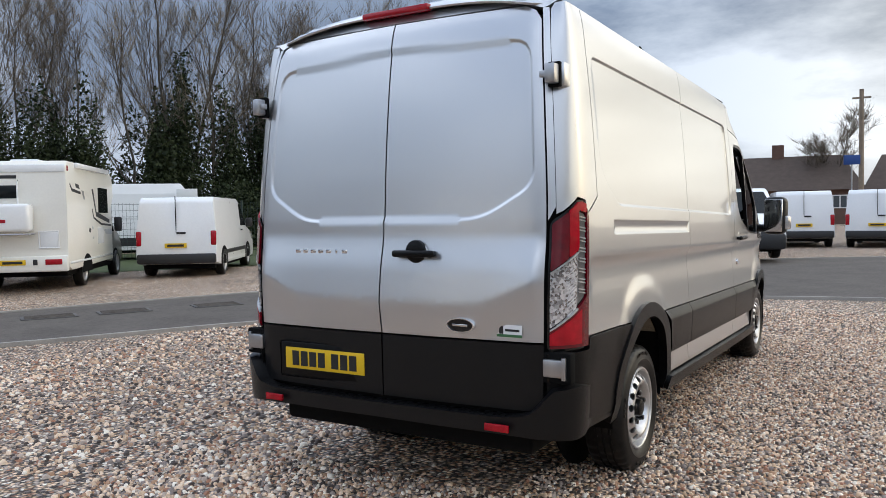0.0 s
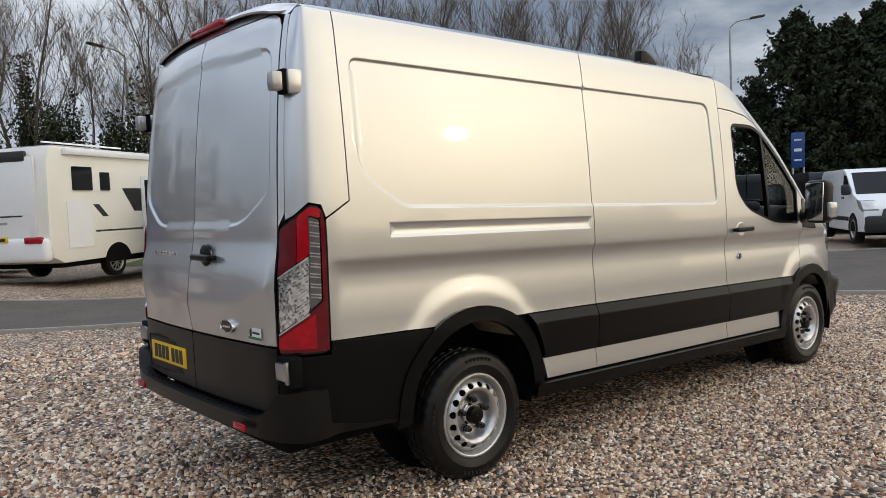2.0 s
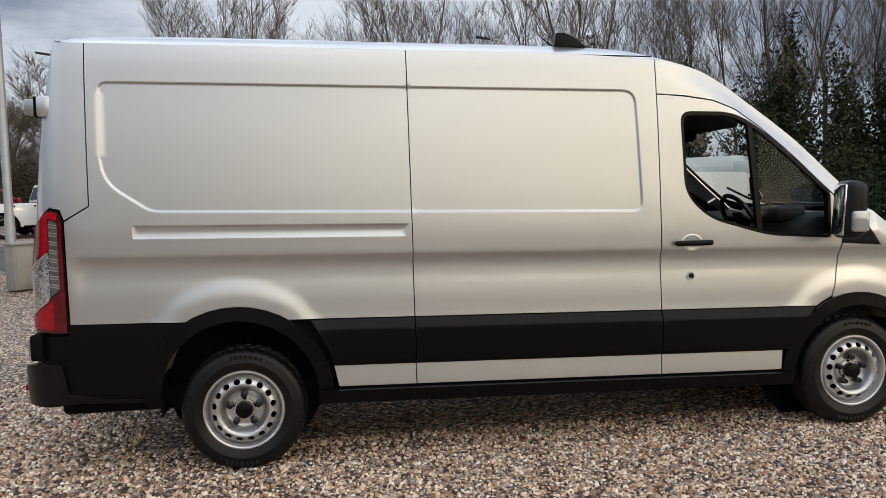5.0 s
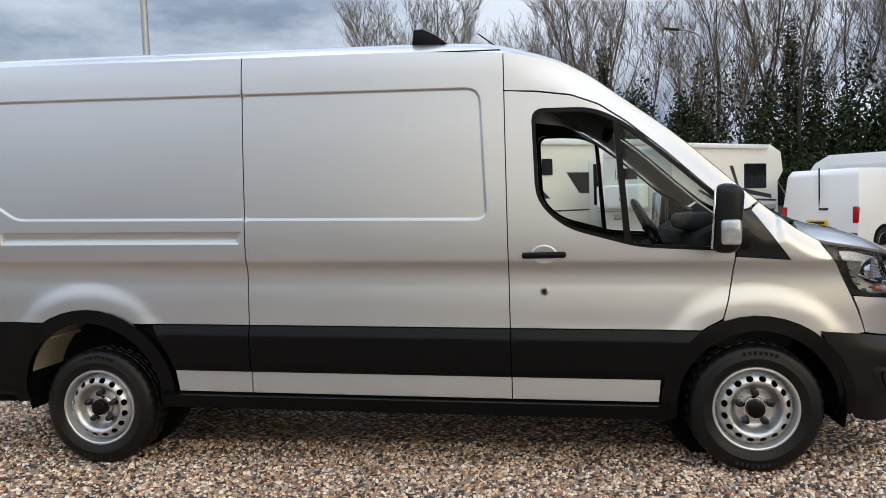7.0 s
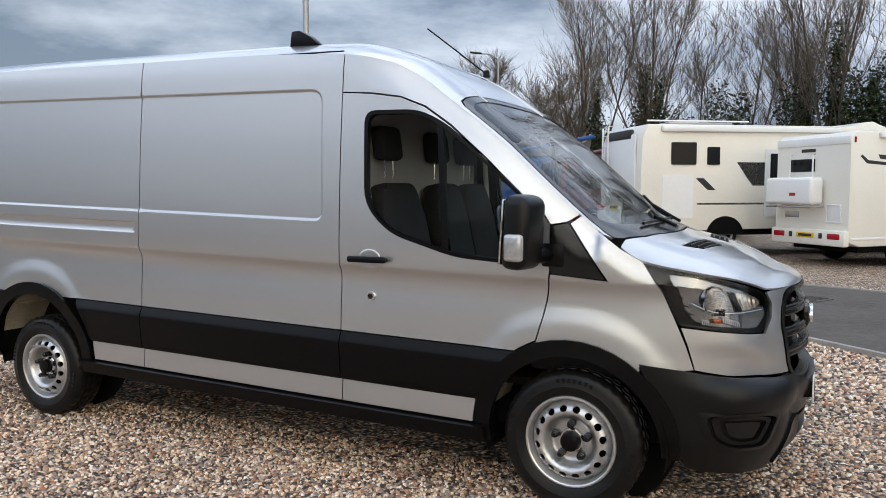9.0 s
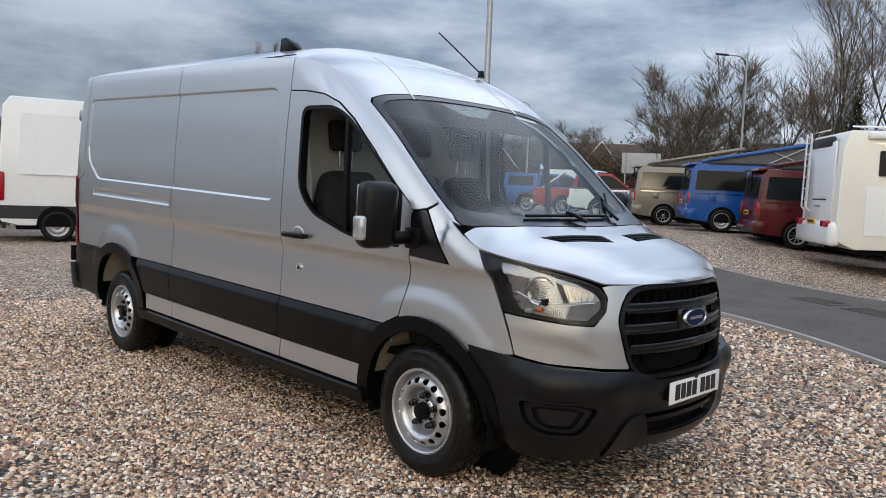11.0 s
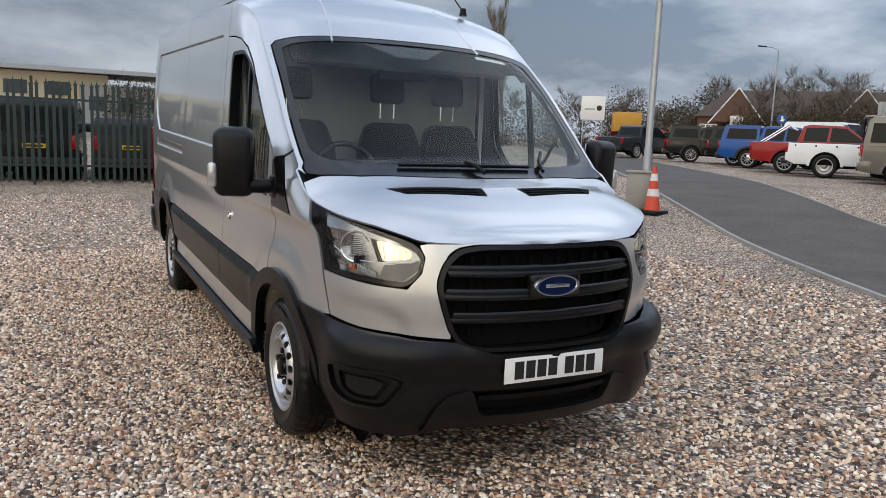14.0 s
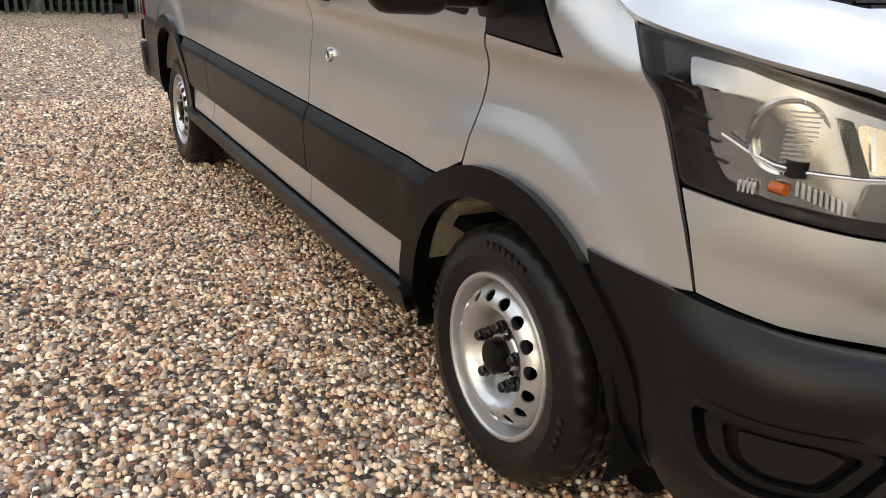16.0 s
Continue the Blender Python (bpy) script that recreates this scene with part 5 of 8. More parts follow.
part("sticker_mark", box_bm(0.003, 0.02, 0.035, (STK_X - 0.001, -0.645, 0.922)), M["ink"], stk)


def door_handle(at, along, out, name="door_handle"):
    """A grip bar over a round dish."""
    a, o = Vector(along), Vector(out)
    up = a.cross(o).normalized()
    frame_m = Matrix((a, o, up)).transposed().to_4x4()
    frame_m.translation = at
    bm = box_bm(0.235, 0.030, 0.034, (0, 0.034, 0), 0.013, 3)
    bmesh.ops.transform(bm, matrix=frame_m, verts=bm.verts)
    h = part(name, bm, B, van, "black plastic door handle")
    for dx in (-0.085, 0.085):
        bm = box_bm(0.05, 0.04, 0.026, (dx, 0.012, 0), 0.008)
        bmesh.ops.transform(bm, matrix=frame_m, verts=bm.verts)
        part("handle_foot", bm, B, h)
    bm = lathe_bm([(0.0005, 0.0015), (0.020, 0.0012), (0.040, 0.0016), (0.050, 0.0030), (0.056, 0.0024), (0.060, 0.0)], 32)
    bmesh.ops.transform(bm, matrix=frame_m @ Matrix.Diagonal((1.15, 1, 0.9, 1)), verts=bm.verts)
    part("handle_dish", bm, P, h)


door_handle(wrap(-2.99 + 0, 1.19) * 0 + Vector((wrap(rs(0.2), 1.19).x, -0.2, 1.262)), (0, 1, 0), (-1, 0, 0))
boss = lathe_bm([(0.0005, -0.020), (0.045, -0.020), (0.054, -0.014), (0.056, 0.004)], 32, "X")
bmesh.ops.translate(boss, verts=boss.verts, vec=(wrap(rs(0.2), 1.19).x, -0.2, 1.272))
part("lock_boss", boss, B, van, "round black boss behind the rear handle")
for side in BOTH:
    p = wrap(0.785, 1.214)
    door_handle((p.x, p.y * side, p.z), (1, 0, 0), (0, -side, 0))
    p = wrap(0.782, 1.014)
    bm = lathe_bm([(0.001, -0.006), (0.014, -0.006), (0.016, -0.012), (0.023, -0.012), (0.026, -0.004), (0.027, 0.004)], 28)
    bmesh.ops.transform(bm, matrix=Matrix.Translation((p.x, p.y * side, p.z)) @ Matrix.Diagonal((1, side, 1, 1)), verts=bm.verts)
    k = part("door_lock", bm, M["chrome"], van, "chrome lock ring")
    part("lock_barrel", cyl_bm(0.013, 0.016, (p.x, p.y * side, p.z), "Y", 20), M["gloss_black"], k)

# mirrors
for side in BOTH:
    bm = box_bm(0.135, 0.20, 0.345, (0, 0, 0), 0.05, 4)
    for v in bm.verts:
        v.co.x -= 0.10 * v.co.y * -1 * 0 + 0.02 * (v.co.z / 0.17) ** 2
        v.co.y *= 1.0 + 0.10 * v.co.z
    bmesh.ops.transform(bm, matrix=Matrix.Translation((1.715, -side * 1.135, 1.365)) @ Matrix.Rotation(radians(-14 * side), 4, "Z") @ Matrix.Rotation(radians(4), 4, "Y"), verts=bm.verts)
    mr = part("mirror_housing", bm, M["bumper"], van, "black plastic door mirror")
    bm = box_bm(0.012, 0.165, 0.30, (0, 0, 0), 0.005)
    bmesh.ops.transform(bm, matrix=Matrix.Translation((1.640, -side * 1.122, 1.368)) @ Matrix.Rotation(radians(-14 * side), 4, "Z") @ Matrix.Rotation(radians(4), 4, "Y"), verts=bm.verts)
    part("mirror_glass", bm, M["chrome"], mr)
    bm = box_bm(0.095, 0.045, 0.125, (0, 0, 0), 0.018, 3)
    bmesh.ops.transform(bm, matrix=Matrix.Translation((1.695, -side * 1.235, 1.30)) @ Matrix.Rotation(radians(-14 * side), 4, "Z"), verts=bm.verts)
    part("mirror_indicator", bm, M["clear_lens"], mr, "clear indicator lens")
    bm = tube_bm([(1.76, -side * 0.93, 1.255), (1.755, -side * 1.0, 1.25), (1.735, -side * 1.07, 1.25)], 0.036, 12)
    box_bm(0.12, 0.05, 0.12, (1.79, -side * 0.945, 1.25), 0.02, bm=bm)
    part("mirror_arm", bm, B, mr)

# wipers, fin, whip aerial, roof swage


def on_glass(x, y, lift=0.012):
    p = top(x, y / TOP_HALF(x))
    return (p.x, p.y, p.z + lift)


bm = tube_bm([on_glass(2.20, 0.02, 0.02), on_glass(2.13, 0.0, 0.03), on_glass(2.09, -0.04, 0.028)], 0.011, 8)
w1 = part("wiper_arm", bm, B, van)
part("wiper_blade", tube_bm([on_glass(2.105 - 0.03 * abs(k - 5) / 5 * 0, -0.42 + 0.085 * k, 0.016) for k in range(10)], 0.009, 8), B, w1)
bm = tube_bm([on_glass(2.16, 0.40, 0.02), on_glass(2.07, 0.43, 0.03), on_glass(1.98, 0.50, 0.03)], 0.010, 8)
w2 = part("wiper_arm", bm, B, van)
part("wiper_blade", tube_bm([on_glass(2.11 - 0.028 * k, 0.40 + 0.032 * k, 0.016) for k in range(9)], 0.009, 8), B, w2)
fin = prism_bm([(0.05, 2.40), (0.065, 2.50), (0.12, 2.502), (0.20, 2.46), (0.26, 2.41)], 0.06, "XZ", -0.66, 0.008)
part("roof_fin", fin, B, van, "black plastic fin on the roof edge")
part("aerial_base", cyl_bm(0.028, 0.05, (0.79, 0.61, 2.365), "Z", 16, 0.018), B, van)
part("whip_aerial", tube_bm([(0.78, 0.61, 2.375), (0.56, 0.608, 2.545), (0.33, 0.606, 2.72)], 0.0055, 6), B, van)
for t in (-0.45, 0.45):
    part("roof_swage", tube_bm([top(0.75 + 0.1 * k, t + 0.02 * k * (1 if t > 0 else -1)) + Vector((0, 0, -0.003)) for k in range(6)], 0.008, 6), P, van)
for y in (-0.34, 0.34):
    for k in range(9):
        pass

# vent slats
for sgn in BOTH:
    for k in range(3):
        x0 = 2.352 + 0.030 * k
        part("vent_slat", tube_bm([top(x0 + 0.045 * (1 - t / 0.64), sgn * t) + Vector((0, 0, -0.002)) for t in (0.16, 0.30, 0.45, 0.58)], 0.005, 6), B, van)

# headlight innards
for side in BOTH:
    def hp(s, z, d):
        p = wrap(s, z)
        q = Vector((p.x - d * 0.75, p.y + d * 0.66, p.z))
        return Vector((q.x, q.y * side, q.z))
    c = hp(2.562, 1.112, 0.045)
    bm = lathe_bm([(0.001, -0.05), (0.025, -0.045), (0.05, -0.02), (0.062, 0.012), (0.068, 0.014), (0.069, -0.01)], 32, "X")
    bmesh.ops.transform(bm, matrix=Matrix.Translation(c) @ Matrix.Rotation(radians(-40 * side), 4, "Z"), verts=bm.verts)
    part("reflector_bowl", bm, M["chrome"], van)
    bm = bmesh.new()
    for k in range(12):
        box_bm(0.004, 0.055, 0.0025, (0.012, 0.02, -0.045 + 0.0082 * k), bm=bm)
    bmesh.ops.transform(bm, matrix=Matrix.Translation(c) @ Matrix.Rotation(radians(-40 * side), 4, "Z"), verts=bm.verts)
    part("reflector_rib", bm, M["steel"], van, smooth=False)
    c2 = hp(2.55, 1.024, 0.02)
    part("side_bulb", cyl_bm(0.011, 0.03, tuple(c2), "X", 12), M["amber"], van, "amber bulb")
    part("bulb_cap", cyl_bm(0.02, 0.03, tuple(hp(2.578, 1.062, 0.03)), "Z", 14), M["gloss_black"], van)
    part("chrome_ledge", tube_bm([hp(2.44 + 0.048 * k, 1.10 - 0.042 * math.sin(min(1.0, k / 3) * 1.57) + 0.0025 * max(0, k - 5), 0.02) for k in range(9)], 0.0026, 6), M["steel"], van)

# ---- cab interior ----
M["bulkhead"] = plain("pale_bulkhead", (0.33, 0.32, 0.30), 0.6, vary=0.08)
part("cab_floor", box_bm(1.7, 1.7, 0.04, (1.25, 0, 0.60)), M["dark"], van)
bk = prism_bm([(-0.88, 0.6), (0.88, 0.6), (0.85, 1.9), (0.78, 2.22), (-0.78, 2.22), (-0.85, 1.9)], 0.03, "YZ", 0.56)
part("bulkhead", bk, M["bulkhead"], van, "pale grey steel bulkhead")
part("headlining", prism_bm([(0.58, 2.20), (0.85, 2.165), (1.10, 2.02), (1.24, 1.93), (1.23, 1.90), (1.09, 1.985), (0.84, 2.13), (0.58, 2.165)], 1.40, "XZ", -0.70, 0.006), M["lining"], van)


def seat_parts(y, w, n):
    bm = box_bm(0.50, w, 0.16, (0.95, y, 0.98), 0.05, 3)
    s = part("seat", bm, M["seat"], van, "dark grey fabric cab seat")
    for k in range(n):
        yy, h = y + (k - (n - 1) / 2) * w / n, w / n / 2 - 0.006
        bm = prism_bm(rounded([(-h, -0.33), (-h, 0.10), (-h * 0.72, 0.28), (h * 0.72, 0.28), (h, 0.10), (h, -0.33)], 0.06), 0.13, "YZ", -0.065, 0.03)
        bmesh.ops.transform(bm, matrix=Matrix.Translation((0.72, yy, 1.32)) @ Matrix.Rotation(radians(-12), 4, "Y"), verts=bm.verts)
        part("seat_back", bm, M["seat"], s)
    part("seat_base", box_bm(0.42, w * 0.8, 0.30, (0.95, y, 0.76), 0.03), M["dark"], s)
    for k in range(n):
        yy = y + (k - (n - 1) / 2) * w / n
        bm = box_bm(0.09, 0.24, 0.20, (0, 0, 0), 0.035, 3)
        bmesh.ops.transform(bm, matrix=Matrix.Translation((0.635, yy, 1.83)) @ Matrix.Rotation(radians(-8), 4, "Y"), verts=bm.verts)
        hr = part("headrest", bm, M["seat"], s)
        for d in (-0.05, 0.05):
            part("headrest_rod", cyl_bm(0.006, 0.14, (0.645, yy + d, 1.70), "Z", 8), M["chrome"], hr)


seat_parts(-0.52, 0.52, 1)
seat_parts(0.36, 0.92, 2)
dash = prism_bm([(1.62, 0.65), (1.56, 1.10), (1.60, 1.26), (1.72, 1.325), (2.0, 1.335), (2.10, 1.30), (2.10, 0.65)], 1.62, "XZ", -0.81, 0.03)
part("dashboard", dash, M["seat"], van, "dark moulded dashboard")
part("binnacle", box_bm(0.22, 0.40, 0.10, (1.66, -0.42, 1.335), 0.04, 3), M["seat"], van)
part("centre_console", box_bm(0.30, 0.34, 0.40, (1.55, 0.05, 1.0), 0.04), M["dark"], van)
sw = lathe_bm([(0.185 + 0.016 * math.cos(q), 0.016 * math.sin(q)) for q in [2 * math.pi * k / 10 for k in range(10)]], 36, "X", True)
tube_bm([(0, -0.18, 0), (0.02, 0, 0), (0, 0.18, 0)], 0.022, 8, sw)
tube_bm([(0, 0, -0.18), (0.02, 0, 0)], 0.022, 8, sw)
box_bm(0.05, 0.14, 0.12, (0.01, 0, 0), 0.03, bm=sw)
bmesh.ops.transform(sw, matrix=Matrix.Translation((1.40, -0.42, 1.30)) @ Matrix.Rotation(radians(-28), 4, "Y"), verts=sw.verts)
part("steering_wheel", sw, M["gloss_black"], van)
part("rear_view_trim", box_bm(0.05, 0.34, 0.10, (1.20, 0.0, 1.90), 0.03), M["dark"], van)
# seat belt straps by the door pillars
for side in BOTH:
    part("seat_belt", tube_bm([(0.66, -side * 0.86, 2.0), (0.70, -side * 0.84, 1.5), (0.72, -side * 0.82, 1.0)], 0.018, 6), M["panel"], van)


# ---- ground, road, kerb ----
def ground_sheet():
    bm = bmesh.new()
    xs = [-3000, -600, -200, -100] + [i * 2.0 for i in range(-30, 31)] + [100, 200, 600, 3000]
    grid = [[bm.verts.new((x, y, rise(x, y))) for x in xs] for y in xs]
    for j in range(len(xs) - 1):
        for i in range(len(xs) - 1):
            bm.faces.new((grid[j][i], grid[j][i + 1], grid[j + 1][i + 1], grid[j + 1][i]))
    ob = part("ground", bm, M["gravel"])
    return tagged(ob, "loose brown and grey gravel covering the sales yard", "gravel ground", kind="structure")


ground_sheet()


def road_sheet(near, far, lift=0.03):
    bm = bmesh.new()
    rows = []
    for (ax, ay), (bx, by) in zip(near, far):
        row = []
        for k in range(9):
            x, y = ax + (bx - ax) * k / 8, ay + (by - ay) * k / 8
            row.append(bm.verts.new((x, y, rise(x, y) + lift)))
        rows.append(row)
    for a, b in zip(rows, rows[1:]):
        for i in range(8):
            bm.faces.new((a[i], a[i + 1], b[i + 1], b[i]))
    ob = part("road", bm, M["asphalt"])
    return tagged(ob, "grey asphalt road with worn patches between gravel yards", "road", kind="structure")


def dense(pts, n=6):
    fx = curve(range(len(pts)), [p[0] for p in pts])
    fy = curve(range(len(pts)), [p[1] for p in pts])
    return [(fx(k / n), fy(k / n)) for k in range((len(pts) - 1) * n + 1)]


NEAR = dense([(-60, 41), (-20, 17.6), (-8.0, 10.7), (-3.0, 7.75), (-0.5, 6.4), (1.4, 5.35), (3.4, 3.7), (5.5, 1.7), (6.9, -0.3), (7.3, -3.0), (7.3, -8), (7.3, -40)])
FAR = dense([(-57, 47), (-20.5, 22.2), (-10.1, 15.6), (-6.2, 12.9), (-3.4, 11.2), (0.6, 9.9), (4.4, 8.3), (9, 5.8), (14.0, 3.3), (17, 0), (19, -6), (20, -40)])
road_sheet(NEAR, FAR)


def kerb_line(line, name, w=0.06, h=0.05):
    bm = bmesh.new()
    prev = None
    for k, (x, y) in enumerate(line):
        a, b = line[max(k - 1, 0)], line[min(k + 1, len(line) - 1)]
        d = Vector((b[0] - a[0], b[1] - a[1])).normalized()
        n = Vector((-d.y, d.x)) * w / 2
        z = rise(x, y)
        q = [bm.verts.new((x + s * n.x, y + s * n.y, z + zz)) for s, zz in ((1, 0.0), (1, h), (-1, h), (-1, 0.0))]
        if prev:
            for i in range(3):
                bm.faces.new((prev[i], prev[i + 1], q[i + 1], q[i]))
        prev = q
    ob = part(name, bm, M["concrete"])
    tagged(ob, "thin pale concrete edging along the road", "kerb", kind="structure")


kerb_line(NEAR, "kerb_near")
kerb_line(FAR, "kerb_far")
# drain covers and worn road marks
for x, y, t in ((0.6, 8.6, -28), (2.7, 7.4, -28), (1.5, 8.1, -28)):
    bm = box_bm(0.75, 0.45, 0.02, (0, 0, 0.012), 0.004)
    d = thing("drain_cover", "worn grey metal cover set in the road", "drain cover", (x, y, rise(x, y) + 0.022), t, "covers in the road")
    part("cover_plate", bm, plain("worn_iron", (0.085, 0.08, 0.075), 0.8, vary=0.3, scale=8), d)
    for k in range(5):
        part("cover_rib", box_bm(0.65, 0.03, 0.012, (0, -0.16 + 0.08 * k, 0.026)), M["asphalt"], d, smooth=False)

# ---- parked vehicles ----
M["sign_grey"] = plain("sign_back", (0.40, 0.41, 0.42), 0.5, vary=0.1)
M["alloy"] = plain("alloy", (0.42, 0.42, 0.43), 0.3, metal=0.7)
M["veh_glass"] = plain("vehicle_glass", (0.010, 0.012, 0.013), 0.10, vary=0.2, scale=2, spec=0.16)
M["veh_trim"] = plain("vehicle_trim", (0.02, 0.02, 0.021), 0.55)
M["lamp_clear"] = plain("lamp_clear", (0.6, 0.6, 0.6), 0.15, metal=0.4, coat=0.6)
PAINTS = {
    "white": plain("white_paint", (0.84, 0.85, 0.85), 0.25, vary=0.03, scale=1.5, coat=0.6),
    "cream": plain("cream_gelcoat", (0.84, 0.82, 0.75), 0.3, vary=0.03, scale=1.5, coat=0.4),
    "red": plain("dark_red_paint", (0.085, 0.003, 0.007), 0.28, vary=0.08, coat=0.3, spec=0.3),
    "bright_red": plain("bright_red_paint", (0.30, 0.010, 0.010), 0.28, vary=0.08, coat=0.35, spec=0.3),
    "blue": plain("bright_blue_paint", (0.006, 0.075, 0.30), 0.28, vary=0.08, coat=0.35, spec=0.3),
    "silver": plain("warm_grey_paint", (0.19, 0.18, 0.155), 0.3, metal=0.4, vary=0.06, coat=0.4),
    "teal": plain("teal_paint", (0.02, 0.075, 0.08), 0.25, vary=0.05, coat=0.3, spec=0.3),
    "black": plain("black_paint", (0.008, 0.008, 0.009), 0.2, vary=0.05, spec=0.3),
    "grey": plain("dark_grey_paint", (0.022, 0.024, 0.028), 0.22, vary=0.05, spec=0.3),
    "canvas": plain("roof_canvas", (0.13, 0.13, 0.13), 0.9, vary=0.15, bump=0.3),
}
_mesh_store = {}


def shared(key, make):
    if key not in _mesh_store:
        bm = make()
        bmesh.ops.recalc_face_normals(bm, faces=bm.faces)
        me = bpy.data.meshes.new(key)
        bm.to_mesh(me)
        bm.free()
        me.shade_smooth()
        _mesh_store[key] = me
    return _mesh_store[key]


def put(name, me, mat, parent, loc, scale=(1, 1, 1), label="", turn=0.0):
    if not me.materials:
        me.materials.append(mat)
    ob = new(name, me)
    ob.parent = parent
    ob.location, ob.scale = loc, scale
    ob.rotation_euler = (0, 0, turn)
    if label:
        ob["label"] = label
    return ob


def spokes_bm(n=10, r0=0.05, r1=0.20):
    bm = lathe_bm([(0.225, 0.0), (0.232, -0.012), (0.222, -0.018), (0.205, -0.012), (0.19, 0.03)], 32)
    for i in range(n):
        a = 2 * math.pi * i / n
        box_bm(r1 - r0 + 0.02, 0.016, 0.026, ((r0 + r1) / 2, -0.004, 0), 0, bm=bm)
        if i == 0:
            pass
        bmesh.ops.rotate(bm, verts=bm.verts, cent=(0, 0, 0), matrix=Matrix.Rotation(2 * math.pi / n, 3, "Y"))
    cyl_bm(0.05, 0.03, (0, -0.005, 0), "Y", 16, bm=bm)
    return bm


def plain_rim_bm():
    bm = lathe_bm([(0.225, 0.0), (0.232, -0.012), (0.222, -0.018), (0.205, -0.005), (0.19, 0.03), (0.17, 0.012), (0.13, 0.0), (0.10, 0.02), (0.055, 0.022), (0.05, -0.002), (0.001, -0.004)], 32)
    return bm


def add_wheels(v, xs, y, r=0.34, rim="plain", scale=1.0):
    tyre = shared("tyre_far", lambda: lathe_bm([(0.225, -0.09), (0.25, -0.105), (0.30, -0.108), (0.335, -0.09), (0.34, -0.06), (0.34, 0.06), (0.335, 0.09), (0.30, 0.108), (0.22, 0.10)], 36))
    face = shared("rim_" + rim, plain_rim_bm if rim in ("plain", "dark") else spokes_bm)
    back = shared("wheel_back", lambda: cyl_bm(0.215, 0.01, (0, 0, 0), "Y", 28))
    for x in xs:
        for side in (1, -1):
            w = new("wheel")
            w.parent = v
            w.location = (x, -side * (y - 0.085), r)
            w.rotation_euler = (0, 0, 0 if side > 0 else math.pi)
            s = r / 0.34
            put("tyre", tyre, M["tyre"], w, (0, 0, 0), (s, 1, s))
            ob = put("rim", face, M["alloy"], w, (0, -0.085, 0), (s, 1, s))
            put("wheel_back", back, M["dark"], w, (0, -0.045, 0), (s, 1, s))


def shell_bm(profile, w, belt=1.05, lean=0.10, bevel=0.05, seg=2):
    """A vehicle body: a side outline given width, with the upper sides leaning in."""
    bm = prism_bm(profile, w, "XZ", -w / 2)
    bmesh.ops.triangulate(bm, faces=[f for f in bm.faces if len(f.verts) > 4])
    bmesh.ops.bisect_plane(bm, geom=bm.verts[:] + bm.edges[:] + bm.faces[:], plane_co=(0, 0, belt), plane_no=(0, 0, 1))
    bmesh.ops.dissolve_limit(bm, angle_limit=0.01, verts=bm.verts, edges=bm.edges)
    for v in bm.verts:
        if v.co.z > belt:
            v.co.y *= 1 - lean * (v.co.z - belt)
    if bevel:
        es = [e for e in bm.edges if len(e.link_faces) == 2 and e.calc_face_angle(0) > 0.5]
        bmesh.ops.bevel(bm, geom=es, offset=bevel, segments=seg, affect="EDGES", profile=0.6, clamp_overlap=True)
    return bm


def side_plate(v, name, loop, w, belt, lean, mat, thick=0.012, label="", sides=(1, -1), r=0.03):
    """A panel lying on the leaning side of a body."""
    loop = rounded(loop, r, 3)
    for side in sides:
        bm = prism_bm(loop, thick, "XZ", 0.0)
        for q in bm.verts:
            half = w / 2 * (1 - lean * max(0.0, q.co.z - belt))
            q.co.y = -side * (half + q.co.y - 0.004)
        part(name, bm, mat, v, label, angle=30)


def end_plate(v, name, p0, p1, half0, half1, mat, thick=0.012, label="", r=0.04, shift=0.0):
    """A panel on the sloping front or back between two points (x, z) of the outline."""
    d = Vector((p1[0] - p0[0], 0, p1[1] - p0[1]))
    n = Vector((d.z, 0, -d.x)).normalized()
    L = d.length
    loop = rounded([(-half0, 0), (half0, 0), (half1, L), (-half1, L)], r, 3)
    bm = prism_bm(loop, thick, "XY", -0.004)
    u = d.normalized()
    for q in bm.verts:
        a, b, c = q.co
        q.co = Vector((p0[0], shift, p0[1])) + Vector((0, a, 0)) + u * b + n * c
    return part(name, bm, mat, v, label, angle=30)


def plate(v, x, z, face, yellow, y=0.0):
    p = part("number_plate", box_bm(0.012, 0.52, 0.11, (x, y, z), 0.003), M["plate_y"] if yellow else M["plate_w"], v, "yellow number plate" if yellow else "white number plate")
    part("plate_mark", box_bm(0.004, 0.40, 0.055, (x + face * 0.007, y, z)), M["ink"], p, smooth=False)


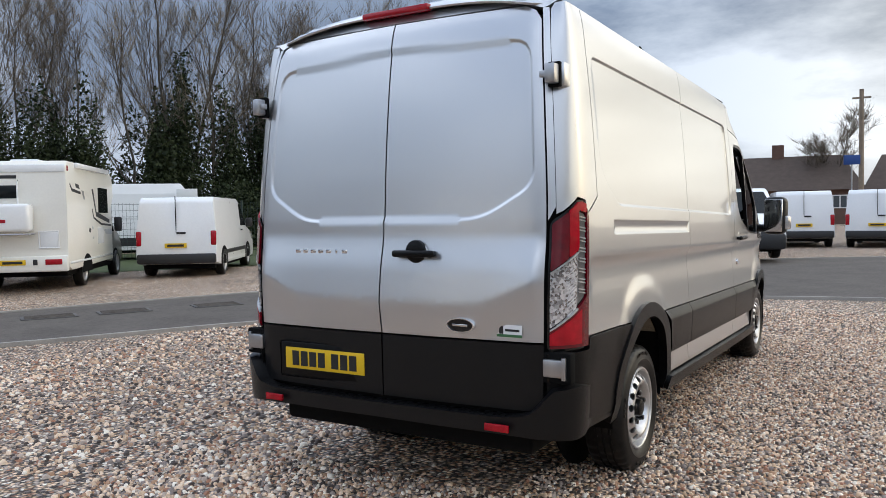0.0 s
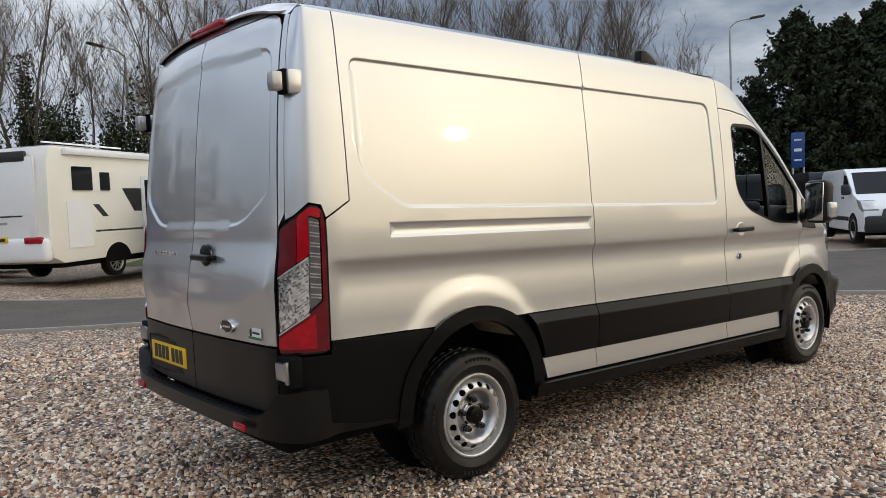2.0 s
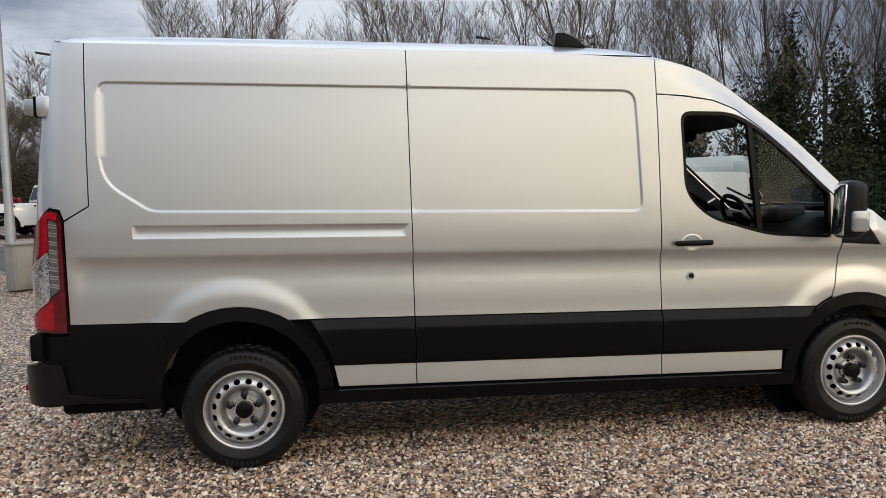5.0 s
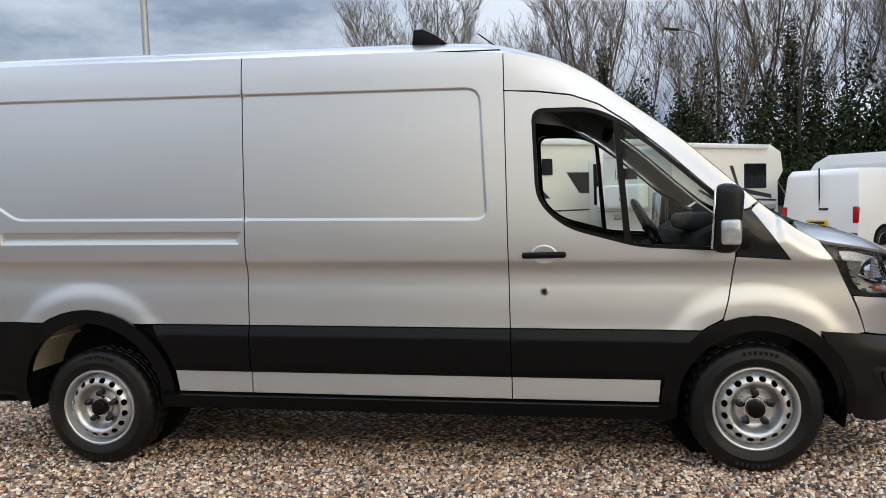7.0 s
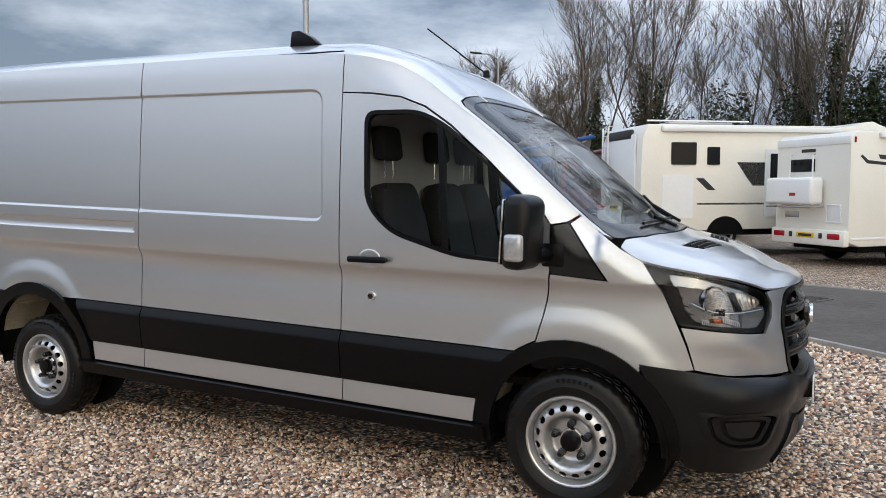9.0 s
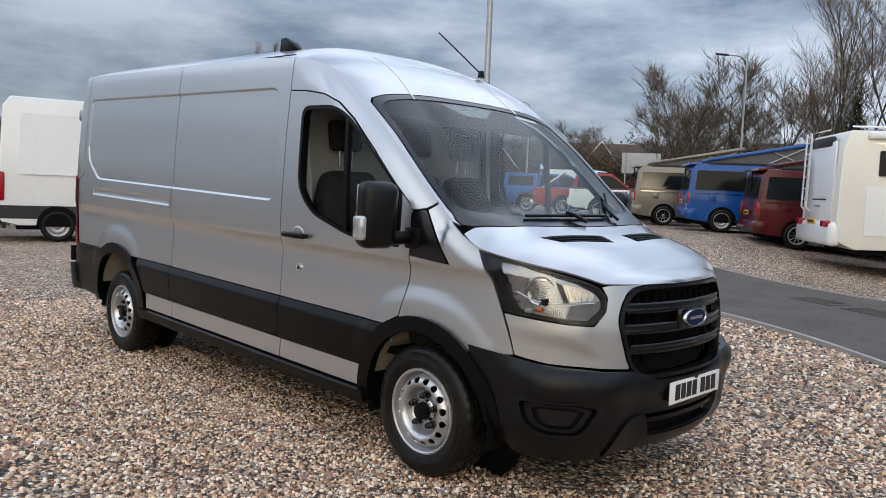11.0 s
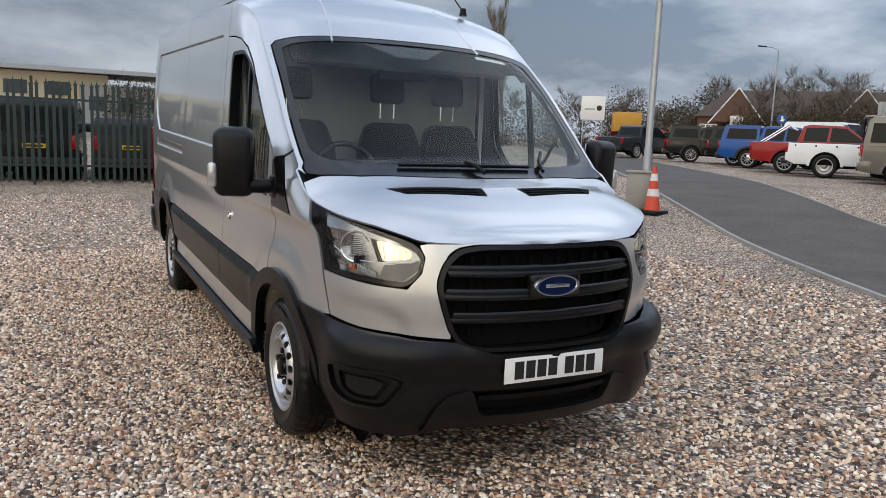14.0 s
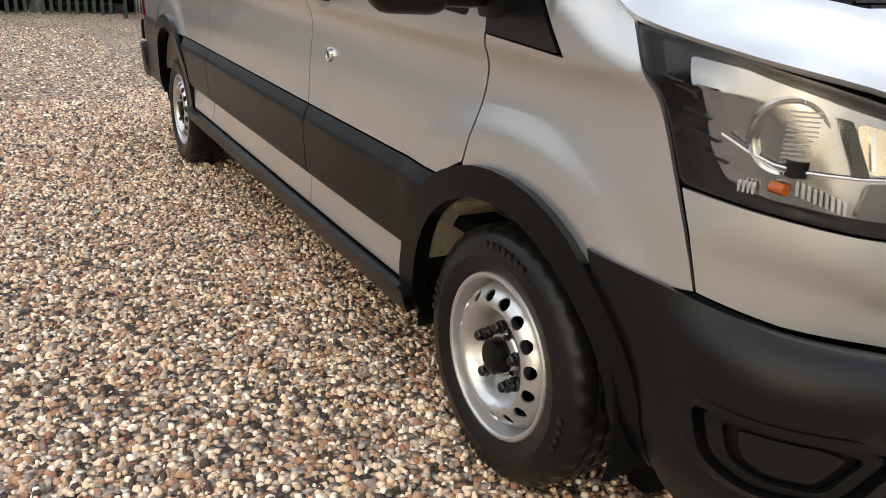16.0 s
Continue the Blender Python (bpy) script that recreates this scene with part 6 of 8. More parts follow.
def panel_van(name, label, at, turn, paint, L=5.0, W=1.92, H=1.95, wheelbase=3.2, glazed=False, group="", rim="plain", bumper=None):
    """A mid-size panel van with a short sloping bonnet. x runs forward from the middle."""
    v = thing(name, label, "van", at, turn, group)
    b, f = -L / 2, L / 2
    prof = [(b + 0.02, 0.35), (b, 0.60), (b + 0.03, 1.10), (b + 0.12, H - 0.12), (b + 0.25, H), (f - 2.0, H), (f - 1.75, H - 0.08), (f - 0.92, 1.16), (f - 0.30, 0.99), (f - 0.05, 0.80), (f, 0.55), (f - 0.03, 0.30), (f - 0.5, 0.28), (b + 0.5, 0.28)]
    part("body", shell_bm(prof, W, 1.05, 0.10), paint, v)
    part("front_bumper", box_bm(0.34, W * 0.99, 0.40, (f - 0.12, 0, 0.47), 0.08), bumper or M["veh_trim"], v)
    if bumper:
        part("rear_bumper", prism_bm([(b + 0.30, 0.34), (b - 0.02, 0.36), (b - 0.06, 0.46), (b - 0.06, 0.60), (b + 0.0, 0.66), (b + 0.30, 0.66)], W * 1.0, "XZ", -W * 0.50, 0.03), bumper, v)
        part("rear_bumper_insert", box_bm(0.04, W * 0.80, 0.09, (b - 0.05, 0, 0.40), 0.02), M["veh_trim"], v)
    else:
        part("rear_bumper", box_bm(0.20, W * 0.98, 0.24, (b + 0.06, 0, 0.46), 0.05), M["veh_trim"], v)
    end_plate(v, "windscreen", (f - 0.935, 1.175), (f - 1.72, H - 0.105), W * 0.455, W * 0.40, M["veh_glass"])
    side_plate(v, "side_window", [(f - 1.85, H - 0.15), (f - 1.85, 1.20), (f - 1.12, 1.20), (f - 1.65, H - 0.17)], W, 1.05, 0.10, M["veh_glass"])
    if glazed:
        side_plate(v, "rear_side_window", [(f - 3.2, H - 0.2), (f - 3.2, 1.2), (f - 2.05, 1.2), (f - 2.05, H - 0.2)], W, 1.05, 0.10, M["veh_glass"])
        side_plate(v, "rear_quarter_window", [(b + 0.25, H - 0.2), (b + 0.2, 1.2), (f - 3.3, 1.2), (f - 3.3, H - 0.2)], W, 1.05, 0.10, M["veh_glass"])
        end_plate(v, "rear_window", (b + 0.11, H - 0.2), (b + 0.035, 1.2), W * 0.36, W * 0.40, M["veh_glass"])
    if not bumper:
        side_plate(v, "rub_strip", [(b + 0.8, 0.62), (b + 0.8, 0.52), (f - 1.3, 0.52), (f - 1.3, 0.62)], W, 1.05, 0.10, M["veh_trim"], r=0.01)
    # door seams and handles
    side_plate(v, "door_seam", [(f - 1.93, H - 0.1), (f - 1.93, 0.45), (f - 1.915, 0.45), (f - 1.915, H - 0.1)], W, 1.05, 0.10, M["dark"], thick=0.006, r=0)
    side_plate(v, "door_seam", [(f - 3.0, H - 0.1), (f - 3.0, 0.45), (f - 2.985, 0.45), (f - 2.985, H - 0.1)], W, 1.05, 0.10, M["dark"], thick=0.006, r=0, sides=(1,))
    side_plate(v, "handle", [(f - 1.88, 1.1), (f - 1.88, 1.06), (f - 1.70, 1.06), (f - 1.70, 1.1)], W, 1.05, 0.10, M["veh_trim"], thick=0.03, r=0.01)
    part("rear_door_seam", box_bm(0.03, 0.014, H - 0.65, (b + 0.045, 0, 0.5 + H / 2 - 0.15)), M["dark"], v, smooth=False)
    part("rear_handle", box_bm(0.04, 0.22, 0.05, (b + 0.02, -0.12, 1.08), 0.01), M["veh_trim"], v)
    for s in (1, -1):
        part("tail_light", box_bm(0.12, 0.13, 0.36, (b + 0.055, s * (W / 2 - 0.075), 0.95), 0.03), M["red_lens"], v)
        hl = prism_bm([(f - 0.66, 1.06), (f - 0.27, 1.0), (f - 0.03, 0.82), (f - 0.08, 0.74), (f - 0.40, 0.82)], 0.34, "XZ", 0.0, 0.02)
        for q in hl.verts:
            q.co.y = s * (W / 2 - 0.335 + q.co.y)
        part("headlight", hl, M["lamp_clear"], v)
        m = part("door_mirror", box_bm(0.12, 0.2, 0.26, (f - 1.15, s * (W / 2 + 0.10), 1.28), 0.05), M["veh_trim"], v)
    end_plate(v, "grille", (f + 0.01, 0.62), (f - 0.05, 0.82), W * 0.30, W * 0.27, M["veh_trim"], 0.02)
    plate(v, b - 0.045, 0.78 if not glazed else 0.85, -1, True)
    plate(v, f + 0.055, 0.46, 1, False)
    part("floor_pan", box_bm(L - 0.7, W * 0.86, 0.16, (0, 0, 0.28)), M["dark"], v)
    wx = f - 0.92
    add_wheels(v, (wx, wx - wheelbase), W / 2 - 0.01, 0.33, rim)
    for x in (wx, wx - wheelbase):
        ring = arc(x, 0.33, 0.40, 0.40, 180, 0, 12)
        side_plate(v, "arch_gap", ring + [(x + 0.33, 0.28), (x - 0.33, 0.28)], W, 1.05, 0.10, M["dark"], thick=0.006, r=0)
        if bumper:
            lip = arc(x, 0.33, 0.47, 0.46, 180, 0, 14) + arc(x, 0.33, 0.395, 0.395, 0, 180, 14)
            side_plate(v, "arch_lip", lip, W, 1.05, 0.10, bumper, thick=0.030, r=0)
    return v


def camper_van(name, label, at, turn, paint, canvas_tint, rim="spoke"):
    """A glazed camper with its elevating roof up at the front."""
    v = panel_van(name, label, at, turn, paint, 4.9, 1.90, 1.95, 3.0, True, "campers with raised roofs", rim, paint)
    v["category"] = "camper van"
    bm = prism_bm([(-1.9, 2.02), (1.0, 2.55), (1.05, 2.60), (0.95, 2.66), (-1.9, 2.10)], 1.55, "XZ", -0.775, 0.02)
    part("raised_roof", bm, paint, v)
    bm = prism_bm([(-1.85, 1.96), (0.85, 1.96), (0.92, 2.54), (-1.85, 2.03)], 1.40, "XZ", -0.70)
    part("roof_canvas", bm, PAINTS["canvas"], v, "dark grey canvas side of the raised roof")
    for s in (1, -1):
        part("roof_strut", tube_bm([(-0.3, s * 0.73, 1.97), (0.75, s * 0.73, 2.48)], 0.018, 6), M["alloy"], v)
        part("roof_strut", tube_bm([(0.75, s * 0.73, 1.98), (-0.1, s * 0.73, 2.33)], 0.018, 6), M["alloy"], v)
    side_plate(v, "swage", [(-2.25, 1.14), (-2.25, 1.105), (1.3, 1.105), (1.3, 1.14)], 1.90, 1.05, 0.10, paint, thick=0.018, r=0.01)
    side_plate(v, "sill_trim", [(-1.05, 0.40), (-1.05, 0.28), (1.1, 0.28), (1.1, 0.40)], 1.90, 1.05, 0.10, M["veh_trim"], thick=0.016, r=0.01)
    part("fuel_flap", box_bm(0.19, 0.012, 0.17, (-1.75, -0.948, 0.97), 0.004), paint, v)
    part("spoiler", prism_bm([(-2.46, 1.90), (-2.42, 1.965), (-2.05, 1.99), (-2.05, 1.93)], 1.52, "XZ", -0.76, 0.012), paint, v)
    part("awning_rail", box_bm(2.6, 0.05, 0.06, (-0.6, -0.86, 1.975), 0.01), M["veh_trim"], v)
    end_plate(v, "rear_window_tint", (-2.34, 1.72), (-2.42, 1.25), 0.66, 0.7, M["veh_glass"], 0.016)
    return v


def high_van(name, label, at, turn, paint, L=5.9, W=2.0, H=2.65, group=""):
    v = thing(name, label, "van", at, turn, group)
    b, f = -L / 2, L / 2
    prof = [(b, 0.45), (b, 1.0), (b + 0.10, H - 0.2), (b + 0.25, H), (f - 2.0, H), (f - 1.55, H - 0.25), (f - 0.85, 1.42), (f - 0.2, 1.10), (f - 0.02, 0.85), (f, 0.45), (f - 0.4, 0.35), (b + 0.4, 0.35)]
    part("body", shell_bm(prof, W, 1.05, 0.07), paint, v)
    part("rear_bumper", box_bm(0.2, W, 0.26, (b, 0, 0.50), 0.05), M["veh_trim"], v)
    part("front_bumper", box_bm(0.3, W, 0.4, (f - 0.08, 0, 0.50), 0.07), M["veh_trim"], v)
    side_plate(v, "cladding", [(b + 0.02, 0.78), (b + 0.02, 0.5), (f - 0.4, 0.5), (f - 0.4, 0.78)], W, 1.05, 0.07, M["veh_trim"], r=0.02)
    side_plate(v, "side_recess", [(b + 0.45, H - 0.35), (b + 0.40, 1.45), (f - 2.2, 1.45), (f - 2.2, H - 0.35)], W, 1.05, 0.07, paint, thick=0.012, r=0.06)
    side_plate(v, "side_window", [(f - 1.95, 2.1), (f - 1.95, 1.40), (f - 1.05, 1.35), (f - 1.55, 2.1)], W, 1.05, 0.07, M["veh_glass"])
    end_plate(v, "windscreen", (f - 0.87, 1.45), (f - 1.5, H - 0.35), W * 0.42, W * 0.38, M["veh_glass"])
    for s in (1, -1):
        part("tail_light", box_bm(0.14, 0.16, 0.62, (b + 0.07, s * (W / 2 - 0.075), 1.18), 0.04), M["red_lens"], v)
        part("door_mirror", box_bm(0.13, 0.2, 0.34, (f - 1.25, s * (W / 2 + 0.14), 1.5), 0.05), M["veh_trim"], v)
    part("rear_door_seam", box_bm(0.03, 0.014, H - 0.9, (b + 0.05, 0, 1.6)), M["dark"], v, smooth=False)
    plate(v, b - 0.11, 0.75, -1, True)
    part("floor_pan", box_bm(L - 0.7, W * 0.86, 0.16, (0, 0, 0.34)), M["dark"], v)
    add_wheels(v, (f - 1.05, f - 1.05 - 3.7), W / 2 - 0.01, 0.35)
    for x in (f - 1.05, f - 4.75):
        side_plate(v, "arch_gap", arc(x, 0.35, 0.42, 0.43, 180, 0, 12) + [(x + 0.35, 0.33), (x - 0.35, 0.33)], W, 1.05, 0.07, M["dark"], thick=0.014, r=0)
    return v


def pickup(name, label, at, turn, paint, L=5.3, W=1.88, H=1.80, canopy=None, bar=False, rim="spoke", bed=1.55):
    v = thing(name, label, "pickup", at, turn, "pickups parked in a row")
    b, f = -L / 2, L / 2
    prof = [(b, 0.55), (b + 0.02, 1.12), (b + bed, 1.14), (f - 1.3, 1.14), (f - 0.25, 1.02), (f - 0.03, 0.80), (f, 0.50), (f - 0.3, 0.40), (b + 0.3, 0.42)]
    part("body", shell_bm(prof, W, 0.95, 0.12), paint, v)
    cab = [(b + bed, 1.08), (b + bed + 0.20, H - 0.06), (b + bed + 0.45, H), (f - 2.15, H - 0.03), (f - 1.25, 1.08)]
    part("cab", shell_bm(cab, W * 0.94, 1.1, 0.22, 0.05), paint, v)
    if bed < 2.0:
        side_plate(v, "side_window", [(b + 1.85, H - 0.12), (b + 1.78, 1.2), (b + 2.55, 1.2), (b + 2.6, H - 0.1)], W * 0.94, 1.1, 0.22, M["veh_glass"])
    side_plate(v, "front_window", [(b + 2.68, H - 0.1), (b + 2.64, 1.2), (f - 1.5, 1.2), (f - 2.15, H - 0.12)], W * 0.94, 1.1, 0.22, M["veh_glass"])
    end_plate(v, "windscreen", (f - 1.32, 1.16), (f - 2.08, H - 0.09), W * 0.41, W * 0.34, M["veh_glass"])
    end_plate(v, "cab_rear_window", (b + bed + 0.17, H - 0.14), (b + bed + 0.05, 1.25), W * 0.34, W * 0.38, M["veh_glass"])
    if canopy:
        cp = [(b + 0.08, 1.10), (b + 0.22, H - 0.05), (b + 0.35, H), (b + 1.62, H), (b + 1.62, 1.10)]
        part("canopy", shell_bm(cp, W * 0.93, 1.1, 0.20, 0.05), canopy, v)
        side_plate(v, "canopy_window", [(b + 0.40, H - 0.15), (b + 0.30, 1.22), (b + 1.5, 1.22), (b + 1.5, H - 0.15)], W * 0.93, 1.1, 0.20, M["veh_glass"])
        end_plate(v, "canopy_rear_window", (b + 0.20, H - 0.14), (b + 0.10, 1.2), W * 0.33, W * 0.38, M["veh_glass"])
    if bed > 2.0:
        part("bed_floor_cover", box_bm(bed - 0.2, W * 0.80, 0.03, (b + bed / 2, 0, 1.135), 0.01), M["veh_trim"], v)
        for k in range(4):
            for s in (1, -1):
                part("rope_hook", cyl_bm(0.03, 0.04, (b + 0.30 + 0.62 * k, s * (W / 2 - 0.015), 1.04), "Y", 10), M["veh_trim"], v)
    lip_m = M["veh_trim"] if canopy else paint
    for x in (f - 0.92, f - 4.07):
        side_plate(v, "arch_lip", arc(x, 0.385, 0.55, 0.55, 180, 0, 14) + arc(x, 0.385, 0.46, 0.47, 0, 180, 14), W, 0.95, 0.12, lip_m, thick=0.035, r=0)
    side_plate(v, "door_handle", [(b + bed + 0.85, 1.07), (b + bed + 0.85, 1.03), (b + bed + 1.02, 1.03), (b + bed + 1.02, 1.07)], W, 0.95, 0.12, M["chrome"] if bar else M["veh_trim"], thick=0.03, r=0.01)
    side_plate(v, "door_seam", [(b + bed + 0.08, 1.10), (b + bed + 0.08, 0.55), (b + bed + 0.095, 0.55), (b + bed + 0.095, 1.10)], W, 0.95, 0.12, M["dark"], thick=0.006, r=0)
    part("tailgate_handle", box_bm(0.03, 0.26, 0.07, (b + 0.005, 0, 0.98), 0.01), M["veh_trim"], v)
    for s in (1, -1):
        part("door_mirror", box_bm(0.12, 0.18, 0.2, (f - 1.55, s * (W / 2 + 0.06), 1.24), 0.04), lip_m, v)
    if bar:
        for s in (1, -1):
            part("sports_bar", tube_bm([(b + 0.35, s * 0.78, 1.12), (b + 1.25, s * 0.72, H - 0.02), (b + 1.5, s * 0.72, 1.6)], 0.035, 8), M["chrome"], v)
    for s in (1, -1):
        part("tail_light", box_bm(0.1, 0.14, 0.34, (b + 0.045, s * (W / 2 - 0.075), 0.95), 0.03), M["red_lens"], v)
        part("headlight", box_bm(0.2, 0.36, 0.16, (f - 0.13, s * (W / 2 - 0.22), 0.90), 0.04), M["lamp_clear"], v)
    part("rear_bumper", box_bm(0.18, W * 0.9, 0.2, (b - 0.02, 0, 0.52), 0.04), M["chrome"] if bar else M["veh_trim"], v)
    part("front_bumper", box_bm(0.22, W * 0.96, 0.3, (f - 0.05, 0, 0.55), 0.06), M["veh_trim"], v)
    plate(v, b - 0.12, 0.58, -1, True)
    part("floor_pan", box_bm(L - 0.9, W * 0.7, 0.18, (0, 0, 0.42)), M["dark"], v)
    add_wheels(v, (f - 0.92, f - 0.92 - 3.15), W / 2, 0.385, rim)
    for x in (f - 0.92, f - 4.07):
        side_plate(v, "arch_gap", arc(x, 0.385, 0.47, 0.48, 180, 0, 12) + [(x + 0.40, 0.42), (x - 0.40, 0.42)], W, 0.95, 0.12, M["dark"], thick=0.008, r=0)
    return v


def motorhome_coach(at, turn):
    """Low-profile motorhome with rear box, stripe graphics and a dark cab window."""
    v = thing("motorhome", "cream motorhome with rear storage box and dark striped graphics", "motorhome", at, turn, "motorhomes")
    W, H, L = 2.2, 2.85, 5.9
    b, f = 0.0, L  # x runs forward from the rear wall
    prof = [(b, 0.55), (b, H - 0.15), (b + 0.12, H), (3.9, H), (4.35, H - 0.18), (4.45, 2.15), (4.2, 1.9), (4.2, 0.5), (b + 0.3, 0.45)]
    part("coach_body", shell_bm(prof, W, 1.2, 0.0, 0.04), PAINTS["cream"], v)
    cab = [(4.1, 0.45), (4.1, 2.05), (4.45, 2.0), (5.0, 1.42), (5.55, 1.12), (5.82, 0.85), (5.9, 0.45), (5.4, 0.35)]
    part("cab", shell_bm(cab, 1.98, 1.1, 0.12, 0.05), PAINTS["silver"], v)
    end_plate(v, "windscreen", (4.98, 1.46), (4.52, 1.96), 0.85, 0.78, M["veh_glass"])
    side_plate(v, "cab_window", [(4.32, 1.85), (4.32, 1.25), (4.95, 1.22), (4.5, 1.85)], 1.98, 1.1, 0.12, M["veh_glass"])
    part("rear_window", box_bm(0.03, 0.78, 0.28, (-0.008, 0.28, 2.18), 0.012), M["veh_glass"], v)
    bx = part("storage_box", box_bm(0.36, 1.45, 0.60, (-0.22, 0.28, 1.62), 0.08, 3), PAINTS["white"], v, "white moulded storage box on the rear wall")
    part("box_mark", box_bm(0.006, 0.18, 0.07, (-0.402, 0.1, 1.55)), M["red_lens"], bx, smooth=False)
    part("box_rail", tube_bm([(-0.05, 1.0, 1.28), (-0.35, 0.98, 1.27), (-0.35, -0.42, 1.27), (-0.05, -0.44, 1.28)], 0.02, 6), M["alloy"], v)
    for y in (0.55, -0.15):
        part("cycle_rail", tube_bm([(-0.02, y, 2.42), (-0.10, y, 2.40), (-0.10, y, 1.9)], 0.018, 6), PAINTS["white"], v)
    part("rear_bumper", box_bm(0.16, W, 0.34, (-0.03, 0, 0.62), 0.04), PAINTS["cream"], v)
    for s in (1, -1):
        lt = part("tail_light", box_bm(0.03, 0.34, 0.12, (-0.112, s * 0.82, 0.66), 0.012), M["red_lens"], v)
        part("reflector", box_bm(0.03, 0.09, 0.12, (-0.111, s * 0.45, 0.66), 0.01), M["veh_trim"], v)
        part("marker_light", box_bm(0.04, 0.03, 0.12, (0.1, s * (W / 2 + 0.005), 2.68), 0.008), M["red_lens"], v)
    plate(v, -0.118, 0.66, -1, True)
    part("service_hatch", box_bm(0.012, 0.36, 0.36, (-0.004, -0.72, 1.15), 0.004), PAINTS["white"], v)
    part("vent_panel", box_bm(0.012, 0.44, 0.14, (-0.004, 0.55, 1.1), 0.004), M["alloy"], v)
    part("name_mark", box_bm(0.008, 0.42, 0.07, (-0.004, 0.1, 2.5)), M["veh_trim"], v, smooth=False)
    side_plate(v, "side_window", [(2.75, 2.35), (2.75, 1.72), (3.65, 1.72), (3.65, 2.35)], W, 1.2, 0.0, M["veh_glass"], 0.03, sides=(1,))
    side_plate(v, "graphic_band", [(2.3, 2.3), (2.55, 1.75), (3.9, 1.55), (3.9, 1.45), (2.5, 1.63), (2.15, 2.3)], W, 1.2, 0.0, M["veh_trim"], 0.005, r=0.01, sides=(1,))
    side_plate(v, "graphic_mark", [(0.28, 2.38), (0.45, 2.26), (1.15, 2.2), (1.15, 2.14), (0.42, 2.19), (0.25, 2.33)], W, 1.2, 0.0, M["veh_trim"], 0.005, r=0.005, sides=(1,))
    side_plate(v, "graphic_mark", [(0.7, 2.38), (0.75, 2.29), (1.1, 2.25), (1.0, 2.36)], W, 1.2, 0.0, M["veh_trim"], 0.005, r=0.005, sides=(1,))
    side_plate(v, "graphic_mark", [(1.22, 2.24), (1.42, 2.22), (1.52, 2.02), (1.38, 2.04)], W, 1.2, 0.0, M["alloy"], 0.005, r=0.005, sides=(1,))
    side_plate(v, "graphic_band", [(2.18, 1.82), (2.30, 1.62), (3.05, 1.46), (4.1, 1.42), (4.1, 1.37), (3.0, 1.41), (2.24, 1.58), (2.10, 1.82)], W, 1.2, 0.0, M["veh_trim"], 0.005, r=0.01, sides=(1,))
    side_plate(v, "graphic_mark", [(3.25, 1.30), (3.45, 1.18), (4.1, 1.16), (4.1, 1.28)], W, 1.2, 0.0, M["sign_grey"], 0.005, r=0.01, sides=(1,))
    for x, z, r in ((1.85, 1.30, 0.055), (2.1, 1.36, 0.04), (2.15, 1.12, 0.03)):
        part("side_fitting", cyl_bm(r, 0.02, (x, -W / 2 - 0.005, z), "Y", 16), M["veh_trim"] if r > 0.05 else PAINTS["white"], v)
    part("skirt_strip", box_bm(4.0, 0.02, 0.05, (2.1, -W / 2 - 0.004, 0.62), 0.006), PAINTS["white"], v)
    part("rear_roof_band", box_bm(0.03, W * 0.985, 0.16, (-0.006, 0, H - 0.17), 0.012), PAINTS["white"], v)
    rack = part("fold_rack", tube_bm([(-0.02, -0.92, 0.95), (-0.05, -0.92, 1.32), (-0.05, -0.52, 1.32), (-0.02, -0.52, 0.95)], 0.014, 6), PAINTS["white"], v, "white folding rack frame")
    part("rack_rung", tube_bm([(-0.02, -0.92, 0.96), (-0.02, -0.52, 0.96)], 0.014, 6), PAINTS["white"], rack)
    side_plate(v, "side_locker", [(2.6, 1.35), (2.6, 0.95), (3.2, 0.95), (3.2, 1.35)], W, 1.2, 0.0, PAINTS["white"], 0.012, sides=(1,))
    part("roof_light", box_bm(0.6, 0.6, 0.10, (1.2, 0, H + 0.04), 0.03), PAINTS["white"], v)
    part("awning", box_bm(3.0, 0.12, 0.12, (2.2, -W / 2 - 0.02, H - 0.07), 0.03), PAINTS["white"], v)
    part("floor_pan", box_bm(L - 0.8, 1.9, 0.2, (L / 2, 0, 0.42)), M["dark"], v)
    add_wheels(v, (1.55, 5.0), 1.02, 0.34)
    side_plate(v, "arch_gap", arc(1.55, 0.34, 0.46, 0.42, 180, 0, 12), W, 1.2, 0.0, M["dark"], thick=0.006, r=0)
    side_plate(v, "arch_gap", arc(5.0, 0.34, 0.40, 0.42, 180, 0, 12), 1.98, 1.1, 0.12, M["dark"], thick=0.006, r=0)
    part("door_mirror", box_bm(0.14, 0.2, 0.4, (4.75, -1.14, 1.42), 0.05), M["veh_trim"], v)
    return v


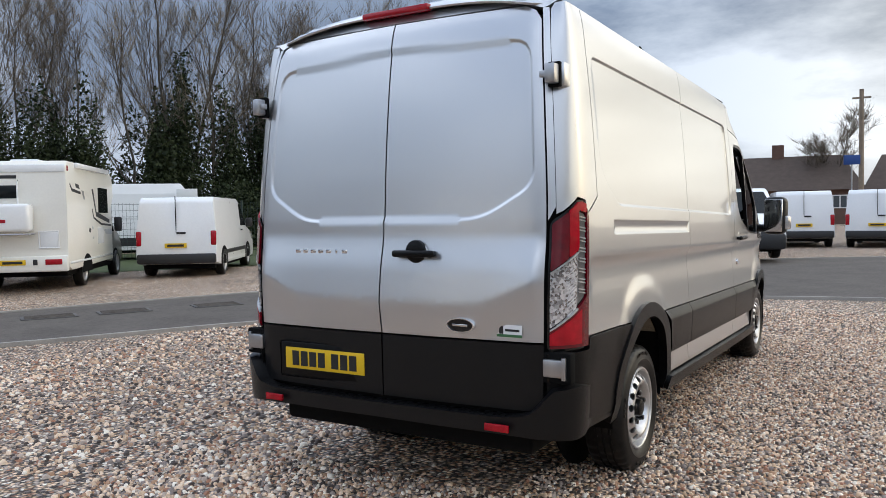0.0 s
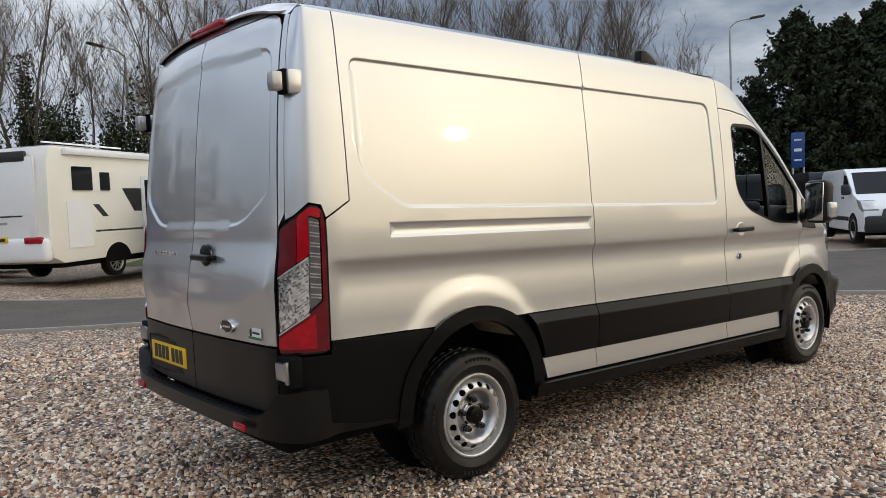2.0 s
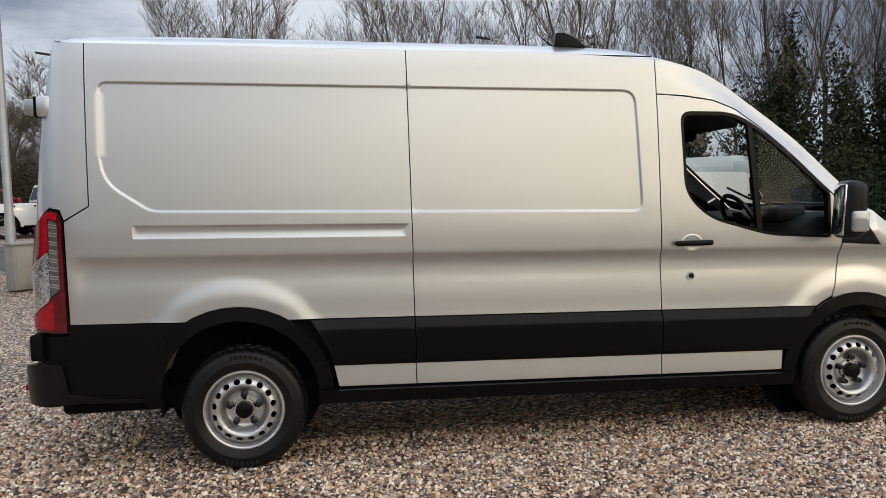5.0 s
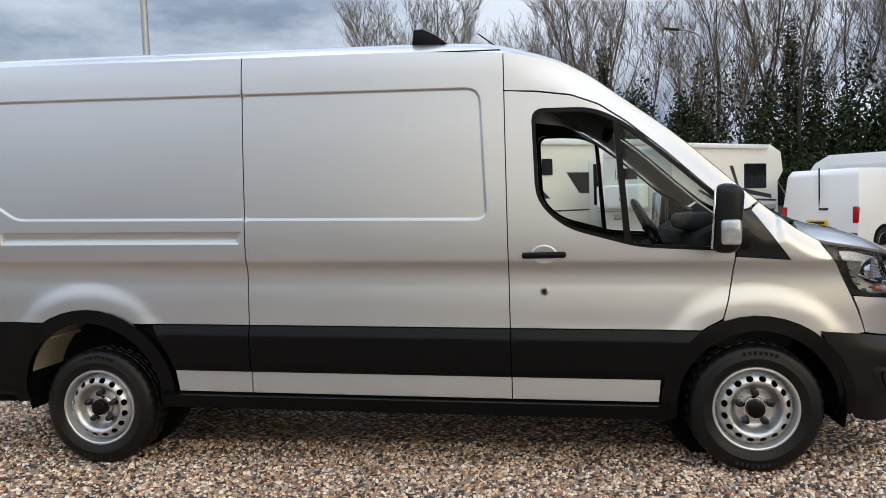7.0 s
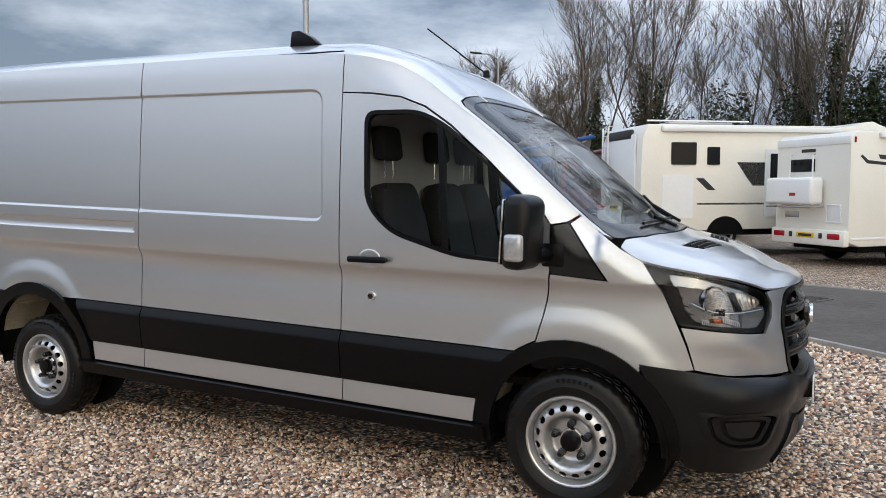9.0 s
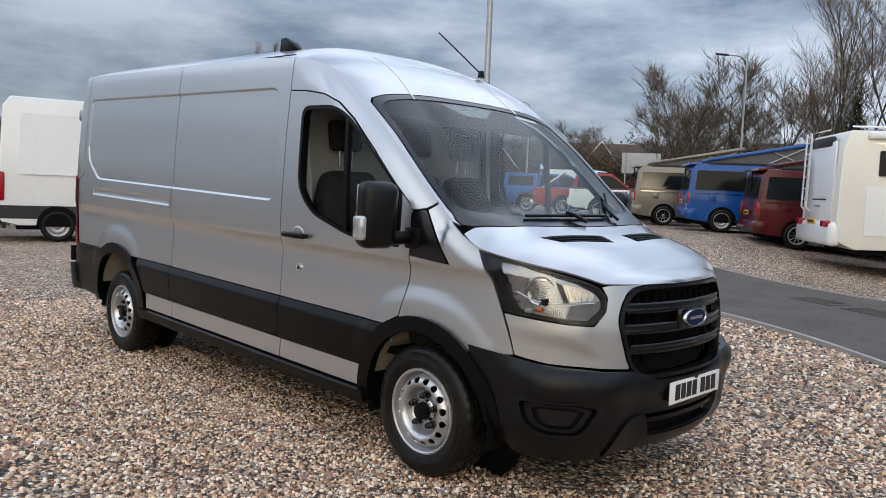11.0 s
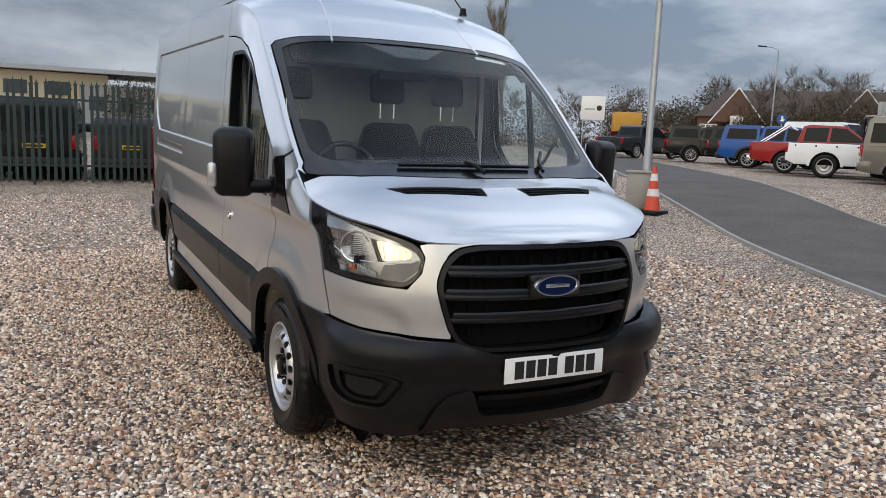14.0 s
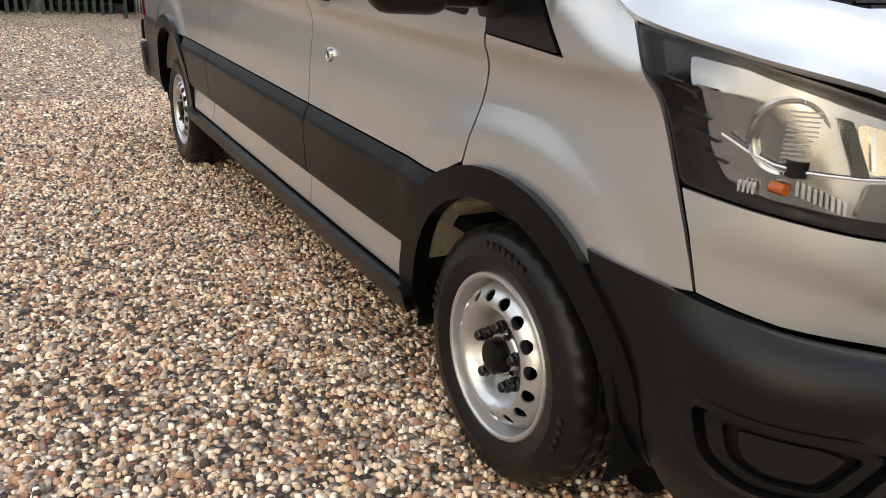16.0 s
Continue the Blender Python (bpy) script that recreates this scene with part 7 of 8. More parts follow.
def motorhome_long(at, turn):
    """Long motorhome with rear ladder, habitation door and grey swooshes."""
    v = thing("motorhome", "long white motorhome with rear ladder and dark side graphics", "motorhome", at, turn, "motorhomes")
    W, H = 2.3, 2.82
    wht = PAINTS["cream"]
    prof = [(0.10, 0.55), (0.02, 1.0), (0.06, 2.5), (0.18, H), (5.2, H), (5.8, 2.95), (6.2, 2.8), (6.35, 2.4), (6.1, 1.95), (6.1, 0.5), (0.4, 0.42)]
    part("coach_body", shell_bm(prof, W, 1.2, 0.0, 0.05), wht, v)
    cab = [(6.0, 0.45), (6.0, 2.05), (6.3, 1.98), (6.8, 1.42), (7.2, 1.15), (7.4, 0.85), (7.45, 0.45)]
    part("cab", shell_bm(cab, 2.0, 1.1, 0.12, 0.05), PAINTS["white"], v)
    side_plate(v, "cab_window", [(6.15, 1.85), (6.15, 1.25), (6.75, 1.22), (6.35, 1.85)], 2.0, 1.1, 0.12, M["veh_glass"])
    rp_ = part("rear_panel", box_bm(0.06, 1.75, 1.75, (0.02, 0, 1.75), 0.05), PAINTS["white"], v)
    part("rear_bumper", box_bm(0.26, W * 0.99, 0.50, (0.02, 0, 0.72), 0.10, 3), PAINTS["white"], v)
    part("roof_spoiler", box_bm(0.10, 1.3, 0.22, (0.02, -0.05, 2.62), 0.04), M["veh_trim"], v)
    for s in (1, -1):
        part("tail_light", box_bm(0.10, 0.42, 0.14, (-0.085, s * 0.86, 0.92), 0.03), M["red_lens"], v)
    plate(v, -0.118, 0.95, -1, True)
    part("rear_mark", box_bm(0.01, 0.9, 0.03, (-0.014, -0.1, 1.42)), M["veh_trim"], v, smooth=False)
    part("rear_mark", box_bm(0.01, 0.35, 0.05, (-0.014, 0, 1.28)), M["alloy"], v, smooth=False)
    ld = part("ladder", tube_bm([(0.3, 0.82, 2.95), (-0.08, 0.82, 2.86), (-0.10, 0.82, 1.25), (-0.02, 0.82, 1.15)], 0.02, 6), PAINTS["white"], v, "white tubular rear ladder")
    part("ladder_rail", tube_bm([(0.3, 0.48, 2.95), (-0.08, 0.48, 2.86), (-0.10, 0.48, 1.25), (-0.02, 0.48, 1.15)], 0.02, 6), PAINTS["white"], ld)
    for k in range(6):
        part("ladder_rung", cyl_bm(0.014, 0.34, (-0.10, 0.65, 1.4 + 0.25 * k), "Y", 8), PAINTS["white"], ld)
    S = dict(w=W, belt=1.2, lean=0.0, sides=(1,))
    side_plate(v, "side_window", [(0.75, 2.42), (0.75, 1.92), (1.35, 1.92), (1.35, 2.42)], mat=M["veh_glass"], thick=0.03, **S)
    side_plate(v, "side_window", [(1.62, 2.32), (1.62, 1.92), (1.92, 1.92), (1.92, 2.32)], mat=M["veh_glass"], thick=0.03, **S)
    side_plate(v, "garage_hatch", [(0.55, 1.70), (0.55, 0.72), (1.30, 0.72), (1.30, 1.70)], mat=PAINTS["white"], thick=0.015, **S)
    side_plate(v, "graphic_band", [(2.35, 1.98), (2.75, 1.45), (5.8, 1.45), (5.8, 1.98)], mat=M["veh_trim"], thick=0.004, r=0.01, **S)
    side_plate(v, "graphic_mark", [(1.35, 1.62), (1.55, 1.62), (1.85, 1.35), (1.65, 1.35)], mat=M["veh_trim"], thick=0.005, r=0.005, **S)
    side_plate(v, "side_stripe", [(1.4, 1.06), (1.4, 1.02), (5.9, 1.02), (5.9, 1.06)], mat=M["veh_trim"], thick=0.004, r=0, **S)
    side_plate(v, "habitation_door", [(3.05, 2.28), (3.05, 0.75), (3.65, 0.75), (3.65, 2.28)], mat=PAINTS["white"], thick=0.02, **S)
    side_plate(v, "door_window", [(3.18, 2.18), (3.18, 1.15), (3.42, 1.15), (3.42, 2.18)], mat=M["veh_glass"], thick=0.03, **S)
    side_plate(v, "side_window", [(3.95, 2.1), (3.95, 1.55), (4.9, 1.55), (4.9, 2.1)], mat=M["veh_glass"], thick=0.03, **S)
    part("awning", box_bm(4.4, 0.14, 0.14, (2.7, -W / 2 - 0.03, H - 0.10), 0.04), PAINTS["white"], v)
    part("solar_panel", box_bm(1.6, 1.0, 0.05, (1.8, 0, H + 0.08), 0.01), M["alloy"], v)
    part("roof_rail", tube_bm([(0.3, -0.85, H + 0.1), (2.8, -0.85, H + 0.1)], 0.02, 6), PAINTS["white"], v)
    part("floor_pan", box_bm(6.4, 2.0, 0.2, (3.7, 0, 0.42)), M["dark"], v)
    add_wheels(v, (2.1, 6.6), 1.08, 0.34, "spoke")
    side_plate(v, "arch_gap", arc(2.1, 0.34, 0.46, 0.42, 180, 0, 12), W, 1.2, 0.0, M["dark"], thick=0.006, r=0)
    return v


def spot(x, y, back, side, turn):
    """The middle of a vehicle whose rear right wheel stands at (x, y)."""
    a = radians(turn)
    fx, fy = math.cos(a), math.sin(a)
    rx, ry = math.sin(a), -math.cos(a)
    px, py = x + fx * back - rx * side, y + fy * back - ry * side
    return (px, py, rise(x, y))


motorhome_coach((2.73, 13.13, 0), 42).scale = (0.93, 0.93, 0.93)
motorhome_long((-1.40, 13.95, rise(-1.4, 13.9)), 36)
panel_van("white_van", "white panel van with black bumper and closed rear doors", spot(7.75, 12.75, 1.7, 0.85, 35), 35, PAINTS["white"], group="white vans")
camper_van("red_camper", "dark red camper van with raised pop-up roof", spot(-2.62, 16.05, 1.5, 0.85, 36), 36, PAINTS["red"], None)
camper_van("teal_camper", "teal camper van with raised roof beside a motorhome", spot(-1.9, 19.2, 1.5, 0.85, 36), 36, PAINTS["teal"], None)
camper_van("blue_camper", "bright blue camper van with raised pop-up roof", spot(-5.4, 17.8, 1.5, 0.85, 36), 36, PAINTS["blue"], None, "dark")
camper_van("silver_camper", "warm grey camper van with raised pop-up roof", spot(-8.3, 19.7, 1.5, 0.85, 36), 36, PAINTS["silver"], None)
pickup("white_pickup", "white single-cab pickup with long flat load bed", spot(-11.60, 21.0, 1.42, 0.85, 36), 36, PAINTS["white"], rim="plain", bed=2.45)
pickup("red_pickup", "bright red pickup with chrome sports bar", spot(-14.2, 22.25, 1.42, 0.85, 36), 36, PAINTS["bright_red"], bar=True)
pickup("blue_pickup", "bright blue pickup with rear canopy", spot(-17.9, 24.5, 1.42, 0.85, 36), 36, PAINTS["blue"], canopy=PAINTS["blue"])
pickup("black_pickup", "black pickup with rear canopy", spot(-20.6, 26.4, 1.57, 0.85, 36), 36, PAINTS["black"], canopy=PAINTS["black"])
pickup("black_pickup", "black pickup with rear canopy", spot(-23.5, 26.6, 1.57, 0.85, 50), 50, PAINTS["black"], canopy=PAINTS["grey"])
pickup("grey_pickup", "dark grey pickup parked across the row end", spot(-27.5, 26.6, 1.57, 0.85, 100), 100, PAINTS["grey"])
panel_van("red_car", "red van at the far end of the yard", (-33, 33, rise(-33, 33)), 60, PAINTS["bright_red"], 4.4, 1.8, 1.7, 2.7, True, "cars at the far end")
panel_van("white_van", "white van behind the row of pickups", (-23.5, 37.5, rise(-23, 37)), 10, PAINTS["white"], 5.4, 1.95, 2.4, 3.4, False, "white vans")
high_van("white_high_van", "white high-roof van behind a mesh fence", (11.2, 22.3, 0), 138, PAINTS["white"], group="high-roof vans")
high_van("white_high_van", "white high-roof van with black lower cladding", (-13.6, 4.4, 0), 74, PAINTS["white"], H=3.1, group="high-roof vans")
panel_van("small_white_van", "small white van with black front bumper", (16.6, 2.1, 0.1), 201, PAINTS["white"], 4.4, 1.83, 1.85, 2.75, False, "white vans")
panel_van("small_white_van", "small white van with clear headlights facing the road", (16.5, 4.15, 0.1), 217, PAINTS["white"], 4.3, 1.80, 1.80, 2.7, False, "white vans")
panel_van("black_van", "black glazed van with its rear to the road", (17.0, 8.6, 0), 42, PAINTS["black"], 5.1, 1.93, 1.9, 3.2, True, "dark vans")
panel_van("grey_van", "dark grey van parked behind small vans", (22.0, 8.2, 0), 40, PAINTS["grey"], 5.1, 1.93, 1.95, 3.2, True, "dark vans")
panel_van("white_van", "white panel van with closed rear doors", (25.6, 1.5, 0), 12, PAINTS["white"], group="white vans")
panel_van("white_van", "white panel van with closed rear doors", (25.8, -1.3, 0), -2, PAINTS["white"], group="white vans")
panel_van("black_van", "black van behind the palisade fence", (-18.2, -1.9, 0), 175, PAINTS["black"], 5.1, 1.93, 1.98, 3.2, True, "dark vans")
panel_van("dark_estate", "dark car behind the palisade fence", (-18.0, 0.4, 0), 172, PAINTS["grey"], 4.6, 1.85, 1.6, 2.8, True, "dark vans")
panel_van("grey_van", "grey van behind the palisade fence", (-18.6, -4.3, 0), 178, PAINTS["silver"], 5.0, 1.9, 1.9, 3.1, False, "dark vans")


lorry = thing("yellow_lorry", "yellow lorry body with a red end behind parked cars", "lorry", (-44.3, 40.1, 0.5), 52)
M["lorry_yellow"] = plain("lorry_yellow", (0.50, 0.26, 0.03), 0.5, vary=0.15, scale=2)
part("load_body", box_bm(2.2, 3.2, 1.5, (0, 0, 2.45), 0.05), M["lorry_yellow"], lorry)
part("end_panel", box_bm(2.22, 0.5, 1.9, (0, 1.86, 2.35), 0.04), PAINTS["bright_red"], lorry)
part("chassis", box_bm(0.9, 3.8, 0.3, (0, 0.2, 1.0), 0.03), M["veh_trim"], lorry)
add_wheels(lorry, (-0.9, 0.9), 0.9, 0.45)


# ---- fences, posts, signs, cone ----
M["green_steel"] = plain("green_steel", (0.022, 0.040, 0.034), 0.5, vary=0.2, scale=3, bump=0.1)
M["galv"] = plain("galvanised_steel", (0.42, 0.43, 0.44), 0.45, metal=0.6, vary=0.12)
M["timber"] = plain("weathered_timber", (0.24, 0.19, 0.14), 0.85, vary=0.3, scale=5, bump=0.4, bump_scale=120)


def palisade(y0, y1, at, turn=0.0):
    f = thing("palisade_fence", "dark green steel palisade fence with pointed pales", "fence", at, turn)
    bm = prism_bm([(-0.034, 0.08), (0.034, 0.08), (0.034, 2.24), (0.05, 2.30), (0.022, 2.30), (0.0, 2.40), (-0.022, 2.30), (-0.05, 2.30), (-0.034, 2.24)], 0.012, "YZ", -0.006)
    for v in bm.verts:
        v.co.x += 0.02 * (abs(v.co.y) / 0.034 - 0.5)
    me = bpy.data.meshes.new("pale")
    bm.to_mesh(me)
    bm.free()
    me.materials.append(M["green_steel"])
    n = int((y1 - y0) / 0.155)
    for k in range(n):
        ob = new("pale", me)
        ob.parent = f
        ob.location = (0.03, y0 + 0.155 * k, 0.02 * math.sin(k * 1.7))
        ob.rotation_euler = (radians(0.6 * math.sin(k * 2.3)), 0, 0)
    for z in (0.45, 1.95):
        part("rail", box_bm(0.045, y1 - y0, 0.05, (-0.01, (y0 + y1) / 2, z)), M["green_steel"], f, smooth=False)
    for k in range(int((y1 - y0) / 2.75) + 1):
        part("fence_post", box_bm(0.10, 0.06, 2.45, (-0.07, y1 - 2.75 * k, 1.22)), M["green_steel"], f, smooth=False)
    return f


palisade(-22.0, 0.62, (-14.4, 0, 0))
palisade(0.0, 6.6, (-14.5, 0.78, 0), 59.7)
p = thing("leaning_post", "weathered timber post leaning beside the fence end", "post", (-14.1, 1.15, 0))
part("post", prism_bm([(-0.07, 0.0), (0.07, 0.0), (-0.27, 3.1), (-0.41, 3.1)], 0.09, "YZ", -0.045, 0.008), M["timber"], p)
part("camera_box", box_bm(0.2, 0.13, 0.55, (0.02, -0.42, 2.75), 0.02), M["veh_trim"], p)


def street_lamp(at, h, turn, name="street_lamp", arm=1.1, label="grey steel street lamp with a flat head on a curved arm", r=0.085):
    s = thing(name, label, "street lamp", at, turn, "street lamps")
    part("pole", tube_bm([(0, 0, 0), (0, 0, 1.2), (0, 0, 1.25), (0, 0, h * 0.6), (0, 0, h - 0.5)], r, 12, None, r * 0.55), M["galv"], s)
    part("arm", tube_bm([(0, 0, h - 0.55)] + [(arm * (1 - math.cos(a)), 0, h - 0.5 + 0.5 * math.sin(a)) for a in [radians(90 * k / 6) for k in range(7)]], r * 0.5, 8), M["galv"], s)
    hd = box_bm(0.75, 0.26, 0.11, (arm + 0.30, 0, h + 0.02), 0.04)
    for v in hd.verts:
        v.co.z += 0.14 * (v.co.x - arm)
    part("lamp_head", hd, M["veh_trim"], s)
    return s


street_lamp((8.2, 35.0, 0), 9.6, 185)
street_lamp((32.7, 17.4, 0), 10.2, -40)
street_lamp((39.2, 22.6, 0), 7.2, -40)
street_lamp((-15.25, 40.8, 0.5), 9.4, 190)
street_lamp((-38.35, 49.8, 0.5), 8.8, 190)
street_lamp((-6.93, 9.24, rise(-6.93, 9.24)), 10.0, 120, label="tall grey steel lamp column beside the road", r=0.095)


def traffic_cone(at):
    c = thing("traffic_cone", "faded orange traffic cone with white sleeves on black base", "traffic cone", at, 15)
    body = lathe_bm([(0.17, 0.05), (0.155, 0.10), (0.038, 0.92), (0.035, 0.95), (0.001, 0.95)], 28, "Z")
    M["cone"] = plain("orange_cone", (0.62, 0.07, 0.03), 0.5, vary=0.15, scale=8)
    M["sleeve"] = plain("white_sleeve", (0.72, 0.70, 0.67), 0.5, vary=0.15, scale=8)
    part("cone_body", body, M["cone"], c)
    for z0, z1 in ((0.36, 0.50), (0.66, 0.80)):
        r = lambda z: 0.160 - (z - 0.10) * 0.1427
        part("sleeve", lathe_bm([(r(z0), z0), (r(z1), z1)], 28, "Z"), M["sleeve"], c)
    part("cone_base", box_bm(0.48, 0.48, 0.09, (0, 0, 0.045), 0.03), M["tyre"], c)
    return c


traffic_cone((-6.08, 8.69, rise(-6.08, 8.69)))
cab_ = thing("roadside_cabinet", "grey painted steel roadside cabinet", "cabinet", (-6.55, 8.76, rise(-6.55, 8.76) + 0.02), -42)
M["cab_grey"] = plain("cabinet_grey", (0.30, 0.29, 0.26), 0.6, vary=0.15, scale=4)
part("cabinet_body", box_bm(0.30, 0.52, 0.76, (0, 0, 0.38), 0.02), M["cab_grey"], cab_)
part("cabinet_door", box_bm(0.02, 0.44, 0.64, (0.155, 0, 0.38), 0.008), M["cab_grey"], cab_)
part("cabinet_roof", box_bm(0.36, 0.58, 0.04, (0, 0, 0.78), 0.01), M["cab_grey"], cab_)


def sign(name, label, at, turn, w, h, z, mat, posts=1, border=None):
    s = thing(name, label, "sign", at, turn)
    part("sign_board", box_bm(0.03, w, h, (0, 0, z), 0.01), mat, s)
    for k in range(posts):
        y = 0 if posts == 1 else (k - 0.5) * w * 0.8
        part("sign_post", cyl_bm(0.04, z + h / 2, (-0.05, y, (z + h / 2) / 2), "Z", 10), M["galv"], s)
    return s


M["sign_blue"] = plain("sign_blue", (0.012, 0.06, 0.24), 0.4, vary=0.08)
s = sign("blue_sign", "blue information sign on two grey posts", (26.5, 11.0, 0), 205, 0.5, 1.4, 3.0, M["sign_blue"], 2)
for k, z in enumerate((3.4, 3.0, 2.6)):
    part("sign_mark", box_bm(0.01, 0.28, 0.06 + 0.06 * (k == 1), (0.018, 0, z)), M["plate_w"], s, smooth=False)
s = sign("arrow_sign", "round blue traffic sign with a white arrow", (-28.0, 38.5, 0.5), -52, 0.1, 0.1, 2.6, M["sign_blue"])
part("sign_disc", cyl_bm(0.30, 0.03, (0.02, 0, 2.7), "X", 28), M["sign_blue"], s)
part("sign_arrow", prism_bm([(-0.05, 2.86), (0.05, 2.86), (0.10, 2.66), (0.18, 2.68), (0.06, 2.52), (-0.12, 2.60), (-0.04, 2.64)], 0.006, "YZ", 0.038), M["plate_w"], s, smooth=False)
sign("grey_sign", "grey back of a road sign on two posts", (-19.5, 37.0, 0.5), 120, 2.2, 1.2, 2.9, M["sign_grey"], 2)
sign("white_sign", "small white sign on a post by the fence", (12.6, 19.5, 0), 220, 0.7, 0.5, 2.2, M["plate_w"], 1)
s = sign("banner_sign", "white dealer banner board at the yard entrance", (-46, 38, 0.5), -40, 1.9, 1.9, 3.5, M["plate_w"], 2)
part("banner_mark", cyl_bm(0.22, 0.02, (0.02, 0.5, 3.5), "X", 20), M["ink"], s)
part("banner_mark", box_bm(0.02, 0.8, 0.14, (0.02, -0.25, 3.4)), M["sign_grey"], s, smooth=False)
pole = thing("telegraph_pole", "dark wooden telegraph pole", "pole", (46, 0.42, 0))
part("pole", tube_bm([(0, 0, 0), (0, 0, 8.2)], 0.16, 10, None, 0.12), M["timber"], pole)
part("crossarm", box_bm(0.1, 1.0, 0.1, (0, 0, 7.7)), M["timber"], pole)
sign("blue_sign", "small blue sign fixed beside the telegraph pole", (44, 0.79, 0), 190, 0.85, 0.55, 4.0, M["sign_blue"], 1)

# weld-mesh fence behind the vans
mf = thing("mesh_fence", "dark green weld-mesh fence behind parked vans", "fence", (0, 0, 0))
FA, FB = Vector((4.0, 24.0, 0)), Vector((20.0, 12.5, 0))
for k in range(8):
    q = FA.lerp(FB, k / 7)
    part("fence_post", cyl_bm(0.035, 2.0, (q.x, q.y, 1.0), "Z", 8), M["green_steel"], mf)
bm = bmesh.new()
d = (FB - FA).normalized()
for k in range(180):
    q = FA.lerp(FB, k / 179)
    vs = [bm.verts.new(q + d * a + Vector((0, 0, z))) for a, z in ((-0.004, 0.1), (0.004, 0.1), (0.004, 1.95), (-0.004, 1.95))]
    bm.faces.new(vs)
for z in [0.2 * i + 0.1 for i in range(10)]:
    vs = [bm.verts.new(q + Vector((0, 0, zz))) for q, zz in ((FA, z), (FB, z), (FB, z + 0.01), (FA, z + 0.01))]
    bm.faces.new(vs)
tagged(part("mesh_wire", bm, M["green_steel"], mf, smooth=False), kind="stuff")

# ---- trees and hedges ----
M["bark"] = plain("grey_bark", (0.075, 0.064, 0.050), 0.9, vary=0.35, scale=2, bump=0.4, bump_scale=30)
M["twig"] = plain("brown_twig", (0.125, 0.100, 0.074), 0.85, vary=0.3, scale=1)
M["twig_pale"] = plain("pale_twig", (0.185, 0.152, 0.112), 0.85, vary=0.3, scale=1)


def leaf_material(name, dark, light):
    m = bpy.data.materials.new(name)
    nt, p = nodes_of(m)
    geo = nt.nodes.new("ShaderNodeNewGeometry")
    ramp = nt.nodes.new("ShaderNodeValToRGB")
    ramp.color_ramp.elements[0].color = rgba(dark)
    ramp.color_ramp.elements[1].color = rgba(light)
    nt.links.new(geo.outputs["Random Per Island"], ramp.inputs["Fac"])
    nt.links.new(ramp.outputs["Color"], p.inputs["Base Color"])
    p.inputs["Roughness"].default_value = 0.65
    p.inputs["Specular IOR Level"].default_value = 0.25
    return m


M["ivy"] = leaf_material("ivy_leaf", (0.012, 0.020, 0.009), (0.045, 0.060, 0.022))
M["evergreen"] = leaf_material("evergreen_leaf", (0.010, 0.017, 0.009), (0.045, 0.060, 0.027))
M["bramble"] = leaf_material("bramble_leaf", (0.045, 0.034, 0.02), (0.10, 0.076, 0.044))
RNG = np.random.default_rng(7)


def quads_mesh(name, centers, sizes, normals_jitter=1.0, up=0.0, aspect=0.7):
    """Many small leaf blades as one mesh."""
    n = len(centers)
    a = RNG.normal(size=(n, 3))
    a[:, 2] = a[:, 2] * normals_jitter + up
    a /= np.linalg.norm(a, axis=1)[:, None]
    b = np.cross(a, RNG.normal(size=(n, 3)))
    b /= np.linalg.norm(b, axis=1)[:, None]
    a, b = a * sizes[:, None], b * sizes[:, None] * aspect
    v = np.stack([centers - a, centers + b * 0.8 - a * 0.1, centers + a, centers - b * 0.8 + a * 0.1], 1).reshape(-1, 3)
    me = bpy.data.meshes.new(name)
    me.from_pydata(v.tolist(), [], np.arange(4 * n).reshape(-1, 4).tolist())
    return me


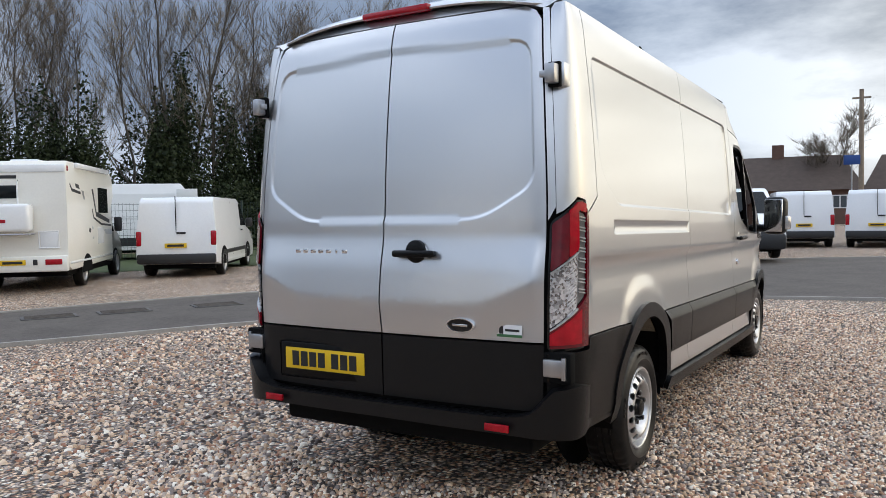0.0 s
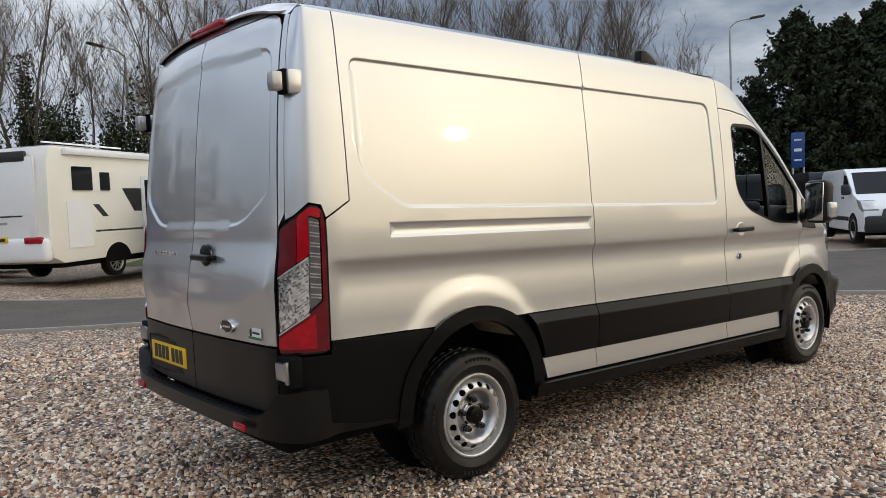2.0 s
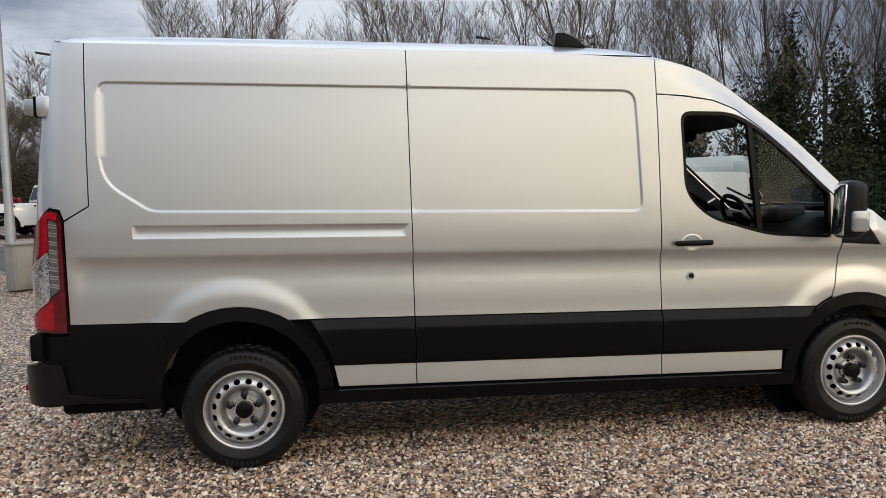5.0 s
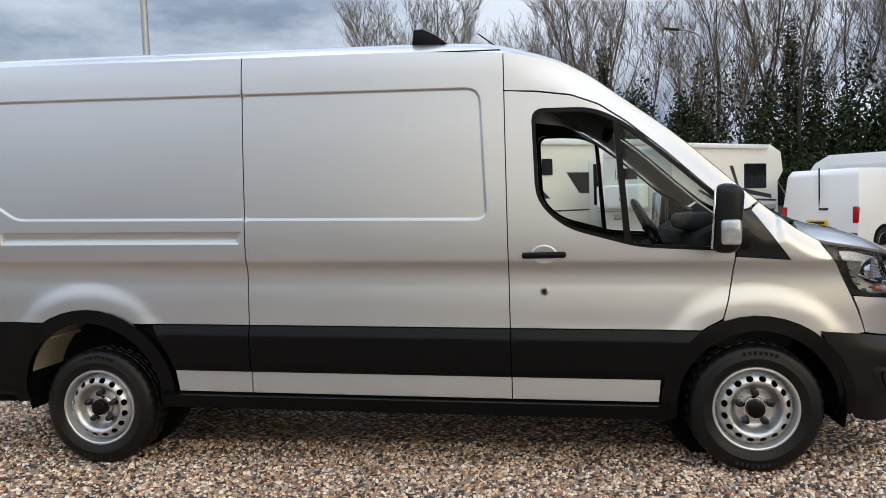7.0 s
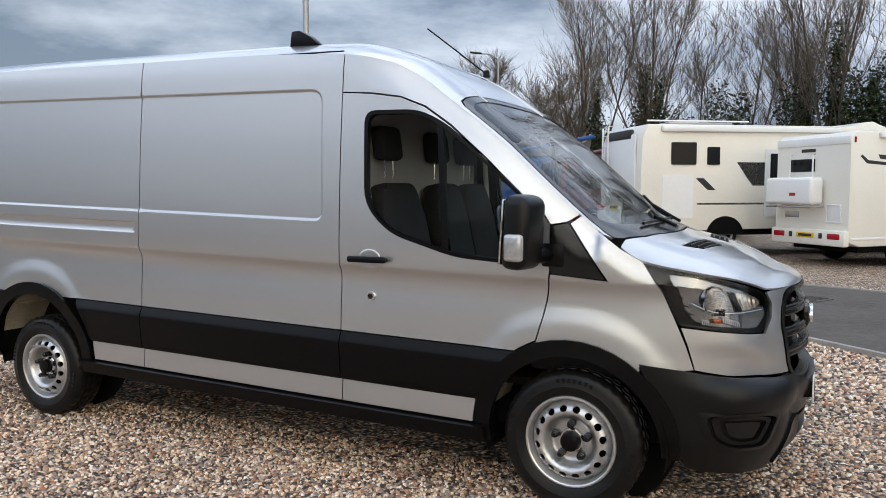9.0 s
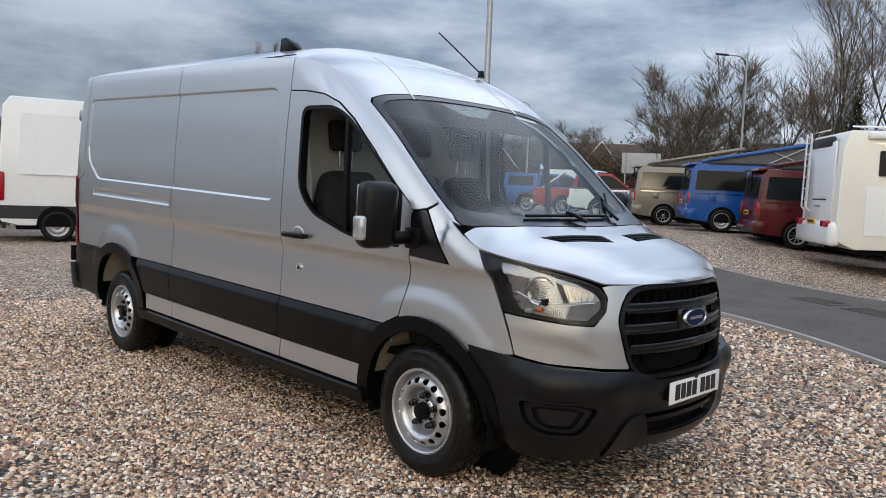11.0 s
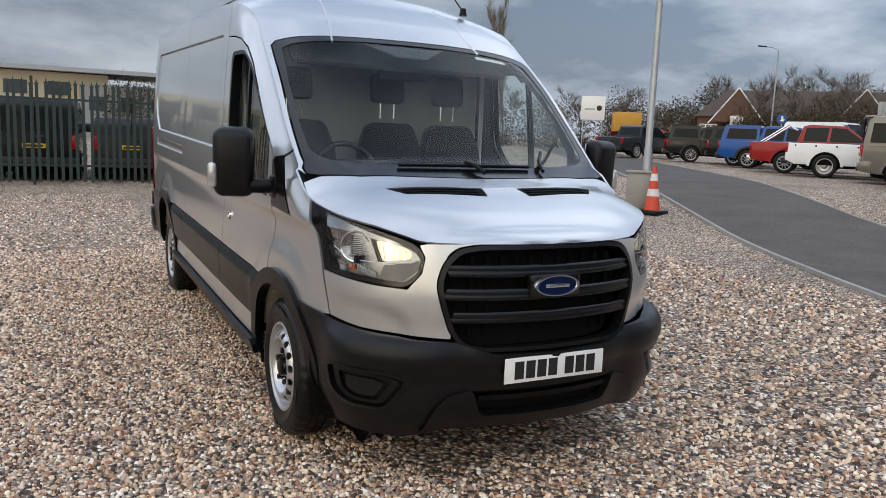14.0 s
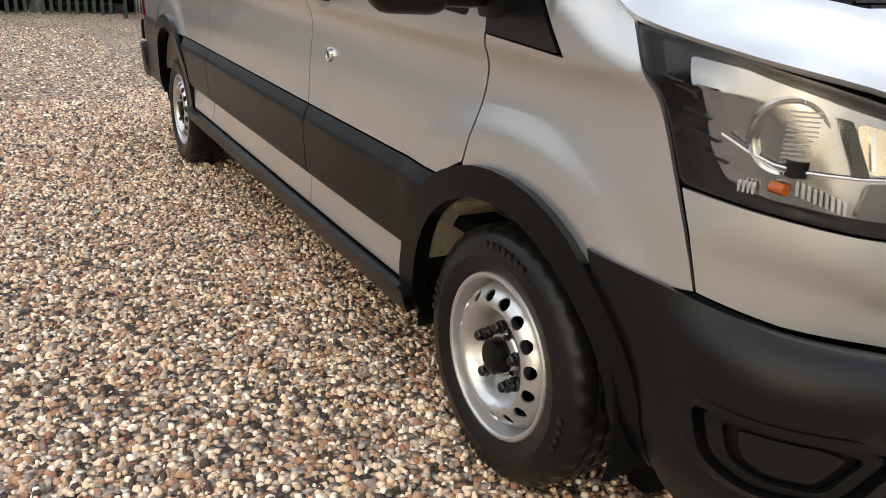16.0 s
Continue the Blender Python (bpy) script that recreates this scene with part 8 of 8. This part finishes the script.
def bare_tree(rnd, h, spread, name="bare_tree", ivy=0.0, twig="twig", stems=1, lean=0.25, sprays=1):
    """A leafless tree: tapered trunk and limbs, and a crown of fine twigs."""
    bm = bmesh.new()
    tw_v, tw_f = [], []

    def twig_at(p, d, l, w=0.0092):
        s = d.cross(Vector((rnd.random() - 0.5, rnd.random() - 0.5, rnd.random() - 0.5))).normalized() * w
        k = len(tw_v)
        tw_v.extend([p - s, p + s, p + d * l])
        tw_f.append((k, k + 1, k + 2))

    def grow(p, d, l, r, level):
        pts = [p]
        n = (5, 4, 3, 2)[level]
        dd = d.copy()
        for i in range(n):
            dd = (dd + Vector((rnd.gauss(0, 0.12), rnd.gauss(0, 0.12), 0.05 if level == 0 else 0.09))).normalized()
            pts.append(pts[-1] + dd * l / n)
        if level < 3:
            tube_bm(pts, r, (6, 4, 3)[level], bm, r * (0.2 if level == 0 else 0.3))
        else:
            twig_at(p, (pts[-1] - p).normalized(), l, 0.014)
        if level >= 3:
            for q in pts[1:] + [pts[0].lerp(pts[1], 0.5)]:
                for _ in range(sprays):
                    v = (dd + Vector((rnd.gauss(0, 0.42), rnd.gauss(0, 0.42), rnd.gauss(0.45, 0.35)))).normalized()
                    twig_at(q, v, rnd.uniform(0.4, 1.1))
            return
        count = (14, 6, 4)[level]
        for i in range(count):
            t = rnd.uniform(0.18 if level == 0 else 0.25, 1.0)
            k = min(int(t * n), n - 1)
            q = pts[k].lerp(pts[k + 1], t * n - k)
            ang = rnd.uniform(0, 2 * math.pi)
            out = Vector((math.cos(ang), math.sin(ang), 0))
            tilt = rnd.uniform(0.35, 0.85) * spread
            nd = (dd * (1 - tilt * 0.5) + out * tilt).normalized()
            grow(q, nd, l * rnd.uniform(0.32, 0.5) * (1.15 - 0.55 * t if level == 0 else 1), max(0.008, r * (0.34 if level == 0 else 0.42) * (1.1 - 0.6 * t)), level + 1)
            if level == 2:
                v = (nd + Vector((rnd.gauss(0, 0.4), rnd.gauss(0, 0.4), rnd.gauss(0.4, 0.35)))).normalized()
                twig_at(q, v, rnd.uniform(0.5, 1.2))
    tree = new(name)
    for s in range(stems):
        a = rnd.uniform(0, 6.28)
        grow(Vector((0.3 * s * math.cos(a), 0.3 * s * math.sin(a), -0.1)), Vector((rnd.gauss(0, lean * 0.4), rnd.gauss(0, lean * 0.4), 1)).normalized(), h * rnd.uniform(0.85, 1.0), 0.045 + 0.0045 * h, 0)
    part("trunk", bm, M["bark"], tree)
    me = bpy.data.meshes.new("crown")
    me.from_pydata([tuple(v) for v in tw_v], [], tw_f)
    me.materials.append(M[twig])
    c = new("crown", me)
    c.parent = tree
    c["kind"] = "stuff"
    if ivy:
        n = int(5200 * ivy)
        z = RNG.beta(1.2, 1.6, n) * h * 0.62 * min(1, ivy)
        ang = RNG.uniform(0, 6.28, n)
        rad = np.abs(RNG.normal(0.0, 0.42, n)) * (1.2 - z / (h * 0.75)) * (1 + 0.45 * np.sin(z * 2.3)) + 0.12
        c3 = np.stack([rad * np.cos(ang), rad * np.sin(ang), z + 0.3], 1)
        me = quads_mesh("ivy", c3, RNG.uniform(0.045, 0.11, n))
        me.materials.append(M["ivy"])
        iv = new("ivy", me)
        iv.parent = tree
        iv["kind"] = "stuff"
        iv["label"] = "dark ivy round the trunk"
    return tree


rnd = random.Random(11)
masters = [bare_tree(rnd, 14.0, 0.75, ivy=1.0), bare_tree(rnd, 13.0, 0.72, ivy=0.35, twig="twig_pale"), bare_tree(rnd, 15.0, 0.66, ivy=1.1, stems=2), bare_tree(rnd, 12.0, 0.8, ivy=0.5),
           bare_tree(rnd, 14.5, 0.7, ivy=0.0, twig="twig_pale", stems=2)]
small = [bare_tree(rnd, 9.0, 0.8, ivy=0.3, sprays=2), bare_tree(rnd, 8.0, 0.85, twig="twig", stems=2, sprays=2)]
for m_ in masters:
    tagged(m_, "tall leafless tree with upright limbs, dark ivy on its trunk" if len(m_.children) > 2 else "tall leafless tree with fine pale upright twigs", "tree", "trees behind the yard")
for m_ in small:
    tagged(m_, "leafless spreading tree with a rounded crown", "tree", "round trees beyond the hedge")
A, Bq = Vector((30, 23.5, 0)), Vector((-10.0, 39.5, 0))
spots = []
for k in range(38):
    t = k / 37
    q = A.lerp(Bq, t) + Vector((rnd.uniform(-0.9, 0.9), rnd.uniform(-1.5, 6.5), 0))
    spots.append((q.x, q.y, rnd.uniform(0.72, 1.0)))
spots += [(31.0, 24.0, 0.72), (28.5, 25.5, 0.75), (26.0, 26.5, 0.8), (33.0, 22.0, 0.66), (24.0, 27.0, 0.85), (29.8, 27.0, 0.8), (32.6, 23.2, 0.78), (34.2, 24.4, 0.85), (35.4, 22.0, 0.72), (33.4, 26.0, 0.9)]
used = set()
for k, (x, y, s) in enumerate(spots):
    i = (k * 7 + k // 5) % 5
    m = pose(x, y, 0.0, 0, 0, rnd.uniform(0, 360))
    if i in used:
        t = copy_thing(masters[i], m)
    else:
        used.add(i)
        t = masters[i]
        t.matrix_basis = m
    t.scale = (s, s, s)
far_spots = [(-14.5, 43, 1.15), (-17.5, 46, 1.2), (-20, 44, 1.1), (-23, 47, 1.2), (-12.5, 47, 1.1), (-26, 50, 0.95), (-33, 55, 0.8), (-40, 60, 0.9), (-55, 60, 0.9), (-62, 55, 0.8), (-48, 62, 0.9), (62, 2.5, 1.0), (-66, 42, 0.8), (-70, 34, 0.7), (-58, 46, 0.75), (-44, 55, 0.8), (-38, 54, 0.75),
             (-58, 66, 1.0), (-54, 70, 1.1), (-50, 69, 1.0), (-46, 72, 1.1), (-36, 70, 1.1), (-31, 72, 1.15), (-26, 68, 1.1), (-21, 70, 1.2),
             (-31.5, 50.5, 0.55), (-28.0, 49.5, 0.62), (-24.5, 47.5, 0.58), (-21.0, 46.0, 0.66), (-36.0, 52.0, 0.5), (-17.5, 44.0, 0.6)]
used = set()
for k, (x, y, s) in enumerate(far_spots):
    i = k % 2
    m = pose(x, y, 0.3, 0, 0, rnd.uniform(0, 360))
    if i in used:
        t = copy_thing(small[i], m)
    else:
        used.add(i)
        t = small[i]
        t.matrix_basis = m
    t.scale = (s * 1.12, s * 1.12, s * 0.84)


def leaf_bank(name, label, category, clumps, per, size, mat, flat=1.0):
    """Clumps of leaves: each a blob (x, y, z, rx, ry, rz)."""
    pts = []
    for x, y, z, rx, ry, rz in clumps:
        n = int(per)
        d = RNG.normal(size=(n, 3))
        d /= np.linalg.norm(d, axis=1)[:, None]
        r = RNG.uniform(0.55, 1.05, n)[:, None]
        pts.append(np.array((x, y, z)) + d * r * np.array((rx, ry, rz)))
    c = np.concatenate(pts)
    c = c[c[:, 2] > 0.02]
    me = quads_mesh(name, c, RNG.uniform(size * 0.6, size * 1.3, len(c)))
    me.materials.append(mat)
    ob = new(name, me)
    return tagged(ob, label, category, kind="stuff")


cl = []
for k in range(70):
    t = rnd.random()
    q = A.lerp(Bq, t)
    hgt = rnd.uniform(1.2, 2.6)
    cl.append((q.x + rnd.uniform(-1, 1), q.y - rnd.uniform(0.5, 3.0), hgt * 0.6, rnd.uniform(1.0, 1.9), rnd.uniform(0.8, 1.3), hgt * 0.75))
for k in range(95):
    t = rnd.random() if k < 48 else 0.05 + 0.6 * rnd.random()
    q = A.lerp(Bq, t)
    hgt = rnd.uniform(3.0, 6.2) if k < 48 else rnd.uniform(4.5, 7.5)
    cl.append((q.x + rnd.uniform(-1, 1), q.y - rnd.uniform(-1.0, 1.0), hgt * 0.55, rnd.uniform(0.7, 1.5) if k < 48 else rnd.uniform(0.45, 0.85), rnd.uniform(0.8, 1.2), hgt * 0.58))
for k in range(9):
    hgt = rnd.uniform(4.0, 7.0)
    cl.append((30.5 + 0.6 * k, 23.6 - 0.35 * k + rnd.uniform(-0.5, 0.5), hgt * 0.55, rnd.uniform(0.7, 1.1), rnd.uniform(0.8, 1.2), hgt * 0.58))
leaf_bank("shrub_bank", "dark evergreen shrubs and ivy along the tree line", "shrubs", cl, 1100, 0.10, M["ivy"])
cl = []
for k in range(60):
    t = k / 59
    x, y = -10 - 44 * t, 40.5 + 16 * t + rnd.uniform(-0.6, 0.6)
    cl.append((x, y, 1.9, 1.3, 1.0, 2.3 + rnd.uniform(-0.4, 0.6)))
leaf_bank("hedge", "tall brown leafless hedge along the far bank", "hedge", cl, 1500, 0.085, M["bramble"])
cl = []
for k in range(34):
    t = k / 33
    cl.append((-52 - 22 * t, 56 - 70 * t + rnd.uniform(-1, 1), 2.0, 2.4, 2.0, 2.9 + rnd.uniform(-0.6, 0.9)))
leaf_bank("far_hedge", "dark bare hedge at the far end of the yard", "hedge", cl, 2300, 0.10, M["bramble"])

cl = []
for k in range(12):
    t = k / 11
    hgt = rnd.uniform(4.4, 6.8)
    cl.append((23.4 + 2.3 * t + rnd.uniform(-0.5, 0.5), 19.2 - 3.0 * t + rnd.uniform(-0.5, 0.5), hgt * 0.5, rnd.uniform(0.7, 1.2), rnd.uniform(0.7, 1.1), hgt * 0.5))
leaf_bank("brown_thicket", "dense brown leafless thicket beside the trees", "shrubs", cl, 1800, 0.06, M["bramble"])
cl = []
for k in range(46):
    t = k / 45
    hgt = rnd.uniform(5.6, 8.2)
    cl.append((-66 + 46 * t, 58 + 16 * t + rnd.uniform(-2, 2), hgt * 0.5, rnd.uniform(1.4, 2.6), 1.6, hgt * 0.5))
leaf_bank("far_wood", "brown leafless wood beyond the terrace roofs", "trees", cl, 1100, 0.11, M["bramble"])
# added out of view on the open side, to darken the van's low reflections
cl = [(-60 + 3.4 * k, -42 + rnd.uniform(-1, 1), 1.4, 2.6, 2.0, 2.6 + rnd.uniform(-0.6, 0.8)) for k in range(36)]
leaf_bank("unseen_hedge", "dark bare hedge added out of view to darken reflections on the van", "hedge", cl, 900, 0.28, M["bramble"])


def conifer(rnd, h, r):
    t = new("conifer")
    bm = tube_bm([(0, 0, 0), (0, 0, h * 0.9)], 0.16, 6, None, 0.03)
    part("trunk", bm, M["bark"], t)
    pts = []
    for k in range(560):
        z = h * (0.04 + 0.96 * rnd.random() ** 0.9)
        rad = r * (1.0 - (z / h) ** 2.8) * rnd.uniform(0.5, 1.25) + 0.12
        a = rnd.uniform(0, 6.28)
        n = 28
        l = rnd.uniform(0.5, 1.3)
        s = RNG.uniform(0, 1, n)[:, None]
        base = np.array((rad * 0.55 * math.cos(a), rad * 0.55 * math.sin(a), z))
        tip = np.array((rad * math.cos(a), rad * math.sin(a), z + rnd.uniform(0.1, 0.7) * l))
        pts.append(base + (tip - base) * s + RNG.normal(size=(n, 3)) * (0.15 - 0.11 * s))
    c = np.concatenate(pts)
    me = quads_mesh("foliage", c, RNG.uniform(0.06, 0.16, len(c)), up=0.4)
    me.materials.append(M["evergreen"])
    f = new("foliage", me)
    f.parent = t
    f["kind"] = "stuff"
    return tagged(t, "tall dark green conifer in a dense row", "tree", "row of conifers")


c1, c2 = conifer(rnd, 9.3, 3.2), conifer(rnd, 8.6, 3.0)
row = [(37.4, 11.4), (36.4, 13.4), (35.4, 15.2), (35.3, 17.4), (38.8, 12.6), (37.4, 14.6), (39.6, 14.2)]
for k, (x, y) in enumerate(row):
    m = pose(x, y, 0, 0, 0, rnd.uniform(0, 360))
    src = (c1, c2)[k % 2]
    t = src if k < 2 else copy_thing(src, m)
    t.matrix_basis = m
    s = rnd.uniform(1.0, 1.12) if y < 15.5 else rnd.uniform(0.80, 0.86)
    t.scale = (s, s, s)

poplar = bare_tree(rnd, 12.0, 0.16, "poplar", twig="twig_pale", stems=1, lean=0.03, sprays=4)
tagged(poplar, "tall narrow leafless poplar", "tree")
poplar.matrix_basis = pose(-53.9, 34.5, -0.6)

# grass verge by the mesh fence
bm = bmesh.new()
pts = [(2.5, 20.0), (9.5, 14.6), (20.0, 10.5), (30, 12), (30, 24), (6, 26)]
bm.faces.new([bm.verts.new((x, y, 0.014)) for x, y in pts])
bmesh.ops.triangulate(bm, faces=bm.faces)
M["grass"] = plain("rough_grass", (0.05, 0.07, 0.02), 0.9, vary=0.35, scale=1.5, bump=0.5, bump_scale=60)
tagged(part("verge", bm, M["grass"]), "rough green grass verge behind the vans", "grass", kind="structure")

# ---- houses and the far building ----
M["brick"] = plain("red_brick", (0.13, 0.072, 0.052), 0.85, vary=0.25, scale=3)
M["tile"] = plain("brown_roof_tile", (0.075, 0.052, 0.040), 0.85, vary=0.25, scale=2.5)
M["render"] = plain("cream_render", (0.62, 0.55, 0.40), 0.8, vary=0.06)
M["pane"] = plain("house_window", (0.08, 0.09, 0.10), 0.08)


def house(at, turn, L, D, eave, ridge, wins, label, chimney=True, gables=()):
    hs = thing("house", label, "house", at, turn, "houses beyond the yard")
    part("wall", box_bm(L, D, eave, (0, 0, eave / 2)), M["brick"], hs, smooth=False)
    bm = prism_bm([(-D / 2 - 0.4, eave - 0.1), (0, ridge), (D / 2 + 0.4, eave - 0.1)], L + 0.6, "YZ", -L / 2 - 0.3)
    for v in bm.verts:
        if v.co.z > eave + 0.5:
            v.co.x *= 0.82
    rf = part("roof", bm, M["tile"], hs, smooth=False)
    if chimney:
        part("chimney", box_bm(0.9, 0.6, 1.3, (L * 0.12, 0, ridge + 0.3)), M["brick"], rf, smooth=False)
    for x, z in wins:
        w = part("window", box_bm(1.5, 0.08, 1.0, (x, -D / 2 - 0.01, z)), M["white"], hs, smooth=False)
        for k in (-0.48, 0, 0.48):
            part("pane", box_bm(0.40, 0.06, 0.84, (x + k, -D / 2 - 0.04, z)), M["pane"], w, smooth=False)
    for gx in gables:
        bm = prism_bm([(gx - 2.2, eave - 0.6), (gx, ridge - 0.2), (gx + 2.2, eave - 0.6)], 0.35, "XZ", -D / 2 - 1.2)
        part("gable", bm, M["brick"], hs, smooth=False)
        for s in (-1, 1):
            part("bargeboard", tube_bm([(gx + s * 2.4, -D / 2 - 1.25, eave - 0.75), (gx, -D / 2 - 1.25, ridge - 0.1)], 0.06, 4), M["white"], hs, smooth=False)
        part("window", box_bm(1.1, 0.1, 1.1, (gx, -D / 2 - 1.24, eave - 0.6)), M["white"], hs, smooth=False)
    return hs


house((62, 9.0, 0), -82, 15, 8, 2.7, 5.4, [(-5.5, 1.7), (-2, 1.7), (2.5, 1.7), (5.8, 1.7)], "brick bungalow with a dark tiled roof")
house((66, -6.0, 0), -86, 14, 8, 2.7, 5.4, [(-5, 1.7), (0, 1.7), (4.5, 1.7)], "brick bungalow with a dark tiled roof and chimney")
house((-40.7, 63.1, 0.4), 38, 26, 8, 3.7, 6.2, [(-12, 2.4), (-6, 2.6), (-4, 2.6), (5, 2.6), (9, 2.6)], "brick terrace with pale bargeboards and brown tiled roof", False, (-9.5, 0.5))
house((-18.5, 66.0, 0.4), 28, 16, 8, 3.7, 6.0, [(-4, 2.4), (3, 2.4)], "brick house with pale bargeboards and brown tiled roof", False, (-4,))
bd = thing("office_building", "pale cream office building with flat overhanging roof", "building", (-72, -2.0, 0), 4)
part("wall", box_bm(9, 26, 5.2, (0, -8.0, 2.6)), M["render"], bd, smooth=False)
part("wing_wall", box_bm(9, 7.5, 4.4, (0.5, 6.5, 2.2)), M["panel"], bd, smooth=False)
part("flat_roof", box_bm(11, 18, 0.35, (0.5, 4.0, 5.45)), M["sign_grey"], bd, smooth=False)
for k in range(7):
    part("window", box_bm(0.1, 1.7, 1.1, (4.55, -18.0 + 3.2 * k, 3.9)), M["pane"], bd, smooth=False)
    if k % 2:
        part("window", box_bm(0.1, 1.2, 1.0, (4.55, -18.0 + 3.2 * k, 1.8)), M["pane"], bd, smooth=False)
for y in (4, 6.5, 9):
    part("window", box_bm(0.1, 1.2, 1.2, (5.05, y, 2.8)), M["pane"], bd, smooth=False)
for y in (10.5, 12.5):
    part("canopy_post", box_bm(0.25, 0.25, 5.3, (4, y, 2.65)), M["sign_grey"], bd, smooth=False)

# ---- loose stones ----


def pebbles(name, label, n, area, seed, smin, smax):
    """Half-sunk rounded stones as one sheet; area gives (x0, x1, y0, y1)."""
    g = np.random.default_rng(seed)
    x = g.uniform(area[0], area[1], n)
    y = g.uniform(area[2], area[3], n)
    s = smin + (smax - smin) * g.beta(1.3, 3.0, n)
    a0 = g.uniform(0, 6.28, n)
    el = g.uniform(0.55, 0.95, n)
    hh = g.uniform(0.55, 0.95, n)
    rings = [(1.0, -0.30), (0.74, 0.68)]
    K = 5
    verts = np.zeros((n, 2 * K + 1, 3))
    for r, (rad, z) in enumerate(rings):
        for k in range(K):
            j = 1 + g.uniform(-0.36, 0.36, n)
            ang = 2 * math.pi * (k + 0.5 * r) / K
            lx, ly = rad * math.cos(ang) * j, rad * math.sin(ang) * el * j
            verts[:, r * K + k, 0] = x + s * (lx * np.cos(a0) - ly * np.sin(a0))
            verts[:, r * K + k, 1] = y + s * (lx * np.sin(a0) + ly * np.cos(a0))
            verts[:, r * K + k, 2] = s * hh * (z + g.uniform(-0.22, 0.22, n)) + 0.003
    verts[:, 2 * K] = np.stack([x, y, s * hh * 1.02 + 0.003], 1)
    faces = []
    for r in range(1):
        for k in range(K):
            k2 = (k + 1) % K
            a, b, c, d = r * K + k, r * K + k2, (r + 1) * K + k2, (r + 1) * K + k
            faces += [(a, b, d), (b, c, d)]
    for k in range(K):
        faces.append((K + k, K + (k + 1) % K, 2 * K))
    f = (np.array(faces)[None] + (np.arange(n) * (2 * K + 1))[:, None, None]).reshape(-1, 3)
    me = bpy.data.meshes.new(name)
    me.vertices.add(n * (2 * K + 1))
    me.vertices.foreach_set("co", verts.reshape(-1))
    me.loops.add(f.size)
    me.loops.foreach_set("vertex_index", f.reshape(-1).astype(np.int32))
    me.polygons.add(len(f))
    me.polygons.foreach_set("loop_start", np.arange(0, f.size, 3, dtype=np.int32))
    me.update()
    me.materials.append(M["pebble"])
    return tagged(new(name, me), label, "gravel", kind="stuff")


LOOSE = "loose rounded brown, grey and white pebbles"
pebbles("gravel_stones", LOOSE + " beside the van", 23000, (-1.6, 3.4, -2.3, -0.45), 3, 0.006, 0.0195)
pebbles("gravel_stones", LOOSE + " beside the rear wheel", 10000, (-4.4, -1.6, -2.8, -0.45), 5, 0.007, 0.021)
pebbles("gravel_stones", LOOSE + " in front of the van", 14000, (2.6, 5.6, -2.2, 1.5), 4, 0.007, 0.021)
pebbles("gravel_stones", LOOSE + " behind the van", 10500, (-5.0, -2.6, -0.9, 1.6), 6, 0.009, 0.025)
pebbles("gravel_stones", LOOSE + " across the yard", 14000, (-5.0, 6.0, -4.6, -2.2), 8, 0.010, 0.027)
pebbles("gravel_stones", LOOSE + " scattered over the yard", 6500, (-12.0, -1.6, -5.0, -0.5), 9, 0.010, 0.027)
pebbles("gravel_stones", LOOSE + " beside the road", 9000, (2.8, 7.0, 1.5, 4.2), 10, 0.011, 0.028)
pebbles("gravel_stones", LOOSE + " between the van and the road", 9500, (-3.6, 2.8, 0.9, 5.6), 11, 0.012, 0.030)
